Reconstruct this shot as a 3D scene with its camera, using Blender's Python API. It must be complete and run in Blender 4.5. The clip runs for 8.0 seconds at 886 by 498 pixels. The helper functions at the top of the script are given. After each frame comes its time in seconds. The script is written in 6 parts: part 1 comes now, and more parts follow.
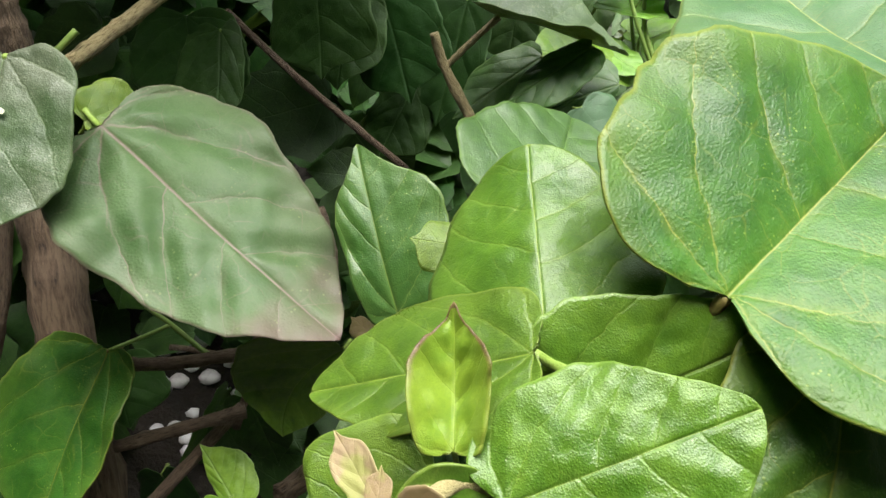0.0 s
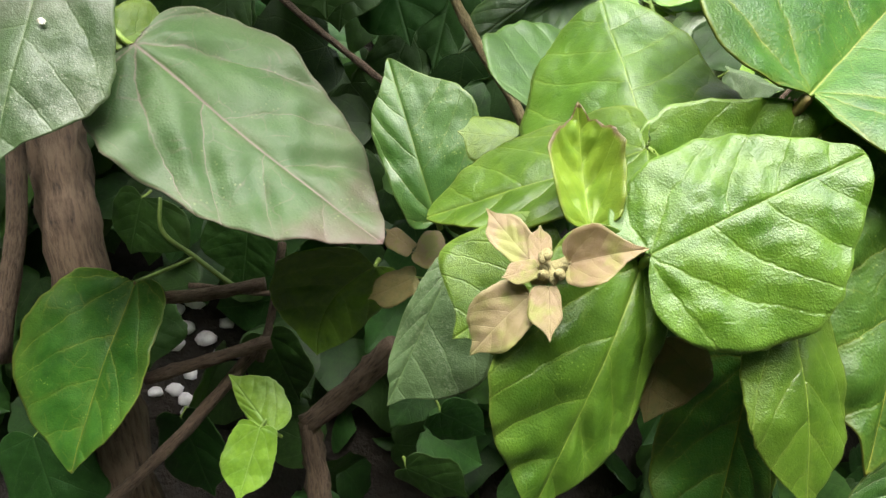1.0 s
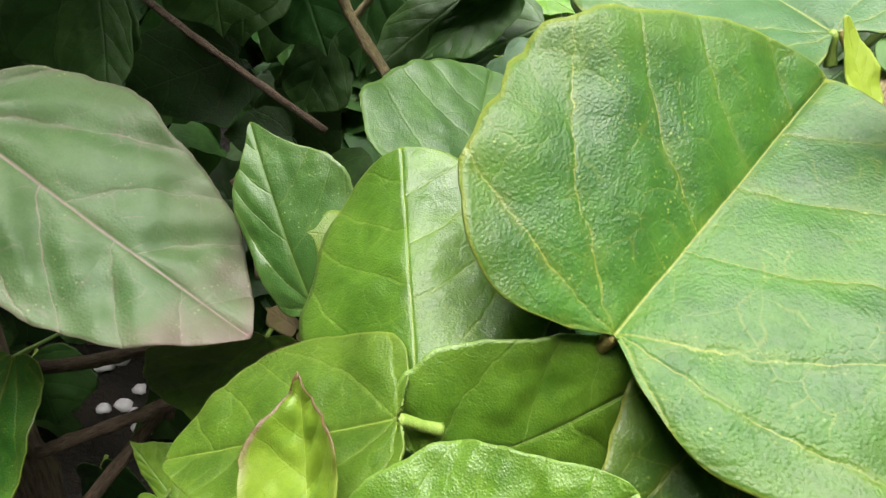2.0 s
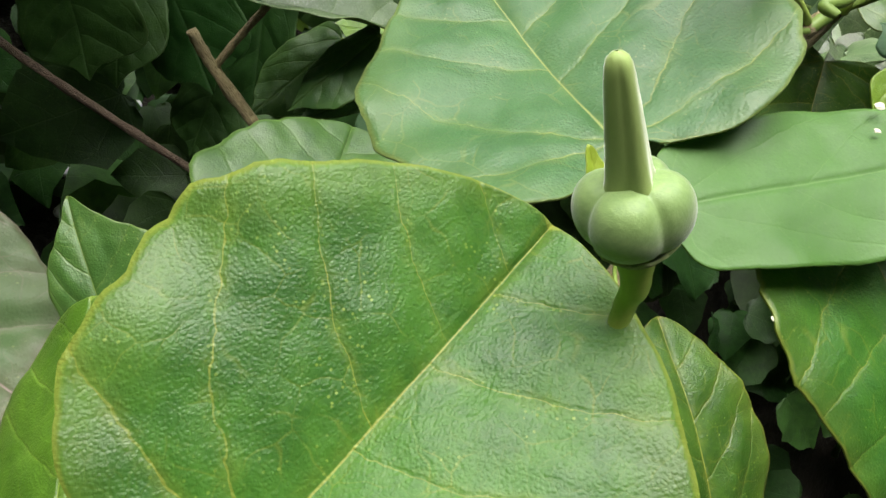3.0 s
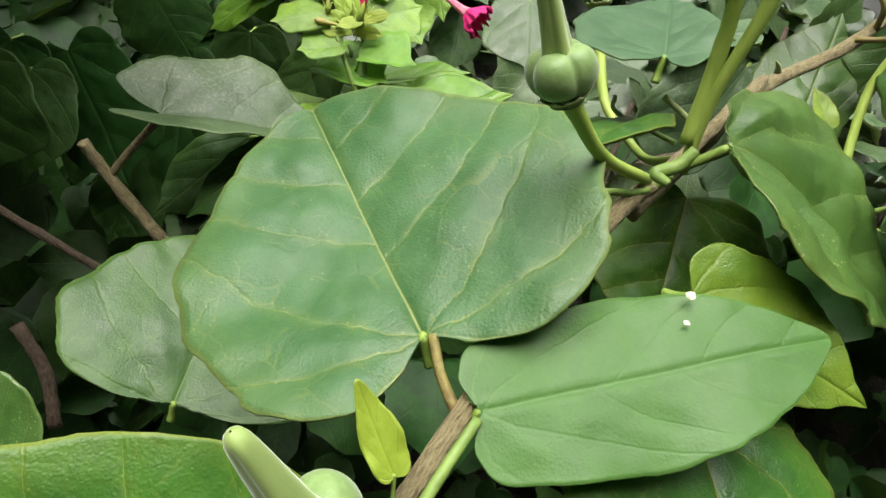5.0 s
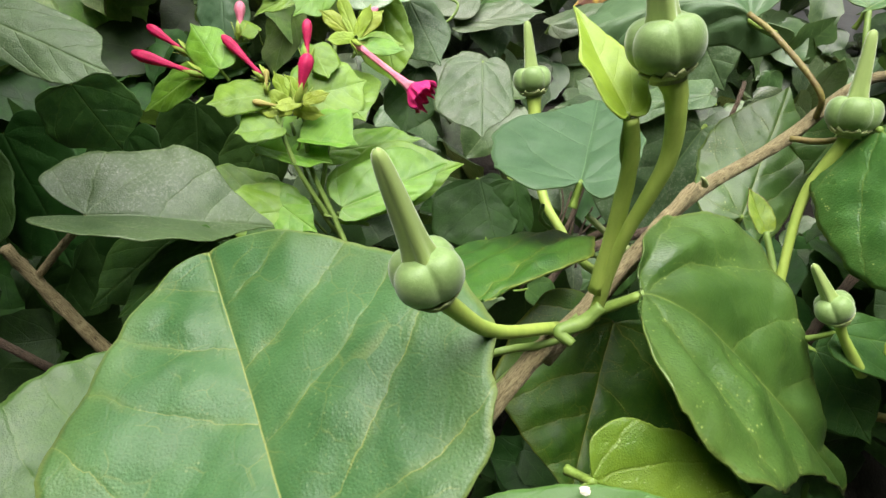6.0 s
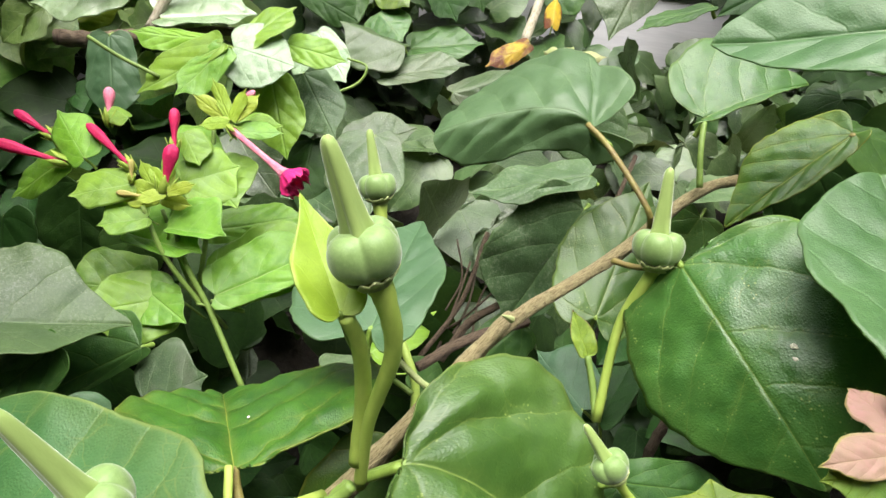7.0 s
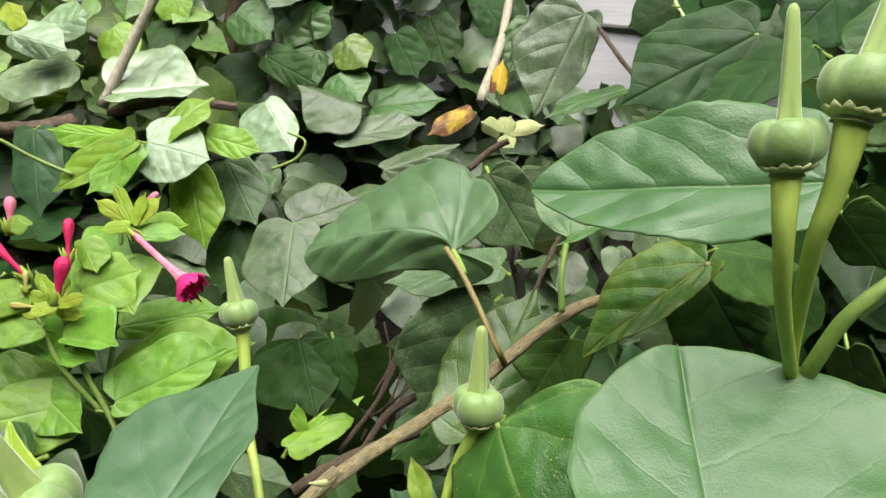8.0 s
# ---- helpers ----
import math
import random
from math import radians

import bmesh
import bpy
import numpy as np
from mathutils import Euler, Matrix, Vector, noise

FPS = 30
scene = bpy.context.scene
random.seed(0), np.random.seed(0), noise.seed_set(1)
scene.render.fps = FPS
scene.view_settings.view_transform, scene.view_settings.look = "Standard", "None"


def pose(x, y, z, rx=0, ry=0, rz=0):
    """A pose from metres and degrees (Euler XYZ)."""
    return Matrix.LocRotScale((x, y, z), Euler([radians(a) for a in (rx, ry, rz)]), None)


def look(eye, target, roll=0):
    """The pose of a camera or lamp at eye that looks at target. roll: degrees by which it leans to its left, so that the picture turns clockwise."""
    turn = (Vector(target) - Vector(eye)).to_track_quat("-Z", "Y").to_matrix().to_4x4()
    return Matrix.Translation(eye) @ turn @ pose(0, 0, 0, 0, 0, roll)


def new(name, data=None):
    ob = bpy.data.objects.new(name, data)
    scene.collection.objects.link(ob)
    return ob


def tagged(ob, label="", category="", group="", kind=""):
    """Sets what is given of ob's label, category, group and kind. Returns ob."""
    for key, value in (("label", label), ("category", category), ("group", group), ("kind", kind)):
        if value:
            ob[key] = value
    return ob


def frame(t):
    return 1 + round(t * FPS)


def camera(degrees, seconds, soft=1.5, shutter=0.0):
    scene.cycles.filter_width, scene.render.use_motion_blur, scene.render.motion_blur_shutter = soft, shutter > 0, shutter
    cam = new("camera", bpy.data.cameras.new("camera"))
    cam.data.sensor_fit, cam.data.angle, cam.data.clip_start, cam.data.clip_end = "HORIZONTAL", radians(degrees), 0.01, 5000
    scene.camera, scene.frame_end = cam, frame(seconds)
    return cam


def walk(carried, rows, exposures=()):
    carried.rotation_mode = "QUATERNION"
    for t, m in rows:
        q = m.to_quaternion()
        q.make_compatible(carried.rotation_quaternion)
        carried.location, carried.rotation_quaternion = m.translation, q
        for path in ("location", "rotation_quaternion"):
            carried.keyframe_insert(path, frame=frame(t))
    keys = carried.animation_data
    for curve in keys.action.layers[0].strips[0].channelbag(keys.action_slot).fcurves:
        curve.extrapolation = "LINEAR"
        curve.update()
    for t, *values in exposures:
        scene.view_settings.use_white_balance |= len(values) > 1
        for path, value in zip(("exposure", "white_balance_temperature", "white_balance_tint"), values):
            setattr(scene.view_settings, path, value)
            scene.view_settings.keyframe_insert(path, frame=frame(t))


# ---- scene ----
cam = camera(70.40, 8.0)
PATH = [
    (0, (-0.01307, -0.00810, 0.57990), (0.00664, 0.18275, 0.52345), 10.26),
    (0.5, (-0.03190, -0.01633, 0.56121), (0.00167, 0.17375, 0.50884), 9.25),
    (1, (-0.03827, -0.02498, 0.54932), (-0.00528, 0.16363, 0.49156), 9.19),
    (1.2, (-0.02854, -0.03318, 0.54920), (-0.00104, 0.15583, 0.48989), 7.66),
    (2.3, (0.01370, 0.02014, 0.60742), (0.04973, 0.20060, 0.52911), 7.80),
    (2.5, (0.02331, 0.01977, 0.60958), (0.05977, 0.20104, 0.53334), 8.27),
    (3, (0.04671, 0.02530, 0.61698), (0.08753, 0.20611, 0.54188), 7.60),
    (3.5, (0.05922, 0.02177, 0.62207), (0.10205, 0.20342, 0.55018), 7.27),
    (4, (0.06853, 0.02879, 0.63092), (0.11593, 0.20984, 0.56038), 7.52),
    (4.5, (0.07065, 0.03349, 0.64185), (0.11758, 0.21457, 0.57110), 7.85),
    (4.7, (0.07356, 0.03287, 0.64474), (0.11938, 0.21504, 0.57606), 7.77),
    (5.8, (0.09419, 0.04363, 0.67296), (0.14113, 0.22689, 0.60806), 6.37),
    (6, (0.10110, 0.04816, 0.68151), (0.14740, 0.23180, 0.61723), 5.83),
    (6.5, (0.13538, 0.05366, 0.70507), (0.18522, 0.23715, 0.64302), 5.43),
    (7, (0.14794, 0.05067, 0.71703), (0.20048, 0.23437, 0.65791), 5.97),
    (7.5, (0.17044, 0.04769, 0.73211), (0.22129, 0.23328, 0.67762), 5.63),
    (8, (0.20429, 0.05340, 0.75641), (0.24954, 0.24052, 0.70221), 4.09),
]
walk(cam, [(t, look(eye, target, roll)) for t, eye, target, roll in PATH], [(0, 2.17), (1.2, 2.34), (2.5, 1.83), (3.5, 1.68), (4.5, 1.60), (6, 1.66), (7, 1.82), (8, 1.57)])

# ---- daylight: an overcast sky with a broad, weak sun ----
SUN_UP, SUN_TURN = 66.0, 200.0
sky_world = bpy.data.worlds.new("overcast_sky")
sky_world.use_nodes = True
scene.world = sky_world
wn = sky_world.node_tree.nodes
sky = wn.new("ShaderNodeTexSky")
sky.sky_type, sky.sun_disc = "NISHITA", False
sky.sun_elevation, sky.sun_rotation = radians(SUN_UP), radians(SUN_TURN)
sky.dust_density, sky.air_density = 4.0, 1.0
haze = wn.new("ShaderNodeMix")
haze.data_type = "RGBA"
haze.inputs[0].default_value = 0.65
haze.inputs[7].default_value = (8.5, 9.0, 9.0, 1.0)
sky_world.node_tree.links.new(sky.outputs[0], haze.inputs[6])
sky_world.node_tree.links.new(haze.outputs[2], wn["Background"].inputs[0])
wn["Background"].inputs[1].default_value = 0.13
sun = new("sun", bpy.data.lights.new("sun", "SUN"))
sun.data.energy, sun.data.angle, sun.data.color = 2.4, radians(58), (1.0, 0.96, 0.88)
sun.matrix_world = look((0, 0, 3), Vector((0, 0, 3)) - Vector((math.sin(radians(SUN_TURN)) * math.cos(radians(SUN_UP)), math.cos(radians(SUN_TURN)) * math.cos(radians(SUN_UP)), math.sin(radians(SUN_UP)))))


# ---- materials ----
class Nodes:
    """Builds a node material."""

    def __init__(self, name):
        self.mat = bpy.data.materials.new(name)
        self.mat.use_nodes = True
        self.tree = self.mat.node_tree
        self.bsdf = self.tree.nodes["Principled BSDF"]
        self.out = self.tree.nodes["Material Output"]

    def put(self, node, slot, value):
        if hasattr(value, "node"):
            self.tree.links.new(value, node.inputs[slot])
        elif value is not None:
            node.inputs[slot].default_value = value

    def math(self, op, a, b=None, c=None, clamp=False):
        n = self.tree.nodes.new("ShaderNodeMath")
        n.operation, n.use_clamp = op, clamp
        for k, v in enumerate((a, b, c)):
            self.put(n, k, v)
        return n.outputs[0]

    def ramp(self, v, a, b, c=0.0, d=1.0):
        n = self.tree.nodes.new("ShaderNodeMapRange")
        n.interpolation_type = "SMOOTHSTEP"
        for k, w in enumerate((v, a, b, c, d)):
            self.put(n, k, w)
        return n.outputs[0]

    def mix(self, f, a, b, blend="MIX"):
        n = self.tree.nodes.new("ShaderNodeMix")
        n.data_type, n.blend_type = "RGBA", blend
        self.put(n, 0, f)
        self.put(n, 6, (*a, 1) if isinstance(a, tuple) else a)
        self.put(n, 7, (*b, 1) if isinstance(b, tuple) else b)
        return n.outputs[2]

    def coord(self, which):
        return self.tree.nodes.new("ShaderNodeTexCoord").outputs[which]

    def noise(self, vec, scale, detail=3.0, rough=0.55):
        n = self.tree.nodes.new("ShaderNodeTexNoise")
        self.put(n, "Vector", vec)
        n.inputs["Scale"].default_value, n.inputs["Detail"].default_value, n.inputs["Roughness"].default_value = scale, detail, rough
        return n.outputs[0]

    def voronoi(self, vec, scale, feature="DISTANCE_TO_EDGE"):
        n = self.tree.nodes.new("ShaderNodeTexVoronoi")
        n.feature = feature
        self.put(n, "Vector", vec)
        n.inputs["Scale"].default_value = scale
        return n.outputs[0]

    def bump(self, height, dist, strength=1.0, normal=None):
        n = self.tree.nodes.new("ShaderNodeBump")
        n.inputs["Strength"].default_value, n.inputs["Distance"].default_value = strength, dist
        self.put(n, "Height", height)
        if normal is not None:
            self.put(n, "Normal", normal)
        return n.outputs[0]


def leaf_material(name, colour, deep, vein, rough=0.42, speck=0.2, through_light=0.3, patch=None, vein_show=0.5, relief=1.0, island=False, gloss=0.55, edge_tint=None, dusty=0.0, dust=(0.46, 0.52, 0.22), tip_tint=None, bold=1.0):
    """A leaf blade: midrib, arching basal veins, side veins and a fine net, from the blade's own flat coordinates.
    The map "blade" is true to size; in "veins" every half is 0.5 wide."""
    m = Nodes(name)
    uv = m.coord("UV")
    sep = m.tree.nodes.new("ShaderNodeSeparateXYZ")
    m.put(sep, 0, uv)
    u, y = sep.outputs[0], sep.outputs[1]
    vmap = m.tree.nodes.new("ShaderNodeUVMap")
    vmap.uv_map = "veins"
    vsep = m.tree.nodes.new("ShaderNodeSeparateXYZ")
    m.put(vsep, 0, vmap.outputs[0])
    rnd = m.tree.nodes.new("ShaderNodeNewGeometry").outputs["Random Per Island"] if island else m.tree.nodes.new("ShaderNodeObjectInfo").outputs["Random"]
    shift = m.tree.nodes.new("ShaderNodeVectorMath")
    shift.operation = "MULTIPLY_ADD"
    m.put(shift, 0, rnd)
    shift.inputs[1].default_value = (37.0, 53.0, 11.0)
    m.put(shift, 2, uv)
    loc = shift.outputs[0]
    wob = m.math("SUBTRACT", m.noise(loc, 5.0, 3.0), 0.5)
    jag = m.math("SUBTRACT", m.noise(loc, 22.0, 2.0), 0.5)
    sway = m.math("MULTIPLY_ADD", jag, 0.016, m.math("MULTIPLY", wob, 0.075))
    x = m.math("ABSOLUTE", m.math("MULTIPLY_ADD", wob, 0.010, u))
    xv = m.math("ABSOLUTE", vsep.outputs[0])
    mid = m.ramp(x, 0.0008, m.math("MULTIPLY_ADD", y, -0.0030 * bold, 0.0050 * bold), 1.0, 0.0)
    # side veins leave the midrib at steps and sweep towards the tip
    side = m.math("MULTIPLY", m.math("SIGN", u), 0.035)
    q = m.math("SUBTRACT", m.math("SUBTRACT", y, m.math("MULTIPLY", xv, 0.45)), m.math("MULTIPLY", m.math("MULTIPLY", xv, xv), 0.9))
    q = m.math("ADD", m.math("ADD", q, sway), side)
    s = m.math("FRACT", m.math("DIVIDE", m.math("ADD", q, 0.04), 0.24))
    d = m.math("MULTIPLY", m.math("ABSOLUTE", m.math("SUBTRACT", s, 0.5)), 0.24)
    d = m.math("ADD", d, m.ramp(q, 0.20, 0.26, 1.0, 0.0))
    # two or three veins on either side fan from the base
    r = m.math("SQRT", m.math("ADD", m.math("MULTIPLY", xv, xv), m.math("MULTIPLY", y, y)))
    ang = m.math("ARCTAN2", xv, y)
    for start, turn in ((0.98, 0.38), (1.66, 0.60), (2.35, 0.50)):
        off = m.math("ADD", m.math("SUBTRACT", ang, start), m.math("MULTIPLY", r, turn))
        d = m.math("MINIMUM", d, m.math("ABSOLUTE", m.math("MULTIPLY_ADD", off, r, sway)))
    fade = m.ramp(m.noise(loc, 7.0, 2.0), 0.30, 0.70, 0.30, 1.0)
    thin = m.math("MAXIMUM", m.math("MULTIPLY_ADD", r, -0.0034 * bold, 0.0040 * bold), 0.0013)
    lat = m.math("MULTIPLY", m.ramp(d, 0.0006, thin, 1.0, 0.0), fade)
    main = m.math("MAXIMUM", mid, m.math("MULTIPLY", lat, 0.85))
    warp = m.tree.nodes.new("ShaderNodeVectorMath")
    warp.operation = "MULTIPLY_ADD"
    wn = m.tree.nodes.new("ShaderNodeTexNoise")
    wn.inputs["Scale"].default_value = 6.0
    m.put(wn, "Vector", loc)
    m.put(warp, 0, wn.outputs[1])
    m.put(warp, 1, (0.14, 0.14, 0.0))
    m.put(warp, 2, loc)
    net = m.voronoi(warp.outputs[0], 7.5)
    netline = m.math("MULTIPLY", m.ramp(net, 0.0, 0.028, 1.0, 0.0), m.ramp(m.noise(loc, 8.0, 2.0), 0.42, 0.6))
    small = m.voronoi(warp.outputs[0], 26.0)
    fine = m.voronoi(loc, 105.0, "F1")
    blot = m.noise(loc, 3.2, 4.0, 0.6)
    grain = m.noise(loc, 120.0, 3.0, 0.65)
    mottle = m.math("ADD", m.math("MULTIPLY", blot, 0.65), m.math("MULTIPLY", m.noise(loc, 11.0, 4.0, 0.65), 0.35))
    col = m.mix(m.ramp(mottle, 0.36, 0.62), deep, colour)
    halo = m.math("MULTIPLY", m.math("MAXIMUM", m.ramp(d, 0.0, 0.035, 1.0, 0.0), m.ramp(x, 0.0, 0.05, 1.0, 0.0)), m.ramp(m.noise(loc, 9.0, 3.0, 0.7), 0.35, 0.65))
    col = m.mix(m.math("MULTIPLY", halo, 0.30 * vein_show), col, vein)
    col = m.mix(m.ramp(m.noise(loc, 30.0, 3.0, 0.7), 0.40, 0.68, 0.0, 0.35), col, deep)
    rim = m.tree.nodes.new("ShaderNodeAttribute")
    rim.attribute_name = "rim"
    edge = rim.outputs["Fac"]
    col = m.mix(m.math("MULTIPLY", m.ramp(edge, 0.6, 1.0), 0.10), col, vein)
    col = m.mix(m.math("MULTIPLY", m.ramp(edge, 0.965, 0.995) if not edge_tint else m.math("MULTIPLY", m.ramp(edge, 0.86, 0.97), m.ramp(y, 0.35, 0.7, 0.25, 1.0)), 0.40 if not edge_tint else 0.9), col, edge_tint or vein)
    if patch:
        col = m.mix(m.math("MULTIPLY", m.ramp(m.noise(loc, 1.7, 3.0), *(patch[2] if len(patch) > 2 else (0.47, 0.63))), patch[1]), col, patch[0])
    if tip_tint:
        col = m.mix(m.math("MULTIPLY", m.ramp(m.math("MULTIPLY_ADD", wob, 0.5, y), 0.70, 0.98), 0.6), col, tip_tint)
    hue = m.tree.nodes.new("ShaderNodeHueSaturation")
    m.put(hue, "Hue", m.ramp(rnd, 0.0, 1.0, 0.488, 0.512))
    m.put(hue, "Value", m.ramp(m.math("FRACT", m.math("MULTIPLY", rnd, 7.31)), 0.0, 1.0, 0.6 if island else 0.92, 1.45 if island else 1.10))
    m.put(hue, "Color", col)
    col = hue.outputs[0]
    col = m.mix(m.math("MULTIPLY", netline, 0.38 * vein_show), col, vein)
    col = m.mix(m.math("MULTIPLY", m.ramp(small, 0.0, 0.05, 1.0, 0.0), 0.10 * vein_show), col, vein)
    col = m.mix(m.math("MULTIPLY", main, min(1.0, 1.35 * vein_show)), col, vein)
    # small pale specks and scars
    near = m.math("MAXIMUM", m.ramp(m.noise(loc, 4.0, 2.0), 0.50, 0.64), m.math("MULTIPLY", m.ramp(d, 0.0, 0.04, 1.0, 0.0), 0.7))
    dots = m.math("MULTIPLY", m.ramp(m.voronoi(loc, 58.0, "F1"), 0.10, 0.30, 1.0, 0.0), near)
    dots = m.math("MULTIPLY", dots, m.ramp(m.noise(loc, 23.0, 2.0), 0.46, 0.58))
    col = m.mix(m.math("MULTIPLY", dots, speck), col, dust)
    if dusty:
        film = m.math("MULTIPLY", m.ramp(m.noise(loc, 48.0, 4.0, 0.75), 0.47, 0.66), m.ramp(m.noise(loc, 2.6, 2.0), 0.30, 0.62))
        col = m.mix(m.math("MULTIPLY", film, dusty), col, dust)
    m.put(m.bsdf, "Base Color", col)
    m.put(m.bsdf, "Roughness", m.ramp(m.math("MULTIPLY_ADD", blot, 0.5, m.math("MULTIPLY", grain, 0.5)), 0.3, 0.7, rough - 0.09, rough + 0.13))
    m.bsdf.inputs["Specular IOR Level"].default_value = gloss
    # veins lie in grooves, the fields between them are puffed and leathery
    height = m.math("ADD", m.math("MULTIPLY", m.ramp(net, 0.0, 0.10), 0.13), m.math("MULTIPLY", m.ramp(fine, 0.1, 0.7, 1.0, 0.0), 0.16))
    height = m.math("ADD", height, m.math("MULTIPLY", m.ramp(small, 0.0, 0.22), 0.055))
    height = m.math("ADD", height, m.math("MULTIPLY", grain, 0.30))
    height = m.math("ADD", height, m.math("MULTIPLY", m.noise(loc, 24.0, 3.0, 0.6), 0.12))
    height = m.math("ADD", height, m.math("MULTIPLY", m.ramp(d, 0.0, 0.013), 0.38))
    height = m.math("ADD", height, m.math("MULTIPLY", m.ramp(x, 0.0, 0.012), 0.5))
    nrm = m.bump(height, 0.00036 * relief, 0.8)
    m.put(m.bsdf, "Normal", nrm)
    tl = m.tree.nodes.new("ShaderNodeBsdfTranslucent")
    glow = m.tree.nodes.new("ShaderNodeGamma")
    m.put(glow, 0, col)
    glow.inputs[1].default_value = 0.6
    m.put(tl, 0, m.mix(1.0, glow.outputs[0], (1.10, 1.10, 0.45), "MULTIPLY"))
    m.put(tl, 1, nrm)
    mx = m.tree.nodes.new("ShaderNodeMixShader")
    mx.inputs[0].default_value = through_light
    m.tree.links.new(m.bsdf.outputs[0], mx.inputs[1])
    m.tree.links.new(tl.outputs[0], mx.inputs[2])
    m.tree.links.new(mx.outputs[0], m.out.inputs[0])
    return m.mat


def skin_material(name, colour, dark, rough=0.6, scale=300.0, stretch=(1, 1, 1), relief=0.0004, through_light=0.0):
    """Stems, bark, fruit and petals: two-scale colour with a fine relief."""
    m = Nodes(name)
    mp = m.tree.nodes.new("ShaderNodeMapping")
    mp.inputs["Scale"].default_value = stretch
    m.put(mp, 0, m.coord("Object"))
    a, b = m.noise(mp.outputs[0], scale, 4.0, 0.65), m.noise(mp.outputs[0], scale * 0.16, 3.0)
    f = m.math("ADD", m.math("MULTIPLY", a, 0.5), m.math("MULTIPLY", b, 0.5))
    m.put(m.bsdf, "Base Color", m.mix(m.ramp(f, 0.36, 0.64), dark, colour))
    m.put(m.bsdf, "Roughness", m.ramp(a, 0.2, 0.8, rough - 0.1, min(1.0, rough + 0.15)))
    m.put(m.bsdf, "Normal", m.bump(a, relief, 0.8))
    if through_light:
        tl = m.tree.nodes.new("ShaderNodeBsdfTranslucent")
        tl.inputs[0].default_value = (*colour, 1)
        mx = m.tree.nodes.new("ShaderNodeMixShader")
        mx.inputs[0].default_value = through_light
        m.tree.links.new(m.bsdf.outputs[0], mx.inputs[1])
        m.tree.links.new(tl.outputs[0], mx.inputs[2])
        m.tree.links.new(mx.outputs[0], m.out.inputs[0])
    return m.mat


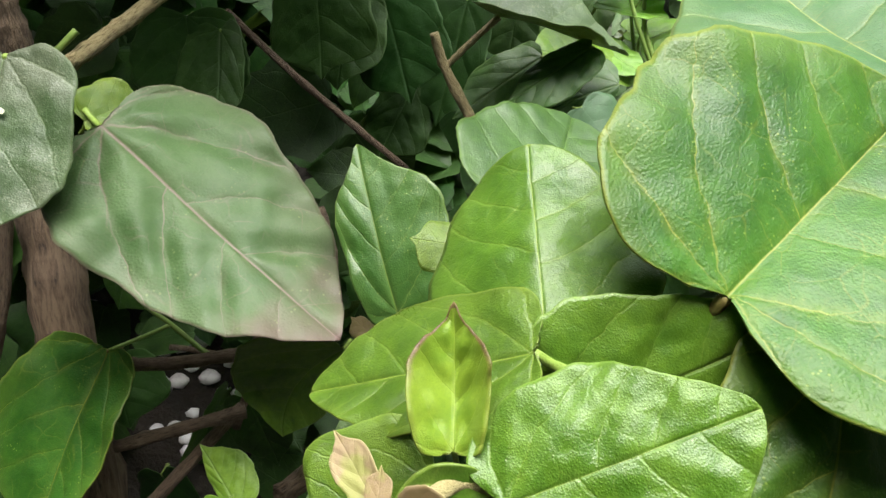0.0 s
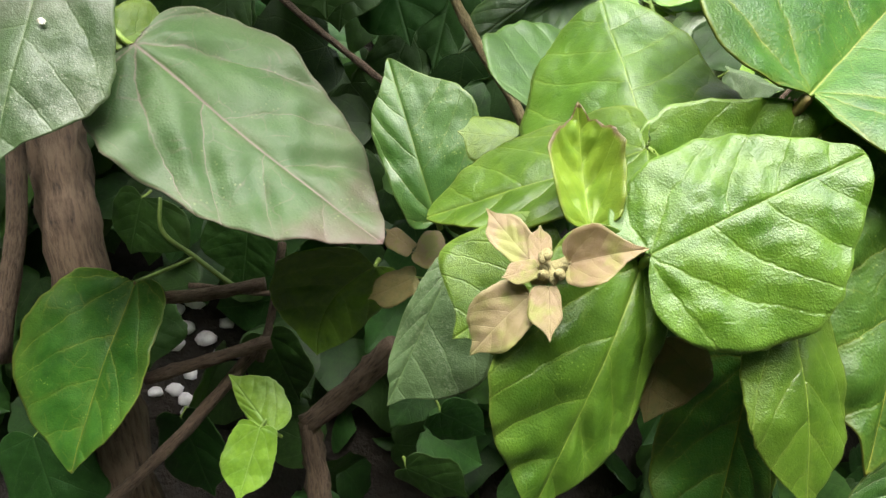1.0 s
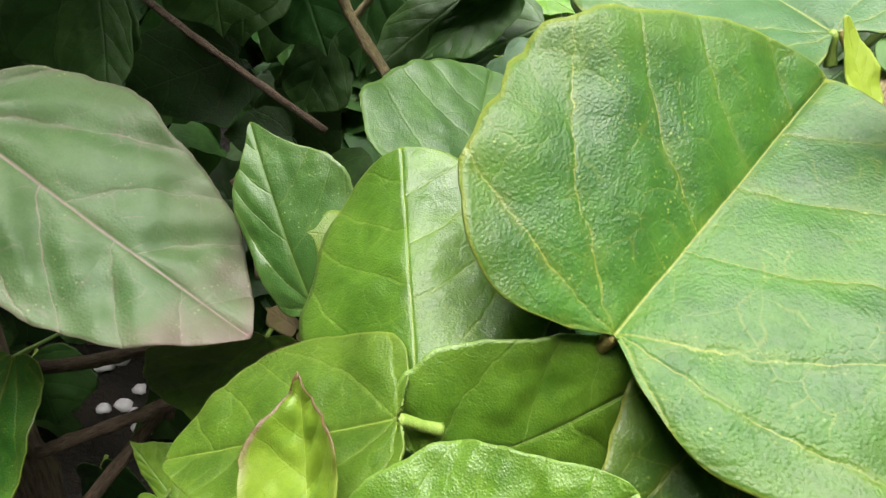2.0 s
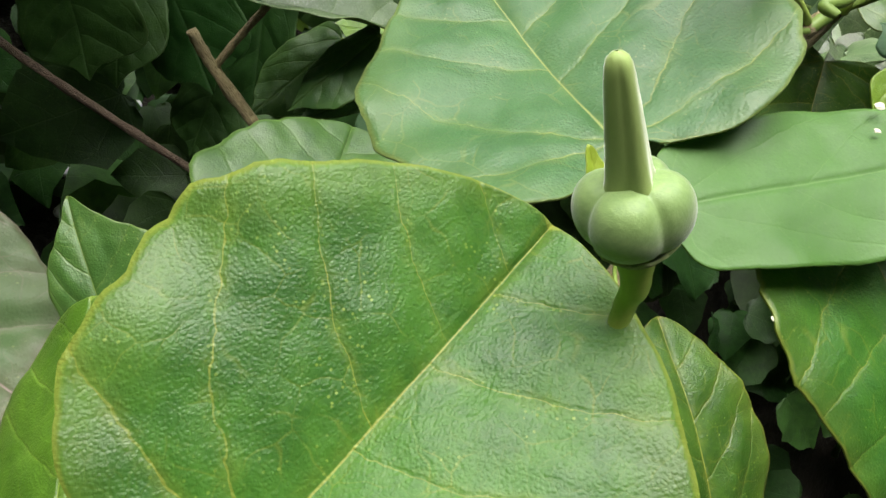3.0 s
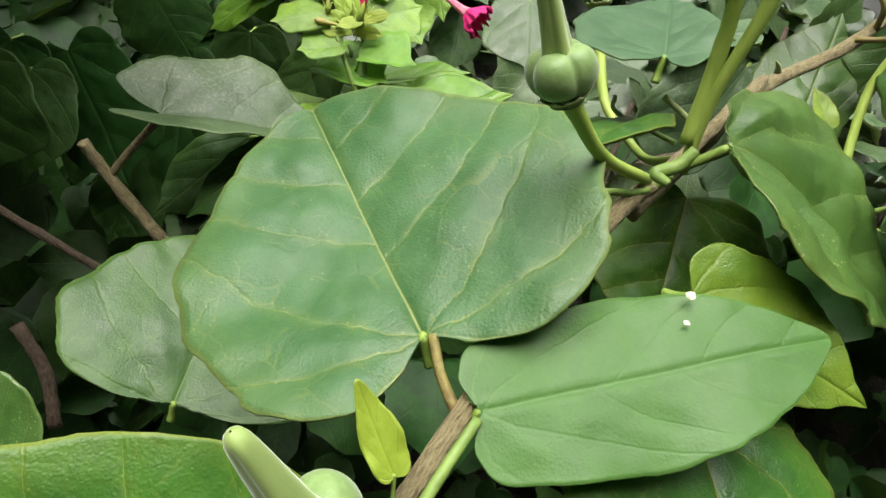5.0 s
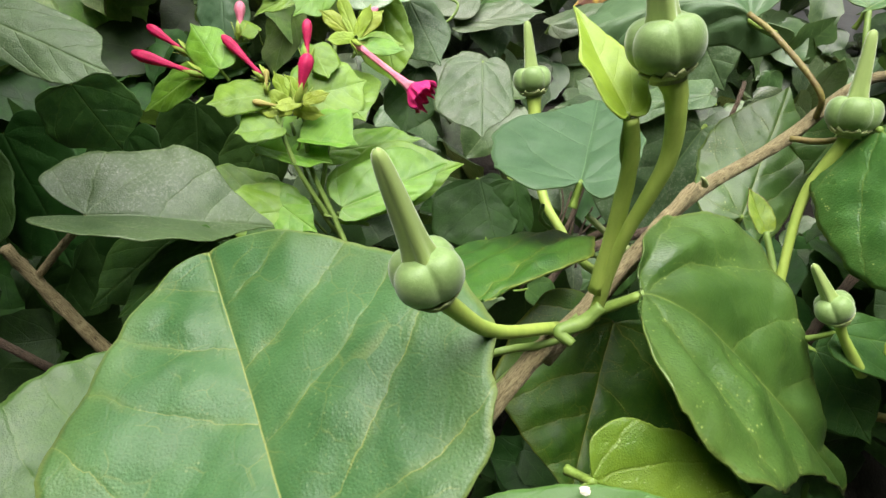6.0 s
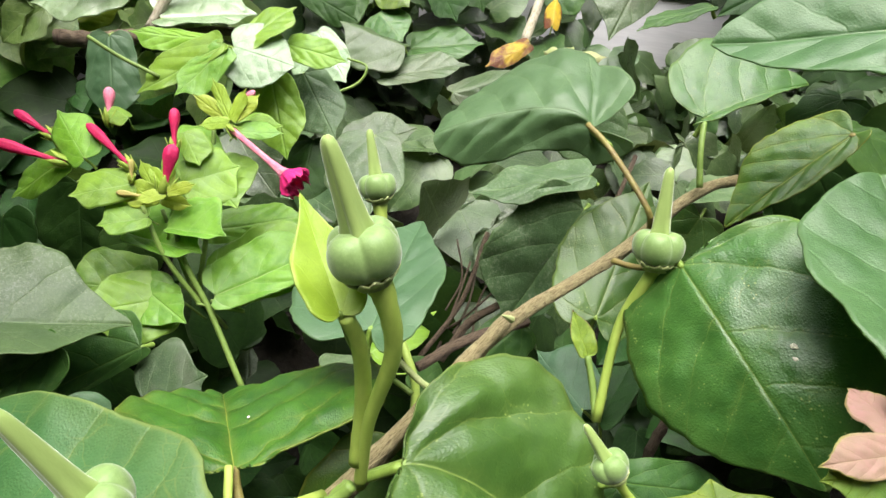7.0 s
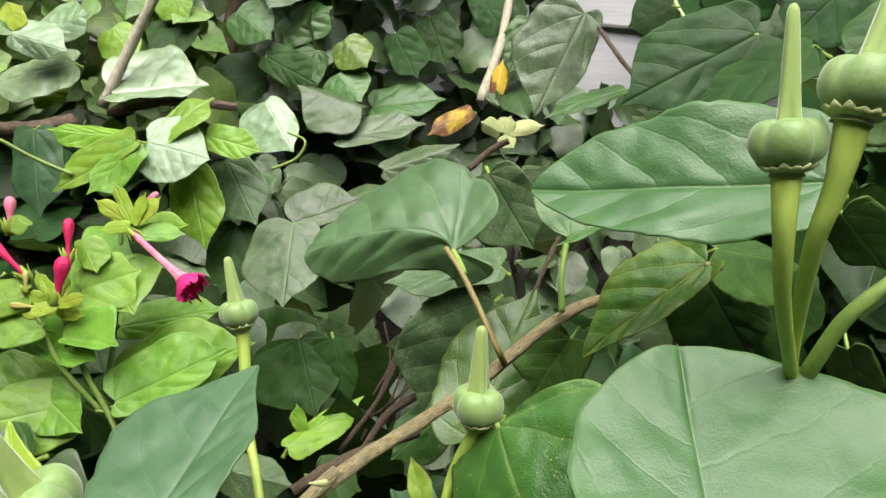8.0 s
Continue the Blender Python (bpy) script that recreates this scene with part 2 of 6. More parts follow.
LEAF = {
    "fresh": leaf_material("leaf_fresh", (0.114, 0.205, 0.014), (0.058, 0.126, 0.010), (0.24, 0.34, 0.07), 0.33, 0.30, 0.25, relief=0.75, gloss=0.6, dust=(0.26, 0.38, 0.07)),
    "sprig": leaf_material("leaf_sprig", (0.082, 0.182, 0.014), (0.044, 0.112, 0.010), (0.25, 0.34, 0.06), 0.34, 0.35, 0.22, relief=0.65, gloss=0.55, vein_show=0.55, dust=(0.28, 0.40, 0.08)),
    "hero": leaf_material("leaf_broad", (0.053, 0.145, 0.014), (0.025, 0.084, 0.010), (0.29, 0.30, 0.05), 0.40, 0.6, 0.2, vein_show=0.50, relief=0.9, gloss=0.42, dust=(0.30, 0.40, 0.08)),
    "mature": leaf_material("leaf_mature", (0.064, 0.156, 0.026), (0.038, 0.106, 0.017), (0.20, 0.27, 0.06), 0.38, 0.95, 0.2, relief=0.9, gloss=0.65, dust=(0.36, 0.44, 0.13)),
    "under": leaf_material("leaf_underside", (0.074, 0.200, 0.032), (0.062, 0.168, 0.028), (0.15, 0.30, 0.07), 0.5, 0.05, 0.3, vein_show=0.25, relief=0.5),
    "pale": leaf_material("leaf_dusty", (0.078, 0.142, 0.054), (0.052, 0.104, 0.038), (0.16, 0.25, 0.09), 0.46, 0.6, 0.2, dusty=0.32, vein_show=0.5, dust=(0.42, 0.46, 0.34)),
    "grey": leaf_material("leaf_grey_green", (0.062, 0.112, 0.040), (0.042, 0.084, 0.030), (0.16, 0.23, 0.10), 0.40, 0.60, 0.2, dusty=0.22, patch=((0.15, 0.15, 0.12), 0.35), vein_show=0.5, dust=(0.42, 0.46, 0.34)),
    "blush": leaf_material("leaf_blushed", (0.084, 0.164, 0.056), (0.055, 0.122, 0.038), (0.24, 0.170, 0.155), 0.50, 0.25, 0.2, gloss=0.38, patch=((0.130, 0.120, 0.088), 0.25), vein_show=0.55, tip_tint=(0.20, 0.115, 0.125), bold=1.7),
    "silver": leaf_material("leaf_silvery", (0.108, 0.200, 0.086), (0.080, 0.162, 0.064), (0.20, 0.30, 0.14), 0.42, 0.20, 0.3, vein_show=0.4, relief=0.7),
    "soft": leaf_material("leaf_soft_green", (0.078, 0.168, 0.052), (0.056, 0.134, 0.038), (0.17, 0.28, 0.11), 0.42, 0.10, 0.25, vein_show=0.4, relief=0.6),
    "round": leaf_material("leaf_round", (0.062, 0.150, 0.046), (0.043, 0.114, 0.032), (0.27, 0.30, 0.075), 0.46, 0.30, 0.2, vein_show=0.55, relief=0.9, gloss=0.5),
    "blue": leaf_material("leaf_blue_green", (0.070, 0.156, 0.072), (0.050, 0.118, 0.054), (0.14, 0.26, 0.11), 0.46, 0.10, 0.25, vein_show=0.4, relief=0.5),
    "mid": leaf_material("leaf_middle", (0.054, 0.133, 0.024), (0.032, 0.087, 0.018), (0.13, 0.23, 0.05), 0.40, 0.25, 0.25, vein_show=0.5),
    # base colour darkened to carry the shade inside the hedge
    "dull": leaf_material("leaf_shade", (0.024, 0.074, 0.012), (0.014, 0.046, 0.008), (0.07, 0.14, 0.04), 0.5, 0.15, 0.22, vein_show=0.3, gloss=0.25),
    # pale base colour imitates the sky's reflection on the blades
    "sheen": leaf_material("leaf_painted_sheen", (0.250, 0.350, 0.200), (0.170, 0.265, 0.130), (0.32, 0.40, 0.24), 0.27, 0.30, 0.2, vein_show=0.5, gloss=0.9),
    "lime": leaf_material("leaf_lime", (0.340, 0.470, 0.045), (0.270, 0.390, 0.032), (0.42, 0.50, 0.10), 0.42, 0.05, 0.22, relief=0.4, vein_show=0.25),
    "tipleaf": leaf_material("leaf_bud_lime", (0.215, 0.345, 0.030), (0.130, 0.250, 0.020), (0.36, 0.44, 0.08), 0.36, 0.10, 0.2, relief=0.5, vein_show=0.3, edge_tint=(0.12, 0.055, 0.035)),
    "marvel": leaf_material("leaf_flower_plant", (0.225, 0.415, 0.036), (0.135, 0.290, 0.024), (0.34, 0.50, 0.16), 0.40, 0.08, 0.35, vein_show=0.7, relief=0.5, bold=1.5),
    "yellowing": leaf_material("leaf_yellowing", (0.125, 0.205, 0.015), (0.080, 0.160, 0.013), (0.24, 0.31, 0.05), 0.38, 0.5, 0.25, patch=((0.22, 0.28, 0.025), 0.35), vein_show=0.35),
    "cream": leaf_material("spent_flower_cream", (0.52, 0.54, 0.27), (0.42, 0.47, 0.18), (0.55, 0.55, 0.30), 0.5, 0.1, 0.2, vein_show=0.4),
    "yellow": leaf_material("leaf_yellow", (0.62, 0.47, 0.03), (0.45, 0.33, 0.03), (0.5, 0.42, 0.08), 0.5, 0.1, 0.3, patch=((0.13, 0.035, 0.02), 0.95, (0.40, 0.54))),
    "young": leaf_material("leaf_young_bronze", (0.36, 0.265, 0.165), (0.31, 0.245, 0.115), (0.50, 0.42, 0.24), 0.62, 0.05, 0.3, patch=((0.29, 0.31, 0.080), 0.8), vein_show=0.3, relief=0.25),
    "pink": leaf_material("leaf_young_pink", (0.36, 0.20, 0.185), (0.30, 0.19, 0.145), (0.33, 0.26, 0.13), 0.6, 0.10, 0.3, vein_show=0.4, relief=0.5, edge_tint=(0.30, 0.28, 0.08)),
    "bronze": leaf_material("leaf_young_copper", (0.26, 0.125, 0.048), (0.20, 0.115, 0.036), (0.32, 0.27, 0.04), 0.5, 0.05, 0.3, patch=((0.23, 0.18, 0.045), 0.4), vein_show=0.5, relief=0.4, edge_tint=(0.26, 0.20, 0.03)),
    "brown": leaf_material("leaf_bronze_brown", (0.20, 0.165, 0.055), (0.13, 0.135, 0.040), (0.20, 0.15, 0.07), 0.5, 0.05, 0.25, vein_show=0.4),
}
PETIOLE = skin_material("petiole_green", (0.23, 0.34, 0.06), (0.16, 0.25, 0.04), 0.5, 900, (1, 1, 0.4))
PETIOLE_RED = skin_material("petiole_reddish", (0.24, 0.21, 0.055), (0.17, 0.12, 0.04), 0.5, 900)
GREEN_STEM = skin_material("stem_green", (0.22, 0.33, 0.07), (0.15, 0.24, 0.05), 0.5, 500, relief=0.0001, through_light=0.1)


def bark_material(name, light, dark, crack, relief):
    """Woody bark: streaks and cracks along the stem, from flat coordinates round and along it."""
    m = Nodes(name)
    mp = m.tree.nodes.new("ShaderNodeMapping")
    mp.inputs["Scale"].default_value = (1.0, 0.16, 1.0)
    m.put(mp, 0, m.coord("UV"))
    streak = m.noise(mp.outputs[0], 15.0, 5.0, 0.72)
    big = m.noise(m.coord("UV"), 1.3, 3.0)
    fleck = m.noise(m.coord("UV"), 14.0, 3.0, 0.7)
    col = m.mix(m.ramp(streak, 0.40, 0.58), dark, light)
    col = m.mix(m.ramp(big, 0.35, 0.70, 0.0, 0.45), col, dark)
    col = m.mix(m.ramp(streak, 0.34, 0.42, 0.9, 0.0), col, crack)
    col = m.mix(m.ramp(fleck, 0.62, 0.72, 0.0, 0.5), col, light)
    m.put(m.bsdf, "Base Color", col)
    m.put(m.bsdf, "Roughness", m.ramp(streak, 0.2, 0.8, 0.9, 0.65))
    m.put(m.bsdf, "Normal", m.bump(m.math("ADD", streak, m.math("MULTIPLY", fleck, 0.3)), relief, 0.9))
    return m.mat


BARK = bark_material("vine_bark", (0.43, 0.36, 0.19), (0.225, 0.18, 0.085), (0.085, 0.06, 0.03), 0.0020)
GREY_BARK = bark_material("grey_bark", (0.50, 0.46, 0.36), (0.32, 0.28, 0.20), (0.10, 0.08, 0.05), 0.0012)
DARK_BARK = bark_material("dark_bark", (0.175, 0.122, 0.078), (0.090, 0.060, 0.040), (0.025, 0.017, 0.012), 0.0025)
FRUIT = skin_material("fruit_green", (0.215, 0.320, 0.110), (0.155, 0.250, 0.075), 0.5, 1300, relief=0.00012)
FRUIT.node_tree.nodes["Principled BSDF"].inputs["Sheen Weight"].default_value = 0.5
FRUIT.node_tree.nodes["Principled BSDF"].inputs["Sheen Roughness"].default_value = 0.4
BEAK = skin_material("beak_downy_green", (0.285, 0.385, 0.115), (0.240, 0.335, 0.095), 0.6, 900, (1, 1, 0.25), relief=0.00010)
BEAK.node_tree.nodes["Principled BSDF"].inputs["Sheen Weight"].default_value = 1.0
BEAK.node_tree.nodes["Principled BSDF"].inputs["Sheen Roughness"].default_value = 0.3
PEDICEL = skin_material("pedicel_yellow_green", (0.42, 0.54, 0.11), (0.31, 0.43, 0.075), 0.5, 500, (1, 1, 0.3), relief=0.00006, through_light=0.08)
CALYX = skin_material("calyx_pale", (0.46, 0.50, 0.24), (0.33, 0.41, 0.15), 0.6, 1500)
FUZZ = skin_material("bud_down", (0.36, 0.32, 0.15), (0.27, 0.23, 0.10), 0.8, 2500, relief=0.0006)
PETAL = skin_material("petal_crimson", (0.74, 0.018, 0.15), (0.50, 0.008, 0.08), 0.5, 1200, through_light=0.15)
PETAL_MOUTH = skin_material("petal_magenta", (0.86, 0.030, 0.27), (0.66, 0.015, 0.17), 0.45, 1500, through_light=0.25)
PETAL_TUBE = skin_material("petal_tube_pink", (0.85, 0.36, 0.46), (0.74, 0.16, 0.28), 0.5, 1000, through_light=0.15)
PETAL_FADED = skin_material("petal_faded", (0.58, 0.42, 0.16), (0.46, 0.44, 0.12), 0.6, 1200, through_light=0.2)
SEPAL = skin_material("sepal_lime", (0.36, 0.46, 0.07), (0.26, 0.38, 0.05), 0.5, 900, through_light=0.12)
SOIL = skin_material("dark_soil", (0.020, 0.015, 0.011), (0.010, 0.008, 0.006), 0.95, 60, relief=0.01)
SIDING = skin_material("white_siding_paint", (0.50, 0.495, 0.515), (0.42, 0.415, 0.44), 0.5, 90, (0.3, 1, 4))


HEDGE_LEAF = leaf_material("hedge_foliage", (0.050, 0.096, 0.031), (0.022, 0.052, 0.015), (0.15, 0.21, 0.09), 0.33, 0.6, 0.1, dusty=0.22, patch=((0.09, 0.125, 0.065), 0.5), vein_show=0.6, relief=1.6, island=True, gloss=0.6, dust=(0.36, 0.40, 0.28))
# shaded copy of the hedge leaf: deep shade is put into its colour
SHADE_LEAF = leaf_material("shaded_foliage", (0.026, 0.076, 0.013), (0.013, 0.040, 0.008), (0.05, 0.10, 0.03), 0.5, 0.1, 0.2, island=True, gloss=0.3)
# lit copy of the foliage: sunlight is put into the lighter green
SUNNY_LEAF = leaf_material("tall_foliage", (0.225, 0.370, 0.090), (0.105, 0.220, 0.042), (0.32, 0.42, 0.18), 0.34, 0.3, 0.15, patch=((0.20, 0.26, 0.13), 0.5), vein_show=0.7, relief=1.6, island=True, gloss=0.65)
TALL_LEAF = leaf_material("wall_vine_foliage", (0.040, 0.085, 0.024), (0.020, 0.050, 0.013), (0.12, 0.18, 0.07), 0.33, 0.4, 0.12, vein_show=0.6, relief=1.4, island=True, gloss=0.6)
CLOSING = skin_material("blocker_green", (0.050, 0.090, 0.025), (0.018, 0.036, 0.010), 0.7, 30, relief=0.02)
PALE_LUMP = skin_material("pale_lump", (0.78, 0.76, 0.78), (0.60, 0.57, 0.60), 0.3, 120)
CRUST = skin_material("pale_crust", (0.78, 0.76, 0.62), (0.55, 0.52, 0.40), 0.8, 2500, relief=0.0002)


# ---- making things ----
def mesh_from(name, verts, faces, material, uvs=None, smooth=True, rim=None, veins=None):
    me = bpy.data.meshes.new(name)
    me.from_pydata([tuple(v) for v in verts], [], faces)
    if smooth:
        me.polygons.foreach_set("use_smooth", [True] * len(me.polygons))
    if uvs is not None:
        order = np.empty(len(me.loops), dtype=np.int32)
        me.loops.foreach_get("vertex_index", order)
        for title, flat in (("blade", uvs), ("veins", veins)):
            if flat is not None:
                me.uv_layers.new(name=title).data.foreach_set("uv", np.asarray(flat, dtype=np.float32)[order].ravel())
    if rim is not None:
        me.attributes.new("rim", "FLOAT", "POINT").data.foreach_set("value", np.asarray(rim, dtype=np.float32))
    me.materials.append(material)
    return me


def part(name, me, parent, m=None, label=""):
    """One mesh object under a thing or a part; m is its pose in the world."""
    ob = new(name, me)
    ob.parent = parent
    ob.matrix_parent_inverse = WORLD_OF[parent.name].inverted()
    ob.matrix_basis = m or Matrix()
    WORLD_OF[ob.name] = m or Matrix()
    return tagged(ob, label)


WORLD_OF = {}


def root(name, place, label, category, group=""):
    ob = new(name)
    ob.matrix_basis = Matrix.Translation(place)
    WORLD_OF[ob.name] = Matrix.Translation(place)
    return tagged(ob, label, category, group)


def smooth_line(points, per=8):
    """Catmull-Rom through a few points."""
    p = np.array([2 * np.array(points[0], float) - points[1], *points, 2 * np.array(points[-1], float) - points[-2]], float)
    out = []
    for i in range(1, len(p) - 2):
        for k in range(per):
            t = k / per
            out.append(0.5 * (2 * p[i] + (p[i + 1] - p[i - 1]) * t + (2 * p[i - 1] - 5 * p[i] + 4 * p[i + 1] - p[i + 2]) * t**2 + (3 * p[i] - p[i - 1] - 3 * p[i + 1] + p[i + 2]) * t**3))
    out.append(p[-2])
    return np.array(out)


def tube(points, radii, sides=10, per=8, rough=0.0, seed=0, square=0.0):
    """A tapering round stem through a few points, with closed ends. rough: unevenness of its radius."""
    rng = np.random.default_rng(seed)
    line = smooth_line(points, per)
    rad = np.interp(np.linspace(0, 1, len(line)), np.linspace(0, 1, len(radii)), radii)
    verts, faces = [], []
    up = np.array((0.13, 0.31, 0.94))
    for i, c in enumerate(line):
        d = line[min(i + 1, len(line) - 1)] - line[max(i - 1, 0)]
        d = d / (np.linalg.norm(d) + 1e-12)
        a = np.cross(d, up)
        a = a / np.linalg.norm(a)
        b = np.cross(d, a)
        up = -b if np.dot(-b, up) > 0 else b
        for k in range(sides):
            w = 2 * math.pi * k / sides
            rr = rad[i] * (1 + rough * rng.normal()) * (1 + square * math.cos(4 * w))
            verts.append(c + rr * (math.cos(w) * a + math.sin(w) * b))
    n = len(line)
    for i in range(n - 1):
        for k in range(sides):
            j = (k + 1) % sides
            faces.append((i * sides + k, i * sides + j, (i + 1) * sides + j, (i + 1) * sides + k))
    faces.append(tuple(reversed(range(sides))))
    faces.append(tuple(range((n - 1) * sides, n * sides)))
    return verts, faces


def stem(parent, points, radii, material=GREEN_STEM, name="stem", rough=0.03, label="", sides=16, square=0.0, seed=1):
    v, f = tube(points, radii, sides, 8, rough, seed, square)
    gap = [0.0]
    for k in range(sides, len(v) - sides + 1, sides):
        gap.append(gap[-1] + np.linalg.norm(np.array(v[k]) - np.array(v[k - sides])))
    uv = [(abs(2 * (i % sides) / sides - 1), gap[i // sides] / (3.1 * max(radii)) + seed) for i in range(len(v))]
    return part(name, mesh_from(name, v, f, material, uv), parent, None, label)


def lathe(profile, sides, lobes=0, depth=0.0, twist=0.0):
    """A turned body about z; profile of (radius, height). lobes: grooves along it, depth their share of the radius."""
    verts, faces = [], []
    for r, z in profile:
        for k in range(sides):
            w = 2 * math.pi * k / sides
            g = 1 - depth * (1 - abs(math.cos(lobes * (w + twist) / 2)) ** 0.55) if lobes else 1
            verts.append((r * g * math.cos(w), r * g * math.sin(w), z))
    for i in range(len(profile) - 1):
        for k in range(sides):
            j = (k + 1) % sides
            faces.append((i * sides + k, i * sides + j, (i + 1) * sides + j, (i + 1) * sides + k))
    faces.append(tuple(reversed(range(sides))))
    faces.append(tuple(range((len(profile) - 1) * sides, len(profile) * sides)))
    return verts, faces


def half_outline(w, ym, cord, tipw, acu, steps, blunt=0.0):
    """One side of a blade from the petiole round to the tip, in units of its length."""
    cord = max(cord, 0.03)
    pts = [(0.0, 0.0), (0.16 * w, -0.55 * cord), (0.45 * w, -cord), (0.80 * w, -0.45 * cord + 0.06), (w, ym), (0.92 * w, ym + 0.20),
           ((0.66 * tipw * (1 - blunt) + 0.80 * blunt) * w, ym + (1 - ym) * 0.62), ((0.26 * tipw * (1 - blunt) + 0.52 * blunt) * w, 1 - acu - 0.055 + 0.02 * blunt),
           ((0.05 + 0.20 * blunt) * w, 1 - acu * 0.45), (0.0, 1.0)]
    line = smooth_line([(a, b, 0) for a, b in pts], 12)[:, :2]
    gap = np.r_[0, np.cumsum(np.hypot(*np.diff(line, axis=0).T))]
    want = np.linspace(0, gap[-1], steps)
    out = np.stack([np.interp(want, gap, line[:, 0]), np.interp(want, gap, line[:, 1])], 1)
    out[:, 0] = np.maximum(out[:, 0], 0)
    return out


def vein_gap(x, y, side):
    """Distance from the nearest side vein, in the map whose halves are 0.5 wide."""
    q = y - 0.45 * x - 0.9 * x * x + 0.035 * side
    gaps = [abs(((q + 0.04) / 0.24) % 1.0 - 0.5) * 0.24 + (0.0 if q > 0.22 else 1.0)]
    r, ang = math.hypot(x, y), math.atan2(x, y)
    gaps += [abs(ang - start + turn * r) * r for start, turn in ((0.98, 0.38), (1.66, 0.60), (2.35, 0.50))]
    return min(gaps)


def blade(w_left, w_right, fold_left, fold_right, ym, cord, bend, curl, quilt, tipw, acu, wav, seed, size, steps, rings, blunt=0.0, sweep=0.0, twist=0.0, peak=1.0):
    """The blade of a leaf: local x to the right, y from petiole to tip, z out of the upper side.
    sweep: how far the midrib bows to the right; twist: degrees by which the tip turns about the midrib;
    peak: below 1 the arch of the midrib stands nearer the petiole."""
    rng = np.random.default_rng(seed)
    verts, uvs, flat, faces, rims = [], [], [], [], []
    ph = rng.uniform(0, 6.28, 6)
    mids = np.clip(np.linspace(-0.16, 1.0, steps), 0, 1)
    mids = mids ** 1.15
    for side, w, fold in ((-1, w_left, fold_left), (1, w_right, fold_right)):
        w = max(w, 0.06)
        rim = half_outline(w, ym, cord, tipw, acu, steps, blunt)
        run = np.linspace(0, 1, steps)
        rim[:, 0] *= 1 + 0.015 * np.sin(23 * run + 3 * np.sin(5 * run + ph[1]) + ph[0]) + 0.011 * np.sin(57 * run + 4 * np.sin(7 * run + ph[2]) + ph[1]) + 0.004 * rng.normal(size=steps)
        start = len(verts)
        cf, sf = math.cos(radians(fold)), math.sin(radians(fold))
        for k in range(steps):
            for j in range(rings + 1):
                f = (j / rings) ** 1.15
                x, y = rim[k, 0] * f, mids[k] + (rim[k, 1] - mids[k]) * f
                uvs.append((side * x, y))
                flat.append((side * x * 0.5 / w, y))
                rims.append(max(f, 0.0) if 2 < k < steps - 2 else 1.0)
                e = x / w
                gap = vein_gap(0.5 * e, y, side)
                field = noise.noise((side * e * 2.5, y * 3, seed * 1.9))
                puff = 1.25 * quilt * (min(1.0, gap / 0.085) ** 0.85 - 0.6) * min(1.0, e * 6) * (1 - 0.55 * e) * (0.8 + 0.8 * field)
                ys = max(y, 0.0) ** peak
                z = bend * 4 * ys * (1 - ys) - curl * w * e**2.2 * 0.6 + puff
                z += wav * e * e * (math.sin(9 * y + ph[2] + side) + 0.6 * math.sin(17 * y + ph[3] * side))
                puff = noise.noise((side * x * 6 + seed * 3.7, y * 6, seed * 1.3)) + 0.5 * noise.noise((side * x * 14, y * 14, seed * 2.1))
                z += (0.006 + 0.55 * quilt) * puff * min(1.0, x * 9)
                z += 0.008 * math.sin(5.3 * y + 3.1 * side * x + ph[4]) + 0.004 * math.sin(11 * y - 7 * side * x + ph[5])
                groove = 0.006 * max(0.0, 1 - x / 0.02)
                px, pz = side * x * cf, x * sf + z - groove
                ct, st = math.cos(radians(twist) * y), math.sin(radians(twist) * y)
                verts.append((px * ct + pz * st + sweep * 4 * ys * (1 - ys), y, pz * ct - px * st))
        for k in range(steps - 1):
            if k < steps // 4 and rim[k + 1, 0] < 0.14 * w:
                continue
            for j in range(rings):
                a, b = start + k * (rings + 1) + j, start + (k + 1) * (rings + 1) + j
                quad = (a, b, b + 1, a + 1) if side < 0 else (a, a + 1, b + 1, b)
                faces.append(quad)
    return np.array(verts) * size, uvs, faces, rims, flat


COUNT = [0]
PETIOLE_OF = {"young": FUZZ, "fresh": PETIOLE, "hero": PETIOLE_RED}
LEAF_LABEL = {"bronze": "small copper-coloured young leaf", "pink": "small pinkish downy young leaf", "young": "small bronze-pink downy young leaf", "lime": "bright lime-green young leaf", "yellow": "yellow and brown withering leaf",
              "yellowing": "yellowing green leaf with pale blotches",
              "hero": "large glossy heart-shaped leaf with yellowish veins"}


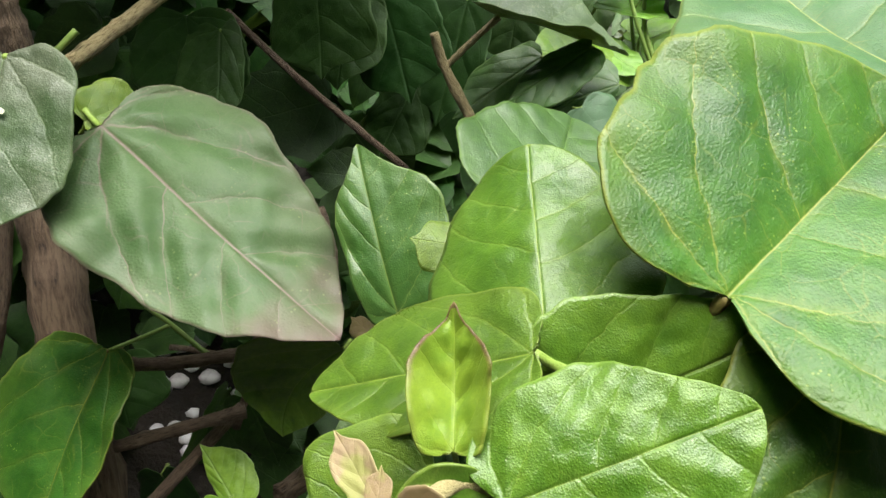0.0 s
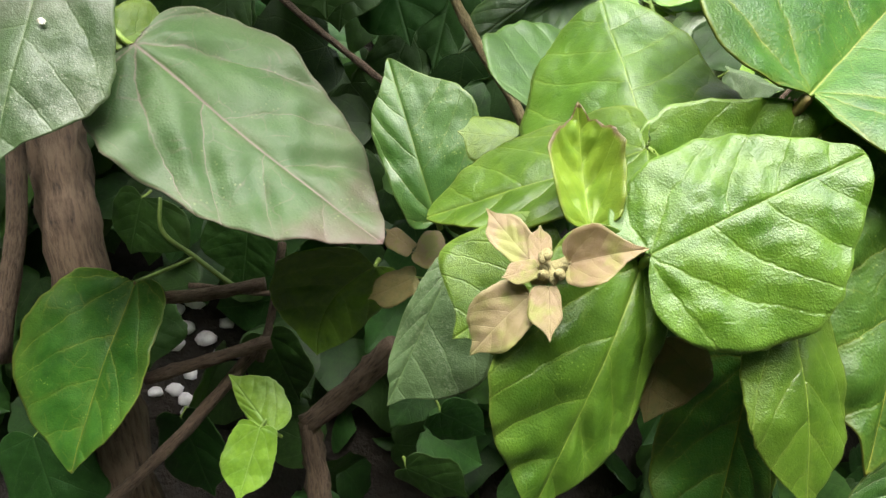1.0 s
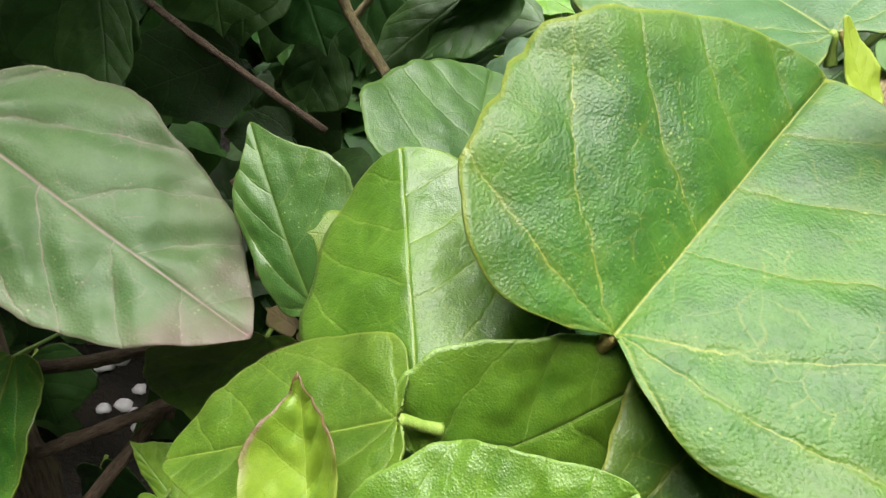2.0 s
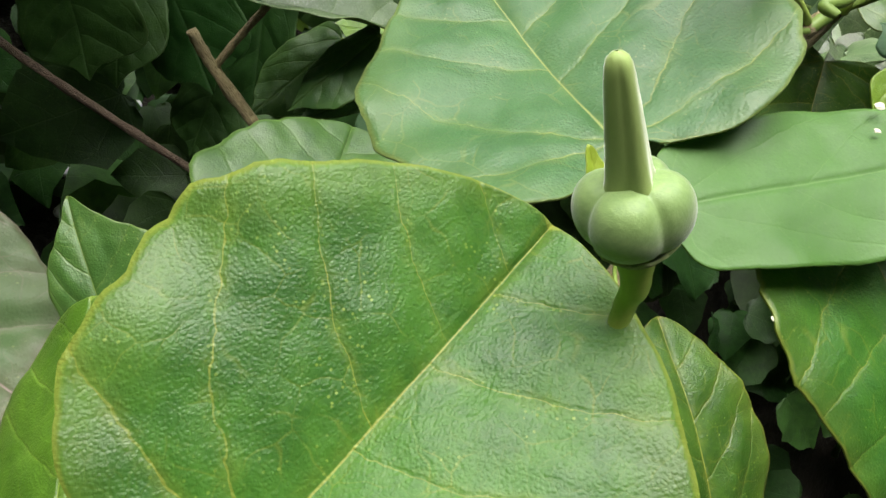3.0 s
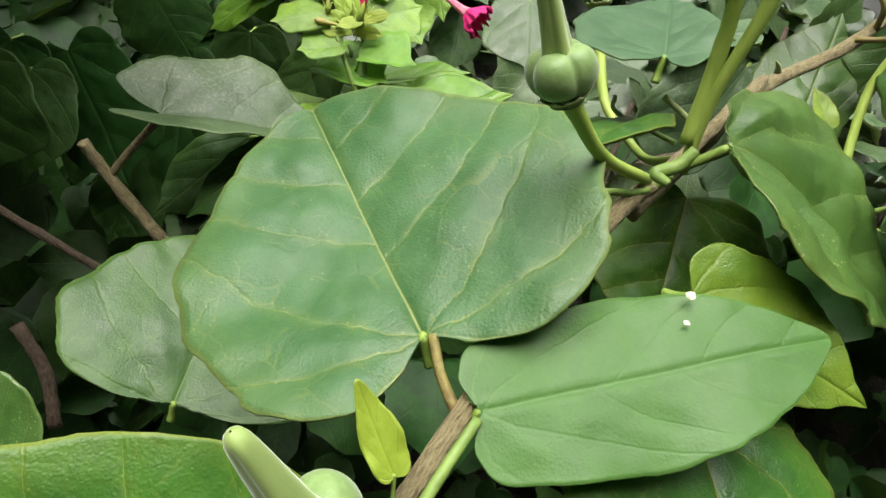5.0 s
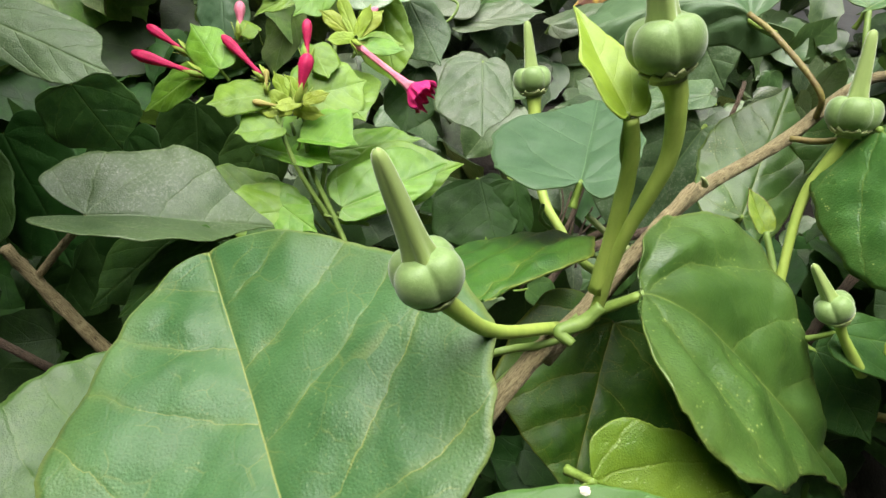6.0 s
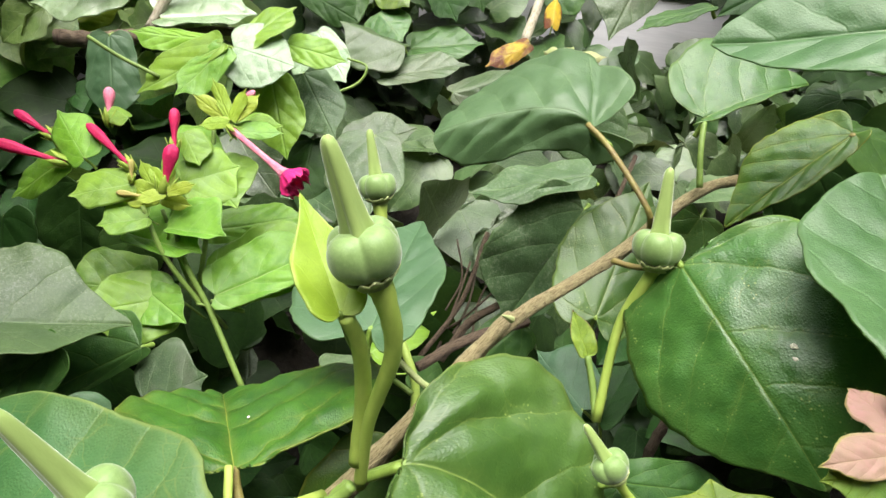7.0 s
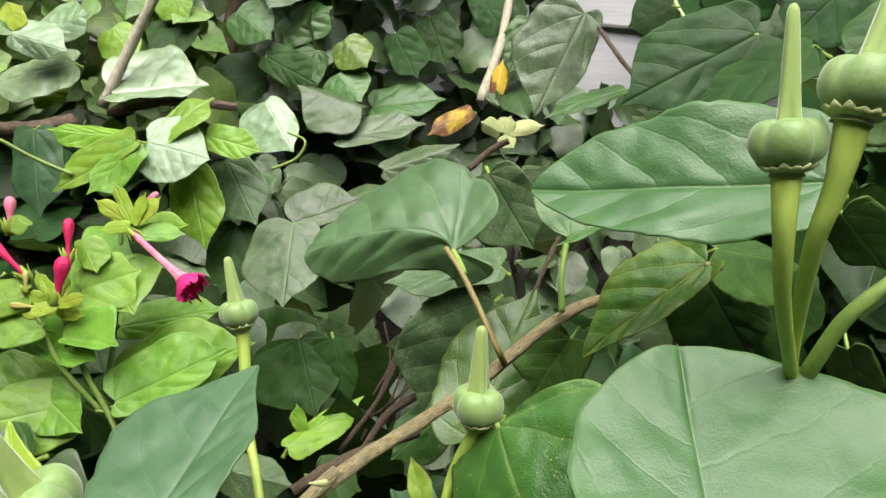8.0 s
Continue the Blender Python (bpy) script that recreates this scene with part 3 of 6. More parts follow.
def leaf(parent, kind, base, tip, normal, wl, wr, fl, fr, ym=0.4, cord=0.1, bend=0.0, curl=0.1, quilt=0.010, tipw=0.85, acu=0.07, wav=0.018, to=None, stalk=0.008, blunt=0.0, sweep=0.0, twist=0.0, peak=1.0):
    """A leaf with its petiole. base, tip and upper normal in the world; wl, wr: half widths over length; fl, fr: degrees by which the halves rise."""
    COUNT[0] += 1
    b, t = Vector(base), Vector(tip)
    y = (t - b).normalized()
    n = Vector(normal)
    n = (n - n.dot(y) * y).normalized()
    x = y.cross(n)
    m = Matrix(((x[0], y[0], n[0], b[0]), (x[1], y[1], n[1], b[1]), (x[2], y[2], n[2], b[2]), (0, 0, 0, 1)))
    size = (t - b).length
    big = size > 0.03
    v, uv, f, rim, flat = blade(wl, wr, fl, fr, ym, cord, bend, curl, quilt, tipw, acu, wav, COUNT[0], size, 72 if big else 30, 22 if big else 8, blunt, sweep, twist, peak)
    me = mesh_from("leaf", v, f, LEAF[kind], uv, rim=rim, veins=flat)
    bm = bmesh.new()
    bm.from_mesh(me)
    bmesh.ops.remove_doubles(bm, verts=bm.verts, dist=size * 0.0008)
    bm.to_mesh(me)
    bm.free()
    ob = part("leaf", me, parent, m, LEAF_LABEL.get(kind, ""))
    thick = ob.modifiers.new("thickness", "SOLIDIFY")
    thick.thickness, thick.offset = min(0.00045, size * 0.012), -1.0
    end = Vector(to) if to else b - stalk * (y * 0.35 + n * 0.9)
    half = (b + end) / 2 - n * 0.15 * (end - b).length
    r = min(0.0012, size * 0.022)
    pv, pf = tube([b + y * size * 0.01 - n * r * 1.3, b - n * r * 1.1, half, end], [r * 0.6, r, r * 0.95, r * 1.15], 8, 5, 0.02, COUNT[0])
    part("petiole", mesh_from("petiole", pv, pf, PETIOLE_OF.get(kind, PETIOLE)), ob)
    return ob


def fruit(parent, calyx, tip, wide=0.0135, pedicel=(), label="", thin=0.0009, beak=1.0):
    """A green seed capsule: four-lobed body, long beak, toothed calyx and stalk."""
    c, t = Vector(calyx), Vector(tip)
    z = (t - c).normalized()
    q = z.to_track_quat("Z", "Y").to_matrix().to_4x4()
    m = Matrix.Translation(c) @ q
    R, H, T = wide / 2, wide * 0.68, (t - c).length
    prof = [(R * max(0.03, math.sin(a)) ** 0.80, H * (0.5 - 0.5 * math.cos(a))) for a in np.linspace(0.25, 2.86, 22)]
    v, f = lathe(prof, 80)
    # four lobes, deepest on top, where they swell round the beak
    for k, (px, py, pz) in enumerate(v):
        g = 1 - 0.30 * (0.42 + 0.58 * pz / H) * (1 - abs(math.cos(2 * (math.atan2(py, px) + 1.135))) ** 0.55)
        v[k] = (px * g, py * g, pz * (1 + 0.26 * (math.hypot(px, py) * g / R) ** 2 * (pz / H)))
    body = part("fruit", mesh_from("fruit", v, f, FRUIT), parent, m, label)
    # beak: keeled, its foot spread in four ridges that run into the clefts, its end rounded
    h0 = H * 0.80
    verts, faces = [], []
    rows = [(0.62, h0 * 0.66, 0.30), (0.55, h0 * 0.92, 0.26), (0.47, h0 + (T - h0) * 0.06, 0.17), (0.41, h0 + (T - h0) * 0.16, 0.10), (0.365, h0 + (T - h0) * 0.32, 0.07), (0.325, h0 + (T - h0) * 0.5, 0.06), (0.285, h0 + (T - h0) * 0.68, 0.06),
            (0.245, h0 + (T - h0) * 0.84, 0.05), (0.215, T * 0.94, 0.03), (0.17, T * 0.972, 0.0), (0.10, T * 0.992, 0.0), (0.02, T, 0.0)]
    N = 48
    for rr, zz, ridge in rows:
        for k in range(N):
            w = 2 * math.pi * k / N
            g = 1 + ridge * (math.cos(4 * (w + 1.135) + math.pi) - 0.35) - 0.10 * max(0.0, math.cos(2 * (w + 0.9))) ** 12 * (ridge > 0)
            verts.append((R * rr * g * beak * math.cos(w), R * rr * g * beak * 0.90 * math.sin(w), zz))
    for i in range(len(rows) - 1):
        for k in range(N):
            j = (k + 1) % N
            faces.append((i * N + k, i * N + j, (i + 1) * N + j, (i + 1) * N + k))
    part("beak", mesh_from("beak", verts, faces, BEAK), body, m, "downy tapering beak")
    # calyx: a low cup with a ring of pointed, outward-bent teeth over a small collar
    verts, faces = [], []
    teeth, N = 13, 52
    jag = np.random.default_rng(int(abs(c[0]) * 1e5)).uniform(0.35, 1.5, teeth)
    for k in range(N):
        w = 2 * math.pi * k / N
        up = (1 - abs(2 * ((k % 4) / 4) - 1)) * jag[k // 4]
        for rr, zz in ((0.36, -0.13), (0.48, -0.15), (0.42, -0.07), (0.53, -0.05), (0.62 + 0.02 * up, -0.02 + 0.03 * up), (0.68 + 0.09 * up, 0.02 + 0.09 * up)):
            verts.append((R * rr * math.cos(w), R * rr * math.sin(w), H * zz))
    for k in range(N):
        j = (k + 1) % N
        for r in range(5):
            faces.append((k * 6 + r, j * 6 + r, j * 6 + r + 1, k * 6 + r + 1))
    cal = part("calyx", mesh_from("calyx", verts, faces, CALYX), body, m, "pale toothed calyx")
    th = cal.modifiers.new("thickness", "SOLIDIFY")
    th.thickness = 0.0004
    pts = [c + z * 0.001, *[Vector(p) for p in pedicel]] if pedicel else [c + z * 0.001, c - z * 0.008, c - z * 0.016]
    pv, pf = tube(pts, [R * 0.43, R * 0.29, R * 0.24, thin * 1.55, thin * 1.6], 12, 7, 0.02, 3)
    part("pedicel", mesh_from("pedicel", pv, pf, PEDICEL), body)
    return body


def bud(parent, base, tip, material, fat=0.0022, flare=False):
    """A flower or a closed bud of the flower plant: tube, swollen end, sepals."""
    b, t = Vector(base), Vector(tip)
    if not flare:
        b, t = b - 0.10 * (t - b), t + 0.06 * (t - b)
    z = (t - b).normalized()
    m = Matrix.Translation(b) @ z.to_track_quat("Z", "Y").to_matrix().to_4x4()
    T = (t - b).length
    if flare:
        prof = [(fat * 0.75, 0), (fat * 0.62, T * 0.2), (fat * 0.66, T * 0.6), (fat * 0.95, T * 0.78), (fat * 1.5, T * 0.86)]
    else:
        prof = [(fat * 0.55, 0), (fat * 0.42, T * 0.15), (fat * 0.46, T * 0.38), (fat * 0.70, T * 0.55), (fat * 1.0, T * 0.74), (fat * 0.96, T * 0.87), (fat * 0.66, T * 0.95), (fat * 0.30, T * 0.985), (fat * 0.05, T)]
    v, f = lathe(prof, 30, 5, 0.17, 0.3)
    ob = part("flower", mesh_from("flower", v, f, PETAL_TUBE if flare else material), parent, m, "crimson trumpet flower with crumpled lobes" if flare else "closed crimson-pink flower bud")
    if flare:
        rng = np.random.default_rng(8)
        verts, faces = [], []
        N, K = 50, 7
        for j in range(K):
            g = j / (K - 1)
            for k in range(N):
                w = 2 * math.pi * k / N
                lobe = 1 + 0.22 * math.cos(5 * w)
                rr = fat * (1.35 + 2.3 * math.sin(1.9 * g) * lobe) * (1 + 0.13 * g * math.sin(13 * w + 2) + 0.06 * g * rng.normal())
                zz = T * 0.855 + T * 0.19 * math.sin(g * 1.9) + fat * g * (0.65 * math.sin(11 * w) + 0.55 * math.sin(19 * w + 1) + 0.35 * rng.normal())
                verts.append((rr * math.cos(w) * (1 - 0.25 * g * g), rr * math.sin(w) * (1 - 0.25 * g * g), zz))
        for j in range(K - 1):
            for k in range(N):
                h = (k + 1) % N
                faces.append((j * N + k, j * N + h, (j + 1) * N + h, (j + 1) * N + k))
        lob = part("corolla", mesh_from("corolla", verts, faces, PETAL_MOUTH), ob, m, "crumpled magenta flower mouth")
        th = lob.modifiers.new("thickness", "SOLIDIFY")
        th.thickness = 0.0002
    verts, faces = [], [(2 * i, 2 * i + 1, 2 * i + 3, 2 * i + 2) for i in range(3)]
    for rr, zz, half in ((0.6, -0.8, 0.22), (1.1, 0.3, 0.5), (1.25, 1.2, 0.38), (1.6, 2.4, 0.03)):
        verts += [(fat * rr * math.cos(s * half), fat * rr * math.sin(s * half), fat * zz) for s in (-1, 1)]
    sepal_me = mesh_from("sepal", verts, faces, SEPAL)
    for k in range(5):
        sep = part("sepal", sepal_me, ob, m @ pose(0, 0, 0, 0, 0, 72 * k))
        sep.modifiers.new("thickness", "SOLIDIFY").thickness = 0.0003
    return ob


# ---- ground and wall ----
def ground_height(x, y):
    z = 0.03 * noise.noise((x * 3, y * 3, 0)) + 0.012 * noise.noise((x * 11, y * 11, 2)) if abs(x) < 5 and abs(y) < 5 else 0
    if -3 < x < 4 and 0.36 < y < 8:
        z += 0.60 * min(1.0, (y - 0.36) / 0.34) ** 0.7
    return z


def ground_sheet():
    verts, faces = [], []
    xs = [-200, -40, -8, *np.linspace(-2.0, 2.6, 47), 8, 40, 200]
    ys = [-200, -40, -8, *np.linspace(-1.5, 1.5, 61), 8, 40, 200]
    for y in ys:
        for x in xs:
            z = ground_height(x, y)
            verts.append((x, y, z))
    w = len(xs)
    for j in range(len(ys) - 1):
        for i in range(w - 1):
            faces.append((j * w + i, j * w + i + 1, (j + 1) * w + i + 1, (j + 1) * w + i))
    return tagged(new("ground", mesh_from("ground", verts, faces, SOIL)), "bare dark soil under the foliage", "ground", kind="structure")


ground_sheet()
WALL_Y = 0.98
bm = bmesh.new()
bmesh.ops.create_cube(bm, size=1)
bmesh.ops.transform(bm, matrix=Matrix.Translation((0.4, WALL_Y + 0.09, 1.15)) @ Matrix.Diagonal((7.0, 0.12, 2.6, 1)), verts=bm.verts)
wall_me = bpy.data.meshes.new("wall_north")
bm.to_mesh(wall_me)
bm.free()
wall_me.materials.append(SIDING)
wall_north = tagged(new("wall_north", wall_me), "white painted clapboard wall behind the hedge", "wall", kind="structure")
WORLD_OF[wall_north.name] = Matrix()
# one clapboard: thick at its foot, thin at its head
BOARD, LAP = 0.115, 0.018
prof = [(0.0, 0.0), (-0.016, 0.0), (-0.0175, 0.004), (-0.004, BOARD + LAP), (0.0, BOARD + LAP)]
bv = [(x, y, z) for x in (-3.1, 3.9) for y, z in prof]
bf = [(i, (i + 1) % 5, 5 + (i + 1) % 5, 5 + i) for i in range(5)] + [(4, 3, 2, 1, 0), (5, 6, 7, 8, 9)]
board_me = mesh_from("clapboard", bv, bf, SIDING, smooth=False)
for k in range(19):
    part("clapboard", board_me, wall_north, Matrix.Translation((0, WALL_Y + 0.028 - 0.0001 * (k % 2), 0.15 + k * BOARD)))

# unseen slab added over the wall to keep sky light off it
bm = bmesh.new()
bmesh.ops.create_cube(bm, size=1)
bmesh.ops.transform(bm, matrix=Matrix.Translation((0.4, WALL_Y - 0.06, 2.48)) @ Matrix.Diagonal((7.2, 0.50, 0.06, 1)), verts=bm.verts)
slab_me = bpy.data.meshes.new("eaves")
bm.to_mesh(slab_me)
bm.free()
slab_me.materials.append(SIDING)
tagged(new("eaves", slab_me), "unseen white slab added over the wall to shade it", "roof", kind="structure")

# ---- unseen green blocks added round the camera to cut low sky light ----
for name, place, size in (("wall_south", (0.2, -1.75, 1.35), (4.4, 0.5, 2.7)), ("wall_west", (-1.75, -0.3, 1.35), (0.5, 2.4, 2.7)), ("wall_east", (1.9, -0.3, 1.45), (0.5, 2.4, 2.9))):
    bm = bmesh.new()
    bmesh.ops.create_cube(bm, size=1)
    bmesh.ops.subdivide_edges(bm, edges=bm.edges, cuts=20, use_grid_fill=True)
    bmesh.ops.transform(bm, matrix=Matrix.Translation(place) @ Matrix.Diagonal((*size, 1)), verts=bm.verts)
    for v in bm.verts:
        v.co += 0.06 * Vector(noise.noise_vector(v.co * 5))
    me = bpy.data.meshes.new(name)
    bm.to_mesh(me)
    bm.free()
    me.materials.append(CLOSING)
    tagged(new(name, me), "unseen dark green block added to cut low sky light", "hedge", kind="structure")

# ---- pale lumps on the bank under the hedge, placed for small whitish spots ----
def pebble(x, y, size, seed):
    bm = bmesh.new()
    bmesh.ops.create_icosphere(bm, subdivisions=2, radius=size)
    for v in bm.verts:
        v.co *= 1 + 0.35 * noise.noise(v.co * 1.2 / size + Vector((seed, 0, 0)))
        v.co.z *= 0.7
    me = bpy.data.meshes.new("pebble")
    bm.to_mesh(me)
    bm.free()
    me.polygons.foreach_set("use_smooth", [True] * len(me.polygons))
    me.materials.append(PALE_LUMP)
    ob = tagged(new("pebble", me), "whitish rounded lump lying on the dark soil bank", "pebble", "pebbles on the bank")
    ob.location = (x, y, ground_height(x, y) + size * 0.45)


LUMPS = ((-0.174, 0.498), (-0.167, 0.489), (-0.152, 0.493), (-0.124, 0.485), (-0.163, 0.475), (-0.146, 0.464), (-0.147, 0.454), (-0.132, 0.449), (-0.286, 0.490), (-0.288, 0.505),
           (-0.125, 0.473), (-0.126, 0.451), (-0.145, 0.609), (-0.136, 0.616), (-0.154, 0.592), (-0.172, 0.455), (-0.157, 0.457), (-0.141, 0.449), (-0.142, 0.607), (-0.126, 0.610),
           (-0.108, 0.608), (-0.150, 0.568), (-0.125, 0.525), (-0.116, 0.506), (-0.151, 0.549), (-0.181, 0.486), (-0.156, 0.482), (-0.138, 0.478), (-0.112, 0.472), (-0.248, 0.502),
           (-0.140, 0.506), (-0.163, 0.504), (-0.175, 0.472))
for k, (px, py) in enumerate(LUMPS):
    pebble(px, py, (0.0060, 0.0074, 0.0088, 0.0066, 0.0080)[k % 5], k)

# ---- plants ----
shoot = root("leafy_shoot", (0.02, 0.10, 0.5), "young glossy green vine shoot with bronze growing tip", "plant")
vine = root("climbing_vine", (0.10, 0.12, 0.5), "green climbing vine with heart-shaped leaves and beaked seed capsules", "vine")
hedge = root("hedge_shrub", (-0.10, 0.32, 0.0), "shady hedge shrub with brown branches and green leaves, many coloured dark for shade", "shrub")
flowerplant = root("flowering_plant", (0.14, 0.37, 0.0), "bright green garden plant with crimson trumpet flowers and buds", "flower")

stem(shoot, [(-0.0077, 0.0599, 0.5219), (-0.0034, 0.0616, 0.5229), (0.0029, 0.0655, 0.5256), (0.0106, 0.0672, 0.5249), (0.0289, 0.0802, 0.5294), (0.0470, 0.0868, 0.5510)], [0.001, 0.0013, 0.0016, 0.0018, 0.002], FUZZ, "stem", 0.03, seed=2)
stem(shoot, [(0.0438, 0.0834, 0.5503), (0.0431, 0.0863, 0.5437), (0.0372, 0.0929, 0.5277), (0.0284, 0.1076, 0.4535)], [0.0015, 0.0016, 0.0018], GREEN_STEM, "stem", 0.03, seed=3)
stem(vine, [(0.0767, 0.0943, 0.5528), (0.0874, 0.1047, 0.5637), (0.0971, 0.1150, 0.5740), (0.1088, 0.1260, 0.5845), (0.1311, 0.1474, 0.6002), (0.1526, 0.1640, 0.6147), (0.1636, 0.1700, 0.6204), (0.1840, 0.1851, 0.6301), (0.2155, 0.2086, 0.6461)], [0.0017, 0.0018, 0.0020, 0.0021, 0.0022, 0.0021, 0.002, 0.002], BARK, "branch", 0.09, seed=4)
stem(vine, [(0.1598, 0.1712, 0.6113), (0.1892, 0.1925, 0.6271), (0.2151, 0.2085, 0.6435), (0.2571, 0.2255, 0.6599), (0.2914, 0.2388, 0.6785), (0.3161, 0.2457, 0.6834), (0.3445, 0.2508, 0.6825)], [0.002, 0.0022, 0.0021, 0.002, 0.002, 0.002], BARK, "branch", 0.09, seed=5)
stem(vine, [(0.1414, 0.1731, 0.5924), (0.1504, 0.1709, 0.6060), (0.1591, 0.1688, 0.6166), (0.1655, 0.1682, 0.6232)], [0.0012, 0.0014, 0.0016, 0.0017], GREEN_STEM, "stem", 0.03, seed=6)
stem(vine, [(0.0942, 0.1074, 0.5695), (0.1021, 0.1145, 0.5788), (0.1105, 0.1219, 0.5865)], [0.0011, 0.0011, 0.001], GREEN_STEM, "stem", 0.03, seed=7)
stem(vine, [(0.1041, 0.1359, 0.5955), (0.1054, 0.1311, 0.5897), (0.1084, 0.1270, 0.5839)], [0.001, 0.001, 0.0012], PETIOLE_RED, "leaf_stalk", 0.03, seed=8)
stem(vine, [(0.2538, 0.2540, 0.6986), (0.2580, 0.2430, 0.6918), (0.2646, 0.2252, 0.6762), (0.2700, 0.2290, 0.6668)], [0.001, 0.001, 0.001, 0.0011], PETIOLE_RED, "leaf_stalk", 0.03, seed=9)
stem(vine, [(0.2931, 0.2442, 0.7032), (0.2908, 0.2395, 0.6933), (0.2907, 0.2358, 0.6817)], [0.0011, 0.001, 0.0011], GREEN_STEM, "stem", 0.03, seed=10)
stem(vine, [(0.2587, 0.1935, 0.6673), (0.2528, 0.2057, 0.6626), (0.2491, 0.2141, 0.6617)], [0.0009, 0.0009, 0.001], PETIOLE_RED, "leaf_stalk", 0.03, seed=11)
stem(vine, [(0.1774, 0.1634, 0.6315), (0.1742, 0.1665, 0.6283), (0.1685, 0.1681, 0.6252)], [0.0013, 0.0012, 0.0012], GREEN_STEM, "stem", 0.03, seed=12)
stem(vine, [(0.1396, 0.1758, 0.6248), (0.1398, 0.1678, 0.6203), (0.1396, 0.1591, 0.6136)], [0.001, 0.001, 0.001], PEDICEL, "leaf_stalk", 0.03, seed=13)
stem(vine, [(0.1747, 0.2222, 0.6355), (0.1739, 0.2165, 0.6311), (0.1865, 0.2015, 0.6257)], [0.0007, 0.0007, 0.0008], GREEN_STEM, "stem", 0.03, seed=14)
stem(vine, [(0.1274, 0.1785, 0.6005), (0.1429, 0.1636, 0.6171), (0.1548, 0.1651, 0.6183), (0.1598, 0.1662, 0.6190)], [0.0009, 0.0009, 0.0009, 0.0009], GREEN_STEM, "stem", 0.03, seed=15)
stem(vine, [(0.1793, 0.2016, 0.6386), (0.1866, 0.1966, 0.6330), (0.1900, 0.1940, 0.6313)], [0.0009, 0.0009, 0.0009], CALYX, "stem", 0.03, seed=16)
stem(vine, [(0.2407, 0.2045, 0.6345), (0.2415, 0.1993, 0.6259), (0.2415, 0.1945, 0.6177)], [0.001, 0.0011, 0.0012], GREEN_STEM, "stem", 0.03, seed=17)
stem(vine, [(0.2835, 0.2088, 0.6184), (0.2767, 0.2104, 0.6003), (0.2734, 0.2108, 0.5819)], [0.0016, 0.0017, 0.0018], DARK_BARK, "branch", 0.10, seed=18)
stem(vine, [(0.2030, 0.2616, 0.6009), (0.2232, 0.2694, 0.6077), (0.2538, 0.2789, 0.6121)], [0.002, 0.0021, 0.0022], DARK_BARK, "branch", 0.10, seed=19)
stem(vine, [(0.3963, 0.3087, 0.7648), (0.3895, 0.3498, 0.7906), (0.3927, 0.3767, 0.8122)], [0.001, 0.001, 0.001], CALYX, "stem", 0.03, seed=20)
stem(vine, [(0.3721, 0.4063, 0.7866), (0.3727, 0.3679, 0.7651), (0.3707, 0.3447, 0.7571)], [0.0012, 0.0012, 0.0013], DARK_BARK, "branch", 0.10, seed=21)
stem(hedge, [(-0.1822, 0.3103, 0.4887), (-0.1640, 0.2914, 0.4200), (-0.1274, 0.2643, 0.3005)], [0.013, 0.013, 0.014], DARK_BARK, "branch", 0.10, seed=22)
stem(hedge, [(-0.1886, 0.2752, 0.5434), (-0.1864, 0.2820, 0.4629), (-0.1904, 0.2678, 0.3796)], [0.004, 0.0042, 0.0045], DARK_BARK, "branch", 0.10, seed=23)
stem(hedge, [(-0.1285, 0.2596, 0.4230), (-0.1053, 0.2614, 0.4246), (-0.0701, 0.2633, 0.4339)], [0.003, 0.003, 0.0032], DARK_BARK, "branch", 0.10, seed=24)
stem(hedge, [(-0.1192, 0.2471, 0.3875), (-0.0952, 0.2556, 0.3944), (-0.0653, 0.2638, 0.4036)], [0.003, 0.003, 0.0032], DARK_BARK, "branch", 0.10, seed=25)
stem(hedge, [(-0.1300, 0.2360, 0.3276), (-0.1006, 0.2512, 0.3595), (-0.0692, 0.2740, 0.3998)], [0.003, 0.003, 0.003], DARK_BARK, "branch", 0.10, seed=26)
stem(hedge, [(-0.0050, 0.2558, 0.4117), (-0.0240, 0.2606, 0.3819), (-0.0435, 0.2668, 0.3565)], [0.0065, 0.006, 0.0055], DARK_BARK, "branch", 0.10, seed=27)
stem(hedge, [(-0.0436, 0.2672, 0.3579), (-0.0365, 0.2632, 0.3314), (-0.0292, 0.2549, 0.2911)], [0.005, 0.006, 0.007], DARK_BARK, "branch", 0.10, seed=28)
stem(hedge, [(-0.0707, 0.2708, 0.3885), (-0.0676, 0.2771, 0.4112), (-0.0651, 0.2782, 0.4506)], [0.002, 0.002, 0.002], DARK_BARK, "branch", 0.10, seed=29)
stem(hedge, [(-0.1214, 0.2731, 0.4678), (-0.1183, 0.2674, 0.4533), (-0.1034, 0.2664, 0.4429), (-0.0852, 0.2644, 0.4313), (-0.0778, 0.2639, 0.4302)], [0.0009, 0.001, 0.0012, 0.0013, 0.0013], GREEN_STEM, "stem", 0.03, seed=67)
stem(hedge, [(-0.1034, 0.2664, 0.4429), (-0.1129, 0.2602, 0.4384), (-0.1252, 0.2527, 0.4330)], [0.001, 0.0009, 0.0009], GREEN_STEM, "leaf_stalk", 0.03, seed=68)
stem(hedge, [(-0.1090, 0.3120, 0.6070), (-0.1294, 0.2865, 0.5785), (-0.1403, 0.2725, 0.5630), (-0.1513, 0.2589, 0.5485)], [0.003, 0.0032, 0.0034], BARK, "branch", 0.09, seed=30)
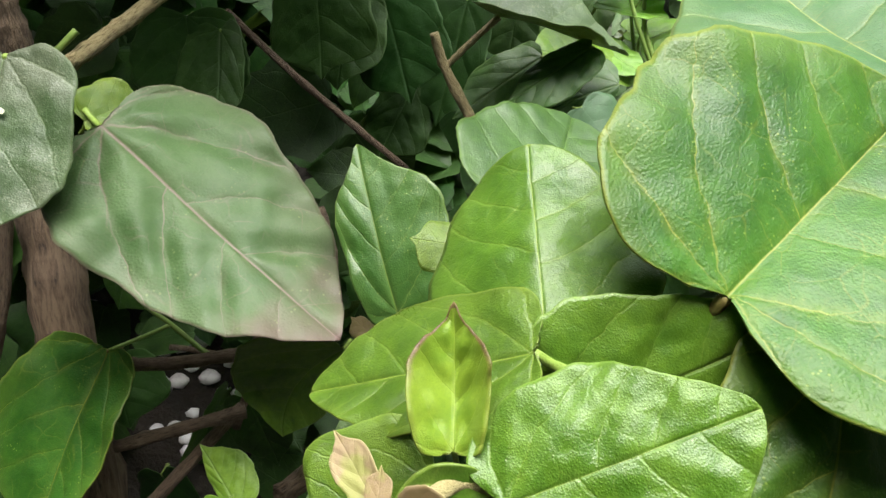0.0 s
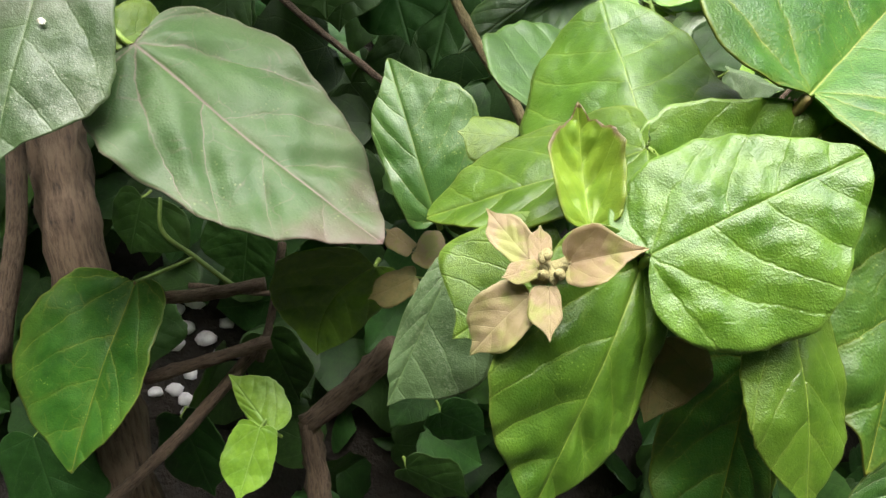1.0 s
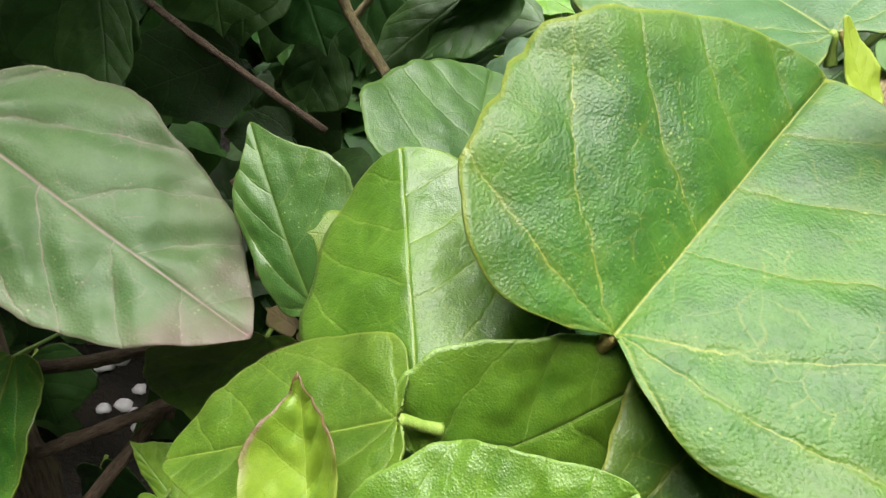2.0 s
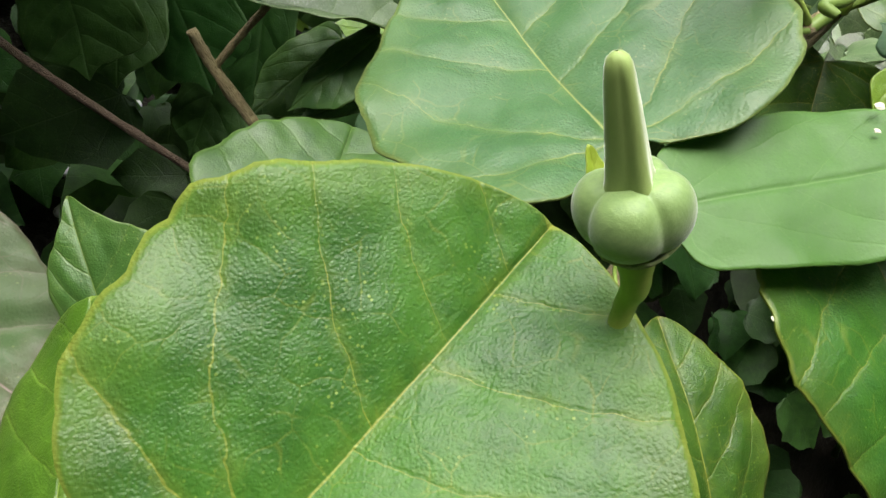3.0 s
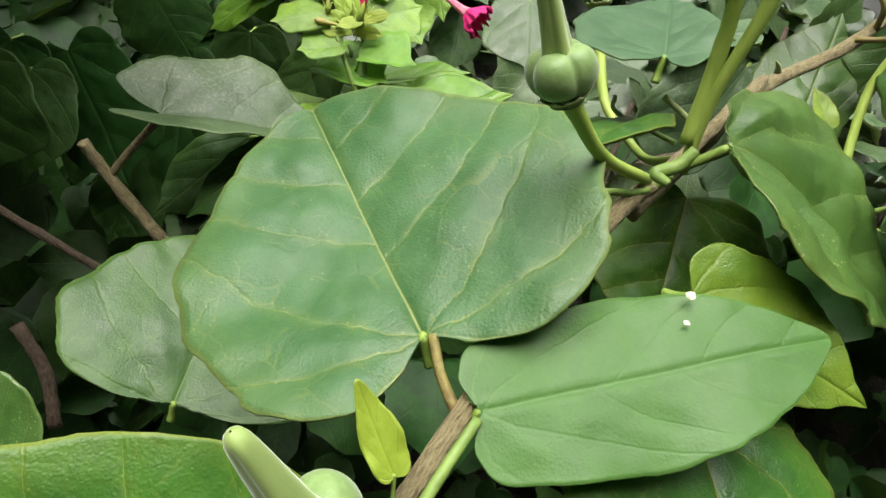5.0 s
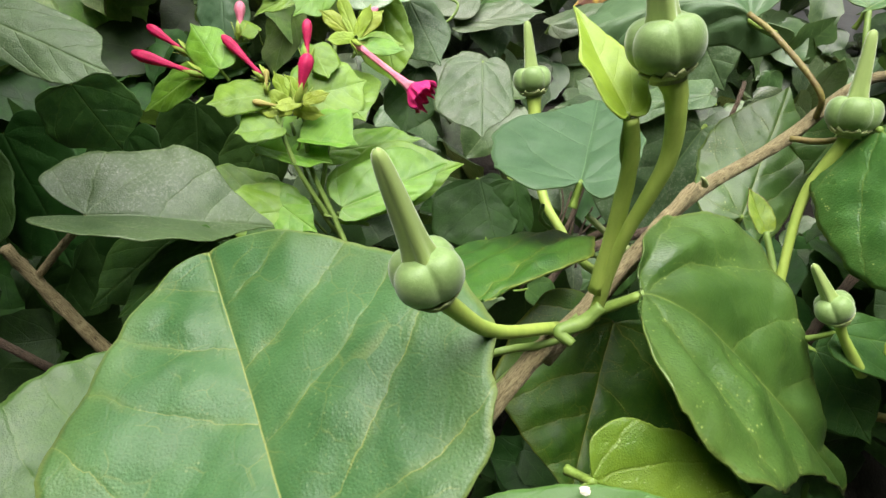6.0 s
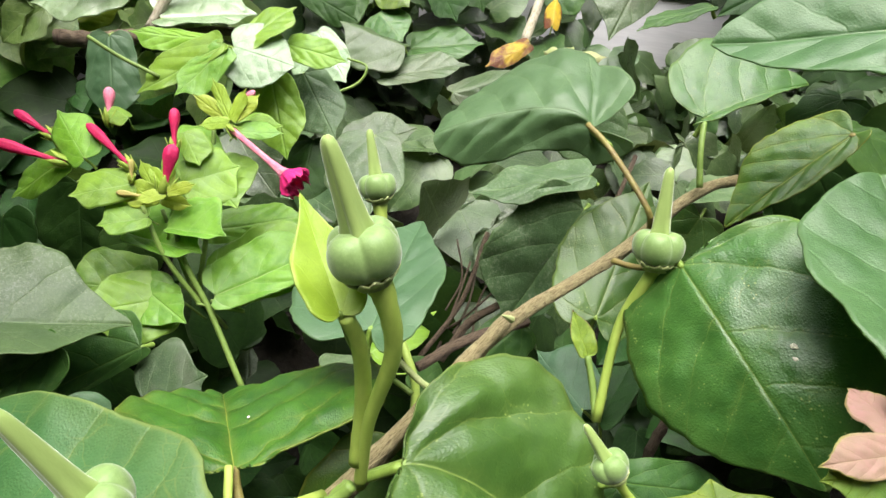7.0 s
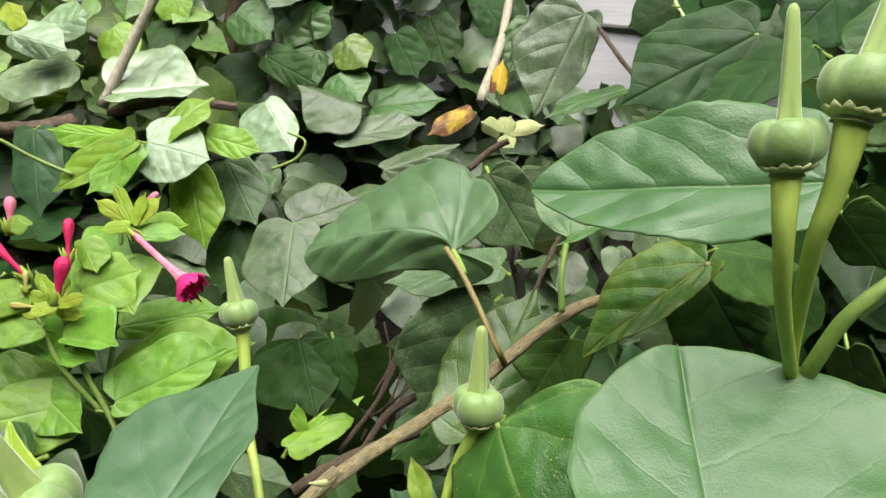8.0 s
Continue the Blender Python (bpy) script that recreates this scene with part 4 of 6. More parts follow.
stem(hedge, [(-0.1450, 0.2635, 0.5664), (-0.1515, 0.2616, 0.5576), (-0.1574, 0.2603, 0.5511)], [0.0014, 0.0014, 0.0014], GREEN_STEM, "stem", 0.03, seed=31)
stem(hedge, [(-0.1734, 0.2632, 0.5730), (-0.1692, 0.2644, 0.5611), (-0.1643, 0.2667, 0.5350)], [0.0055, 0.0055, 0.0055], DARK_BARK, "branch", 0.10, seed=32)
stem(hedge, [(-0.1113, 0.3495, 0.5853), (-0.0654, 0.3412, 0.5556), (-0.0052, 0.3301, 0.5213)], [0.0019, 0.0019, 0.0019], DARK_BARK, "branch", 0.10, seed=33)
stem(hedge, [(-0.0811, 0.3121, 0.4696), (-0.0644, 0.2959, 0.4207), (-0.1112, 0.2896, 0.4185)], [0.0014, 0.0014, 0.0014], DARK_BARK, "branch", 0.10, seed=34)
stem(hedge, [(-0.0035, 0.2969, 0.5913), (0.0042, 0.3005, 0.5775), (0.0236, 0.2981, 0.5529), (0.0450, 0.2960, 0.5290), (0.0660, 0.2990, 0.4890)], [0.0022, 0.0024, 0.0026, 0.0027, 0.0029], BARK, "branch", 0.09, seed=35)
stem(hedge, [(0.0043, 0.3005, 0.5773), (0.0144, 0.2997, 0.5906), (0.0252, 0.2976, 0.6037)], [0.0016, 0.0015, 0.0015], BARK, "branch", 0.09, seed=36)
stem(hedge, [(-0.0504, 0.3371, 0.4907), (-0.0399, 0.3361, 0.4667), (-0.0366, 0.3339, 0.4351)], [0.003, 0.003, 0.0034], DARK_BARK, "branch", 0.10, seed=37)
stem(hedge, [(0.1018, 0.6181, 0.8123), (0.0759, 0.6205, 0.7621), (0.0506, 0.6170, 0.7102)], [0.0036, 0.004, 0.004], GREY_BARK, "branch", 0.09, seed=38)
stem(hedge, [(0.0221, 0.4884, 0.7038), (0.0406, 0.5053, 0.7037), (0.0581, 0.5235, 0.7076)], [0.005, 0.005, 0.005], DARK_BARK, "branch", 0.10, seed=39)
stem(hedge, [(0.0506, 0.6314, 0.7047), (0.0987, 0.6338, 0.7165), (0.1535, 0.6309, 0.7150)], [0.0035, 0.0035, 0.0035], DARK_BARK, "branch", 0.10, seed=40)
stem(hedge, [(0.1490, 0.7720, 0.8294), (0.1353, 0.7590, 0.7731), (0.1300, 0.7457, 0.7230)], [0.009, 0.009, 0.009], DARK_BARK, "branch", 0.10, seed=41)
stem(hedge, [(0.2377, 0.7302, 0.8332), (0.2369, 0.7165, 0.7850), (0.2381, 0.7069, 0.7529)], [0.002, 0.002, 0.002], GREEN_STEM, "stem", 0.03, seed=42)
stem(hedge, [(0.4023, 0.6702, 0.8372), (0.3858, 0.6373, 0.7837), (0.3626, 0.6069, 0.7332)], [0.004, 0.004, 0.004], GREY_BARK, "branch", 0.09, seed=43)
stem(hedge, [(0.0565, 0.4170, 0.7076), (0.0713, 0.4163, 0.6990), (0.0896, 0.4149, 0.6910)], [0.001, 0.001, 0.001], GREEN_STEM, "stem", 0.03, seed=44)
stem(hedge, [(0.2389, 0.3503, 0.5558), (0.2537, 0.3530, 0.5774), (0.2724, 0.3430, 0.5955)], [0.002, 0.0022, 0.0022], DARK_BARK, "branch", 0.10, seed=45)
stem(hedge, [(0.2277, 0.3618, 0.5490), (0.2520, 0.3660, 0.5840), (0.2689, 0.3832, 0.6206)], [0.0014, 0.0014, 0.0014], DARK_BARK, "branch", 0.10, seed=46)
stem(hedge, [(0.3293, 0.3541, 0.6444), (0.3367, 0.3576, 0.6626), (0.3466, 0.3687, 0.6724)], [0.0012, 0.0012, 0.0012], DARK_BARK, "branch", 0.10, seed=47)
stem(hedge, [(0.1863, 0.5066, 0.6825), (0.2036, 0.5050, 0.6913), (0.2093, 0.5070, 0.7031), (0.1976, 0.5217, 0.7069)], [0.001, 0.001, 0.0009, 0.0008], GREEN_STEM, "stem", 0.03, seed=48)
stem(hedge, [(0.3160, 0.4575, 0.6949), (0.3306, 0.4579, 0.7087), (0.3416, 0.4571, 0.7149)], [0.002, 0.002, 0.002], DARK_BARK, "branch", 0.10, seed=49)
stem(flowerplant, [(0.1364, 0.3202, 0.5593), (0.1209, 0.3356, 0.5925), (0.1084, 0.3430, 0.6172), (0.1043, 0.3462, 0.6425)], [0.00144, 0.00132, 0.0012, 0.00108], GREEN_STEM, "stem", 0.03, seed=50)
stem(flowerplant, [(0.1171, 0.3374, 0.5946), (0.1016, 0.3387, 0.6184), (0.0922, 0.3442, 0.6399)], [0.0012, 0.00108, 0.00102], GREEN_STEM, "stem", 0.03, seed=51)
stem(flowerplant, [(0.1208, 0.3373, 0.5974), (0.1361, 0.3368, 0.5920), (0.1147, 0.3364, 0.5963)], [0.00084, 0.00078, 0.00072], GREEN_STEM, "stem", 0.03, seed=52)
stem(flowerplant, [(0.1134, 0.3598, 0.5944), (0.1173, 0.3690, 0.6295), (0.1192, 0.3830, 0.6720)], [0.00132, 0.0012, 0.00108], GREEN_STEM, "stem", 0.03, seed=53)
stem(flowerplant, [(0.1271, 0.3513, 0.5766), (0.1111, 0.3510, 0.5992), (0.0988, 0.3540, 0.6359)], [0.00108, 0.00102, 0.0009], GREEN_STEM, "stem", 0.03, seed=54)
stem(flowerplant, [(0.1174, 0.3510, 0.5821), (0.1075, 0.3450, 0.5938), (0.1036, 0.3417, 0.5974)], [0.0006, 0.0006, 0.0006], GREEN_STEM, "stem", 0.03, seed=55)
stem(flowerplant, [(0.1127, 0.3581, 0.5953), (0.1012, 0.3588, 0.5955), (0.0909, 0.3601, 0.5953)], [0.0006, 0.0006, 0.0006], GREEN_STEM, "stem", 0.03, seed=56)
stem(flowerplant, [(0.1195, 0.3527, 0.5825), (0.1227, 0.3517, 0.5891), (0.1246, 0.3519, 0.5950)], [0.0006, 0.0006, 0.0006], GREEN_STEM, "stem", 0.03, seed=57)
stem(vine, [(0.1610, 0.1550, 0.6704), (0.1643, 0.1580, 0.6625), (0.1665, 0.1626, 0.6481), (0.1667, 0.1657, 0.6312)], [0.0015, 0.0016, 0.0018, 0.002], PEDICEL, "leaf_stalk", 0.03, seed=58)
stem(vine, [(0.2119, 0.1989, 0.6493), (0.2098, 0.1968, 0.6509), (0.2076, 0.1956, 0.6521)], [0.001, 0.0007, 0.0002], CALYX, "stem", 0.03, seed=59)
stem(vine, [(0.3194, 0.1453, 0.7271), (0.3111, 0.1492, 0.7152), (0.3106, 0.1546, 0.7001), (0.3160, 0.1625, 0.6893)], [0.0014, 0.0015, 0.0017, 0.0018], GREEN_STEM, "stem", 0.03, seed=60)
stem(vine, [(0.1585, 0.1568, 0.6229), (0.1563, 0.1591, 0.6247), (0.1614, 0.1595, 0.6266), (0.1647, 0.1590, 0.6306)], [0.001, 0.0015, 0.0016, 0.0013], GREEN_STEM, "stem", 0.03, seed=61)
stem(hedge, [(0.2404, 0.3652, 0.5531), (0.2509, 0.3746, 0.5758), (0.2627, 0.3895, 0.6003)], [0.0009, 0.0008, 0.0006], DARK_BARK, "branch", 0.10, seed=62)
stem(hedge, [(0.2451, 0.3651, 0.5565), (0.2605, 0.3780, 0.5771), (0.2682, 0.3902, 0.6071)], [0.0007, 0.0007, 0.0005], DARK_BARK, "branch", 0.10, seed=63)
stem(hedge, [(0.2346, 0.3728, 0.5560), (0.2566, 0.3720, 0.5716), (0.2786, 0.3730, 0.5933)], [0.0008, 0.0007, 0.0006], DARK_BARK, "branch", 0.10, seed=64)
stem(hedge, [(0.2477, 0.3799, 0.5730), (0.2579, 0.3878, 0.5904), (0.2545, 0.3950, 0.6125)], [0.0006, 0.0006, 0.0005], DARK_BARK, "branch", 0.10, seed=65)
stem(hedge, [(0.2583, 0.3585, 0.5633), (0.2644, 0.3725, 0.5799), (0.2732, 0.3797, 0.5938)], [0.0007, 0.0006, 0.0005], DARK_BARK, "branch", 0.10, seed=66)
leaf(shoot, "fresh", (0.0086, 0.0611, 0.5256), (0.0376, 0.0599, 0.5452), (-0.387, -0.758, 0.526), 0.408, 0.568, 3, -2, bend=0.0314, curl=0.262, cord=0.0984, quilt=.024, ym=0.348, tipw=0.686, blunt=0.32, acu=0.0404)
leaf(shoot, "fresh", (0.0177, 0.0800, 0.5301), (0.0534, 0.0813, 0.5508), (0.460, -0.693, 0.555), 0.430, 0.665, 11, -9, ym=0.221, cord=0.007, bend=-0.014, curl=0.171, quilt=.022, tipw=0.73, blunt=0.36, acu=0.039, sweep=0.068, peak=0.89, stalk=.004)
leaf(shoot, "sprig", (0.0158, 0.0873, 0.5412), (0.0135, 0.1200, 0.5670), (-0.165, -0.620, 0.768), 0.566, 0.540, -32, 1, bend=0.00763, curl=0.206, cord=0, quilt=.012, tipw=0.93, ym=0.296, blunt=0.654, acu=0.0304)
leaf(shoot, "sprig", (0.0127, 0.0792, 0.5399), (-0.0216, 0.0947, 0.5188), (-0.605, -0.409, 0.683), 0.275, 0.378, 14, 4, bend=-0.00072, curl=0.238, cord=0.025, quilt=.012, tipw=0.797, ym=0.406, blunt=0.408, acu=0.0377)
leaf(shoot, "hero", (0.0412, 0.0806, 0.5530), (0.0810, 0.1069, 0.5879), (-0.120, -0.722, 0.681), 0.651, 0.754, 18, 21, bend=-0.00938, curl=0.131, cord=0.13, quilt=.011, blunt=0.476, ym=0.352, acu=0.0357, tipw=0.897)
leaf(shoot, "sprig", (0.0093, 0.0639, 0.5234), (-0.0034, 0.0543, 0.4834), (-0.144, -0.951, 0.275), 0.211, 0.392, -12, 14, bend=0.0509, curl=0.152, cord=0.0707, quilt=.028, ym=0.439, tipw=0.95, blunt=0.295, acu=0.0412)
leaf(shoot, "fresh", (0.0004, 0.0734, 0.5187), (-0.0169, 0.0737, 0.5029), (-0.405, -0.808, 0.428), 0.371, 0.633, 6, 6, cord=.1, ym=0.55)
leaf(shoot, "sprig", (0.0313, 0.0573, 0.5218), (0.0368, 0.0457, 0.4906), (-0.000, -0.938, 0.348), 0.261, 0.273, -6, -6, stalk=.002, bend=.05, curl=.2, cord=.05, tipw=.8, ym=0.42)
leaf(shoot, "brown", (0.0154, 0.0632, 0.5111), (0.0157, 0.0617, 0.4960), (-0.292, -0.952, 0.088), 0.626, 0.221, -4, -4, cord=.05, ym=0.30)
leaf(shoot, "hero", (0.0368, 0.0675, 0.5065), (0.0373, 0.0636, 0.4663), (-0.460, -0.884, 0.081), 0.196, 0.351, 13, 13, cord=.1, ym=0.49)
leaf(shoot, "hero", (0.0609, 0.0771, 0.5453), (0.0516, 0.0523, 0.4945), (-0.055, -0.900, 0.430), 0.40, 0.36, 0, 0, bend=.05, curl=.15, cord=.08, quilt=.03, ym=0.45)
leaf(shoot, "mature", (0.0694, 0.0547, 0.5037), (0.0534, 0.0541, 0.4776), (-0.366, -0.898, 0.244), 0.363, 0.189, 8, 8, cord=.1, ym=0.55)
leaf(shoot, "pale", (-0.0097, 0.1239, 0.4978), (-0.0214, 0.1188, 0.4608), (-0.491, -0.829, 0.268), 0.502, 0.168, -2, -2, cord=.1, tipw=.9, ym=0.42)
leaf(shoot, "young", (-0.0092, 0.0634, 0.5222), (-0.0158, 0.0705, 0.5277), (-0.329, -0.749, 0.575), 0.268, 0.263, -2, -2, cord=.02, tipw=.7, curl=-.5, bend=-.06, quilt=.03, ym=0.47)
leaf(shoot, "young", (-0.0047, 0.0588, 0.5236), (0.0041, 0.0535, 0.5286), (-0.630, -0.665, 0.401), 0.393, 0.437, 20, 20, cord=.05, tipw=.6, curl=-.4, bend=.06, quilt=.03, ym=0.31)
leaf(shoot, "young", (-0.0077, 0.0572, 0.5202), (-0.0076, 0.0521, 0.5138), (-0.263, -0.754, 0.602), 0.233, 0.378, -4, -4, cord=.02, tipw=.6, ym=0.40)
leaf(shoot, "young", (-0.0096, 0.0590, 0.5180), (-0.0167, 0.0600, 0.5068), (-0.566, -0.771, 0.291), 0.303, 0.374, -0, -0, cord=.02, tipw=.75, curl=-.5, bend=.08, quilt=.03, ym=0.43)
leaf(shoot, "young", (-0.0092, 0.0592, 0.5223), (-0.0143, 0.0594, 0.5201), (-0.330, -0.639, 0.695), 0.340, 0.357, 1, 1, cord=.02, ym=0.47)
leaf(shoot, "young", (-0.0084, 0.0601, 0.5221), (-0.0086, 0.0639, 0.5276), (-0.124, -0.816, 0.564), 0.290, 0.265, 0, 0, cord=.02, ym=0.51)
leaf(shoot, "tipleaf", (0.0016, 0.0694, 0.5273), (-0.0008, 0.0808, 0.5457), (-0.224, -0.842, 0.490), 0.33, 0.31, 30, 36, cord=.02, tipw=.75, curl=-.75, bend=-.08, quilt=.07, ym=0.43)
leaf(vine, "round", (0.1021, 0.1358, 0.5957), (0.0807, 0.2016, 0.6261), (-0.241, -0.470, 0.849), 0.561, 0.678, 2, 17, bend=-0.0252, curl=0.0758, cord=0.133, quilt=.013, blunt=0.481, acu=0.0356, ym=0.325, tipw=0.724)
leaf(vine, "under", (0.1115, 0.1234, 0.5872), (0.1798, 0.1237, 0.6025), (-0.161, -0.661, 0.733), 0.234, 0.240, -6, -2, bend=0.022, cord=0.0356, quilt=.004, tipw=0.987, ym=0.378, curl=-0.0792, blunt=0.298, acu=0.0411)
leaf(vine, "yellowing", (0.1570, 0.1358, 0.6049), (0.1968, 0.1246, 0.5856), (-0.011, -0.874, 0.485), 0.373, 0.239, -1, -1, cord=.08, ym=0.35)
leaf(vine, "hero", (0.1597, 0.1287, 0.5806), (0.1593, 0.0926, 0.5316), (0.104, -0.801, 0.590), 0.502, 0.552, 2, 2, bend=0.099, curl=0.115, cord=0.072, quilt=.012, ym=0.25, tipw=0.728, blunt=0.339, acu=0.0398)
leaf(vine, "hero", (0.1160, 0.0934, 0.5361), (0.1096, 0.1180, 0.5673), (0.326, -0.904, 0.277), 0.435, 0.368, 6, 8, ym=0.349, cord=0.096, bend=0.075, curl=0.151, quilt=.014, tipw=0.88, blunt=0.37, acu=0.039, sweep=-0.026, twist=-13)
leaf(vine, "mid", (0.0440, 0.2094, 0.5318), (0.0595, 0.2621, 0.5669), (0.074, -0.568, 0.819), 0.665, 0.724, 11, 6, cord=0.0152, bend=0.0128, tipw=0.965, ym=0.287, blunt=0.342, curl=0.0372, acu=0.0397)
leaf(vine, "mature", (-0.0034, 0.1984, 0.4922), (-0.0276, 0.2242, 0.5460), (-0.231, -0.914, 0.334), 0.212, 0.406, 3, 5, cord=0, bend=0.0434, tipw=0.713, ym=0.47, blunt=0.135, curl=0.11, acu=0.046)
leaf(vine, "fresh", (0.0131, 0.1717, 0.5284), (-0.0049, 0.1747, 0.5278), (-0.148, -0.776, 0.613), 0.502, 0.442, -9, -9, cord=.1, ym=0.53)
leaf(vine, "mature", (0.1759, 0.1629, 0.6317), (0.2406, 0.1530, 0.5809), (0.308, -0.331, 0.892), 0.463, 0.476, 25, 6, ym=0.220, cord=0.004, bend=0.052, curl=0.189, quilt=.030, tipw=0.55, blunt=0.00, acu=0.050, sweep=-0.067, twist=16, peak=0.80, to=(0.1685, 0.1681, 0.6252))
leaf(vine, "hero", (0.1406, 0.1766, 0.6242), (0.1347, 0.2242, 0.6153), (-0.144, 0.164, 0.976), 0.578, 0.914, 23, 11, bend=0.058, cord=0.043, curl=0.149, ym=0.381, quilt=.035, tipw=0.784, blunt=0.065, acu=0.0481)
leaf(vine, "blue", (0.1723, 0.1939, 0.6500), (0.1931, 0.2342, 0.6673), (-0.025, -0.383, 0.923), 0.553, 0.304, -7, 23, cord=0.16, bend=0.0132, ym=0.31, tipw=0.673, blunt=0, curl=0.093, acu=0.05)
leaf(vine, "mature", (0.2550, 0.1902, 0.6691), (0.2684, 0.1410, 0.6329), (-0.655, -0.555, 0.513), 0.587, 0.451, 4, -20, bend=0.0809, cord=0.0212, curl=0.166, quilt=.016, ym=0.365, tipw=0.947, blunt=0.0739, acu=0.0478)
leaf(vine, "soft", (0.2744, 0.1194, 0.6728), (0.2896, 0.1701, 0.6997), (-0.135, -0.433, 0.891), 0.434, 0.796, 0, 13, bend=-0.0526, cord=0.0184, curl=0.0229, blunt=0.63, acu=0.0311, ym=0.475, tipw=0.958)
leaf(vine, "mature", (0.3089, 0.1725, 0.6636), (0.2937, 0.1700, 0.6288), (-0.447, -0.857, 0.257), 0.305, 0.389, 11, 11, cord=.1, ym=0.55)
leaf(vine, "yellowing", (0.2364, 0.1236, 0.6223), (0.2401, 0.1457, 0.6358), (-0.247, -0.475, 0.845), 0.714, 0.611, 8, 8, cord=.1, tipw=1.0, ym=0.52)
leaf(vine, "mid", (0.2322, 0.1628, 0.6220), (0.2672, 0.1618, 0.6150), (0.121, -0.694, 0.709), 0.212, 0.282, -6, -6, cord=.1, ym=0.49)
leaf(vine, "hero", (0.1860, 0.1884, 0.6121), (0.1682, 0.1626, 0.5752), (-0.150, -0.930, 0.330), 0.62, 0.56, 6, 4, cord=.1, quilt=.02, ym=0.40)
leaf(vine, "mid", (0.2390, 0.1734, 0.6106), (0.2544, 0.1617, 0.5881), (-0.249, -0.917, 0.310), 0.332, 0.343, 0, 0, cord=.1, ym=0.44)
leaf(vine, "pink", (0.2508, 0.1194, 0.6637), (0.2525, 0.1323, 0.6650), (-0.30, -0.45, 0.84), 0.33, 0.33, 4, 4, cord=.05, ym=0.42, curl=.2, bend=.05, quilt=.02, to=(0.2511, 0.1172, 0.6638))
leaf(vine, "pink", (0.2461, 0.1148, 0.6633), (0.2302, 0.1153, 0.6620), (-0.20, -0.62, 0.76), 0.21, 0.26, 10, 10, cord=.05, ym=0.45, curl=.35, bend=.06, quilt=.03, to=(0.2511, 0.1172, 0.6638))
leaf(vine, "yellowing", (0.2450, 0.1140, 0.6590), (0.2312, 0.1151, 0.6595), (-0.25, -0.55, 0.80), 0.34, 0.34, 8, 8, cord=.05, ym=0.45, curl=.2, bend=.05, quilt=.02, to=(0.2511, 0.1172, 0.6638))
leaf(vine, "tipleaf", (0.2407, 0.2045, 0.6345), (0.2374, 0.2125, 0.6463), (-0.289, -0.828, 0.481), 0.223, 0.282, 15, 15, cord=.02, ym=0.36)
leaf(vine, "blue", (0.2418, 0.2037, 0.6163), (0.2340, 0.2254, 0.6259), (-0.666, -0.489, 0.563), 0.316, 0.494, -9, -9, cord=.1, ym=0.55)
leaf(vine, "dull", (0.2494, 0.2052, 0.6109), (0.2651, 0.2164, 0.6255), (-0.552, -0.266, 0.790), 0.451, 0.287, 8, 8, cord=.1, ym=0.45)
leaf(vine, "silver", (0.2564, 0.2559, 0.6970), (0.2073, 0.2878, 0.6868), (-0.632, -0.727, 0.270), 0.265, 0.649, -18, -26, ym=0.600, cord=0.243, bend=0.018, curl=0.350, quilt=.024, tipw=0.83, blunt=1.00, acu=0.020, sweep=0.136, twist=22, peak=0.60, to=(0.2580, 0.2440, 0.6925))
leaf(vine, "mature", (0.2951, 0.2471, 0.7047), (0.3362, 0.2476, 0.7203), (-0.319, -0.407, 0.856), 0.694, 0.109, 26, 21, cord=0.141, bend=0.0383, ym=0.361, tipw=0.701, blunt=0.188, curl=0.0714, acu=0.0444)
leaf(vine, "soft", (0.3177, 0.1676, 0.7391), (0.2659, 0.2127, 0.7276), (-0.598, -0.534, 0.597), 0.231, 0.311, 13, 13, cord=0, bend=-0.0207, ym=0.33, tipw=1.09, blunt=0.324, curl=0.0514, acu=0.0403)
leaf(vine, "hero", (0.3264, 0.2148, 0.7057), (0.2940, 0.2232, 0.6712), (-0.715, -0.396, 0.576), 0.136, 0.343, 5, 8, cord=0.088, bend=0.0175, quilt=.014, ym=0.375, tipw=0.765, blunt=0.153, curl=0.0608, acu=0.0454)
leaf(vine, "dull", (0.4035, 0.3120, 0.7823), (0.3486, 0.3257, 0.7468), (-0.450, -0.805, 0.386), 0.276, 0.374, 1, 1, cord=.1, ym=0.46)
leaf(vine, "grey", (0.3686, 0.4203, 0.7952), (0.3405, 0.4116, 0.7342), (-0.284, -0.922, 0.263), 0.227, 0.462, -2, -2, cord=.08, tipw=.8, ym=0.39)
leaf(vine, "mid", (0.3663, 0.3558, 0.7548), (0.3224, 0.3509, 0.7382), (-0.308, -0.302, 0.902), 0.129, 0.234, -3, -3, cord=.02, ym=0.46)
leaf(vine, "mature", (0.2679, 0.2487, 0.6271), (0.2983, 0.2774, 0.6756), (-0.242, -0.761, 0.602), 0.358, 0.291, -7, -7, cord=.1, ym=0.36)
leaf(vine, "pale", (0.2993, 0.3306, 0.6490), (0.2673, 0.3399, 0.5803), (-0.582, -0.797, 0.164), 0.218, 0.420, 13, 13, cord=.1, ym=0.50)
leaf(vine, "pale", (0.3019, 0.3349, 0.6660), (0.2484, 0.3640, 0.6480), (-0.464, -0.348, 0.815), 0.199, 0.256, 3, 3, cord=.05, ym=0.47)
leaf(vine, "pale", (0.3022, 0.3680, 0.7065), (0.3292, 0.3608, 0.6674), (-0.272, -0.962, -0.011), 0.373, 0.481, 6, 6, cord=.05, ym=0.45)
leaf(vine, "mid", (0.2783, 0.3380, 0.5831), (0.2524, 0.3371, 0.5584), (-0.321, -0.873, 0.368), 0.459, 0.379, -9, -9, cord=.05, ym=0.44)
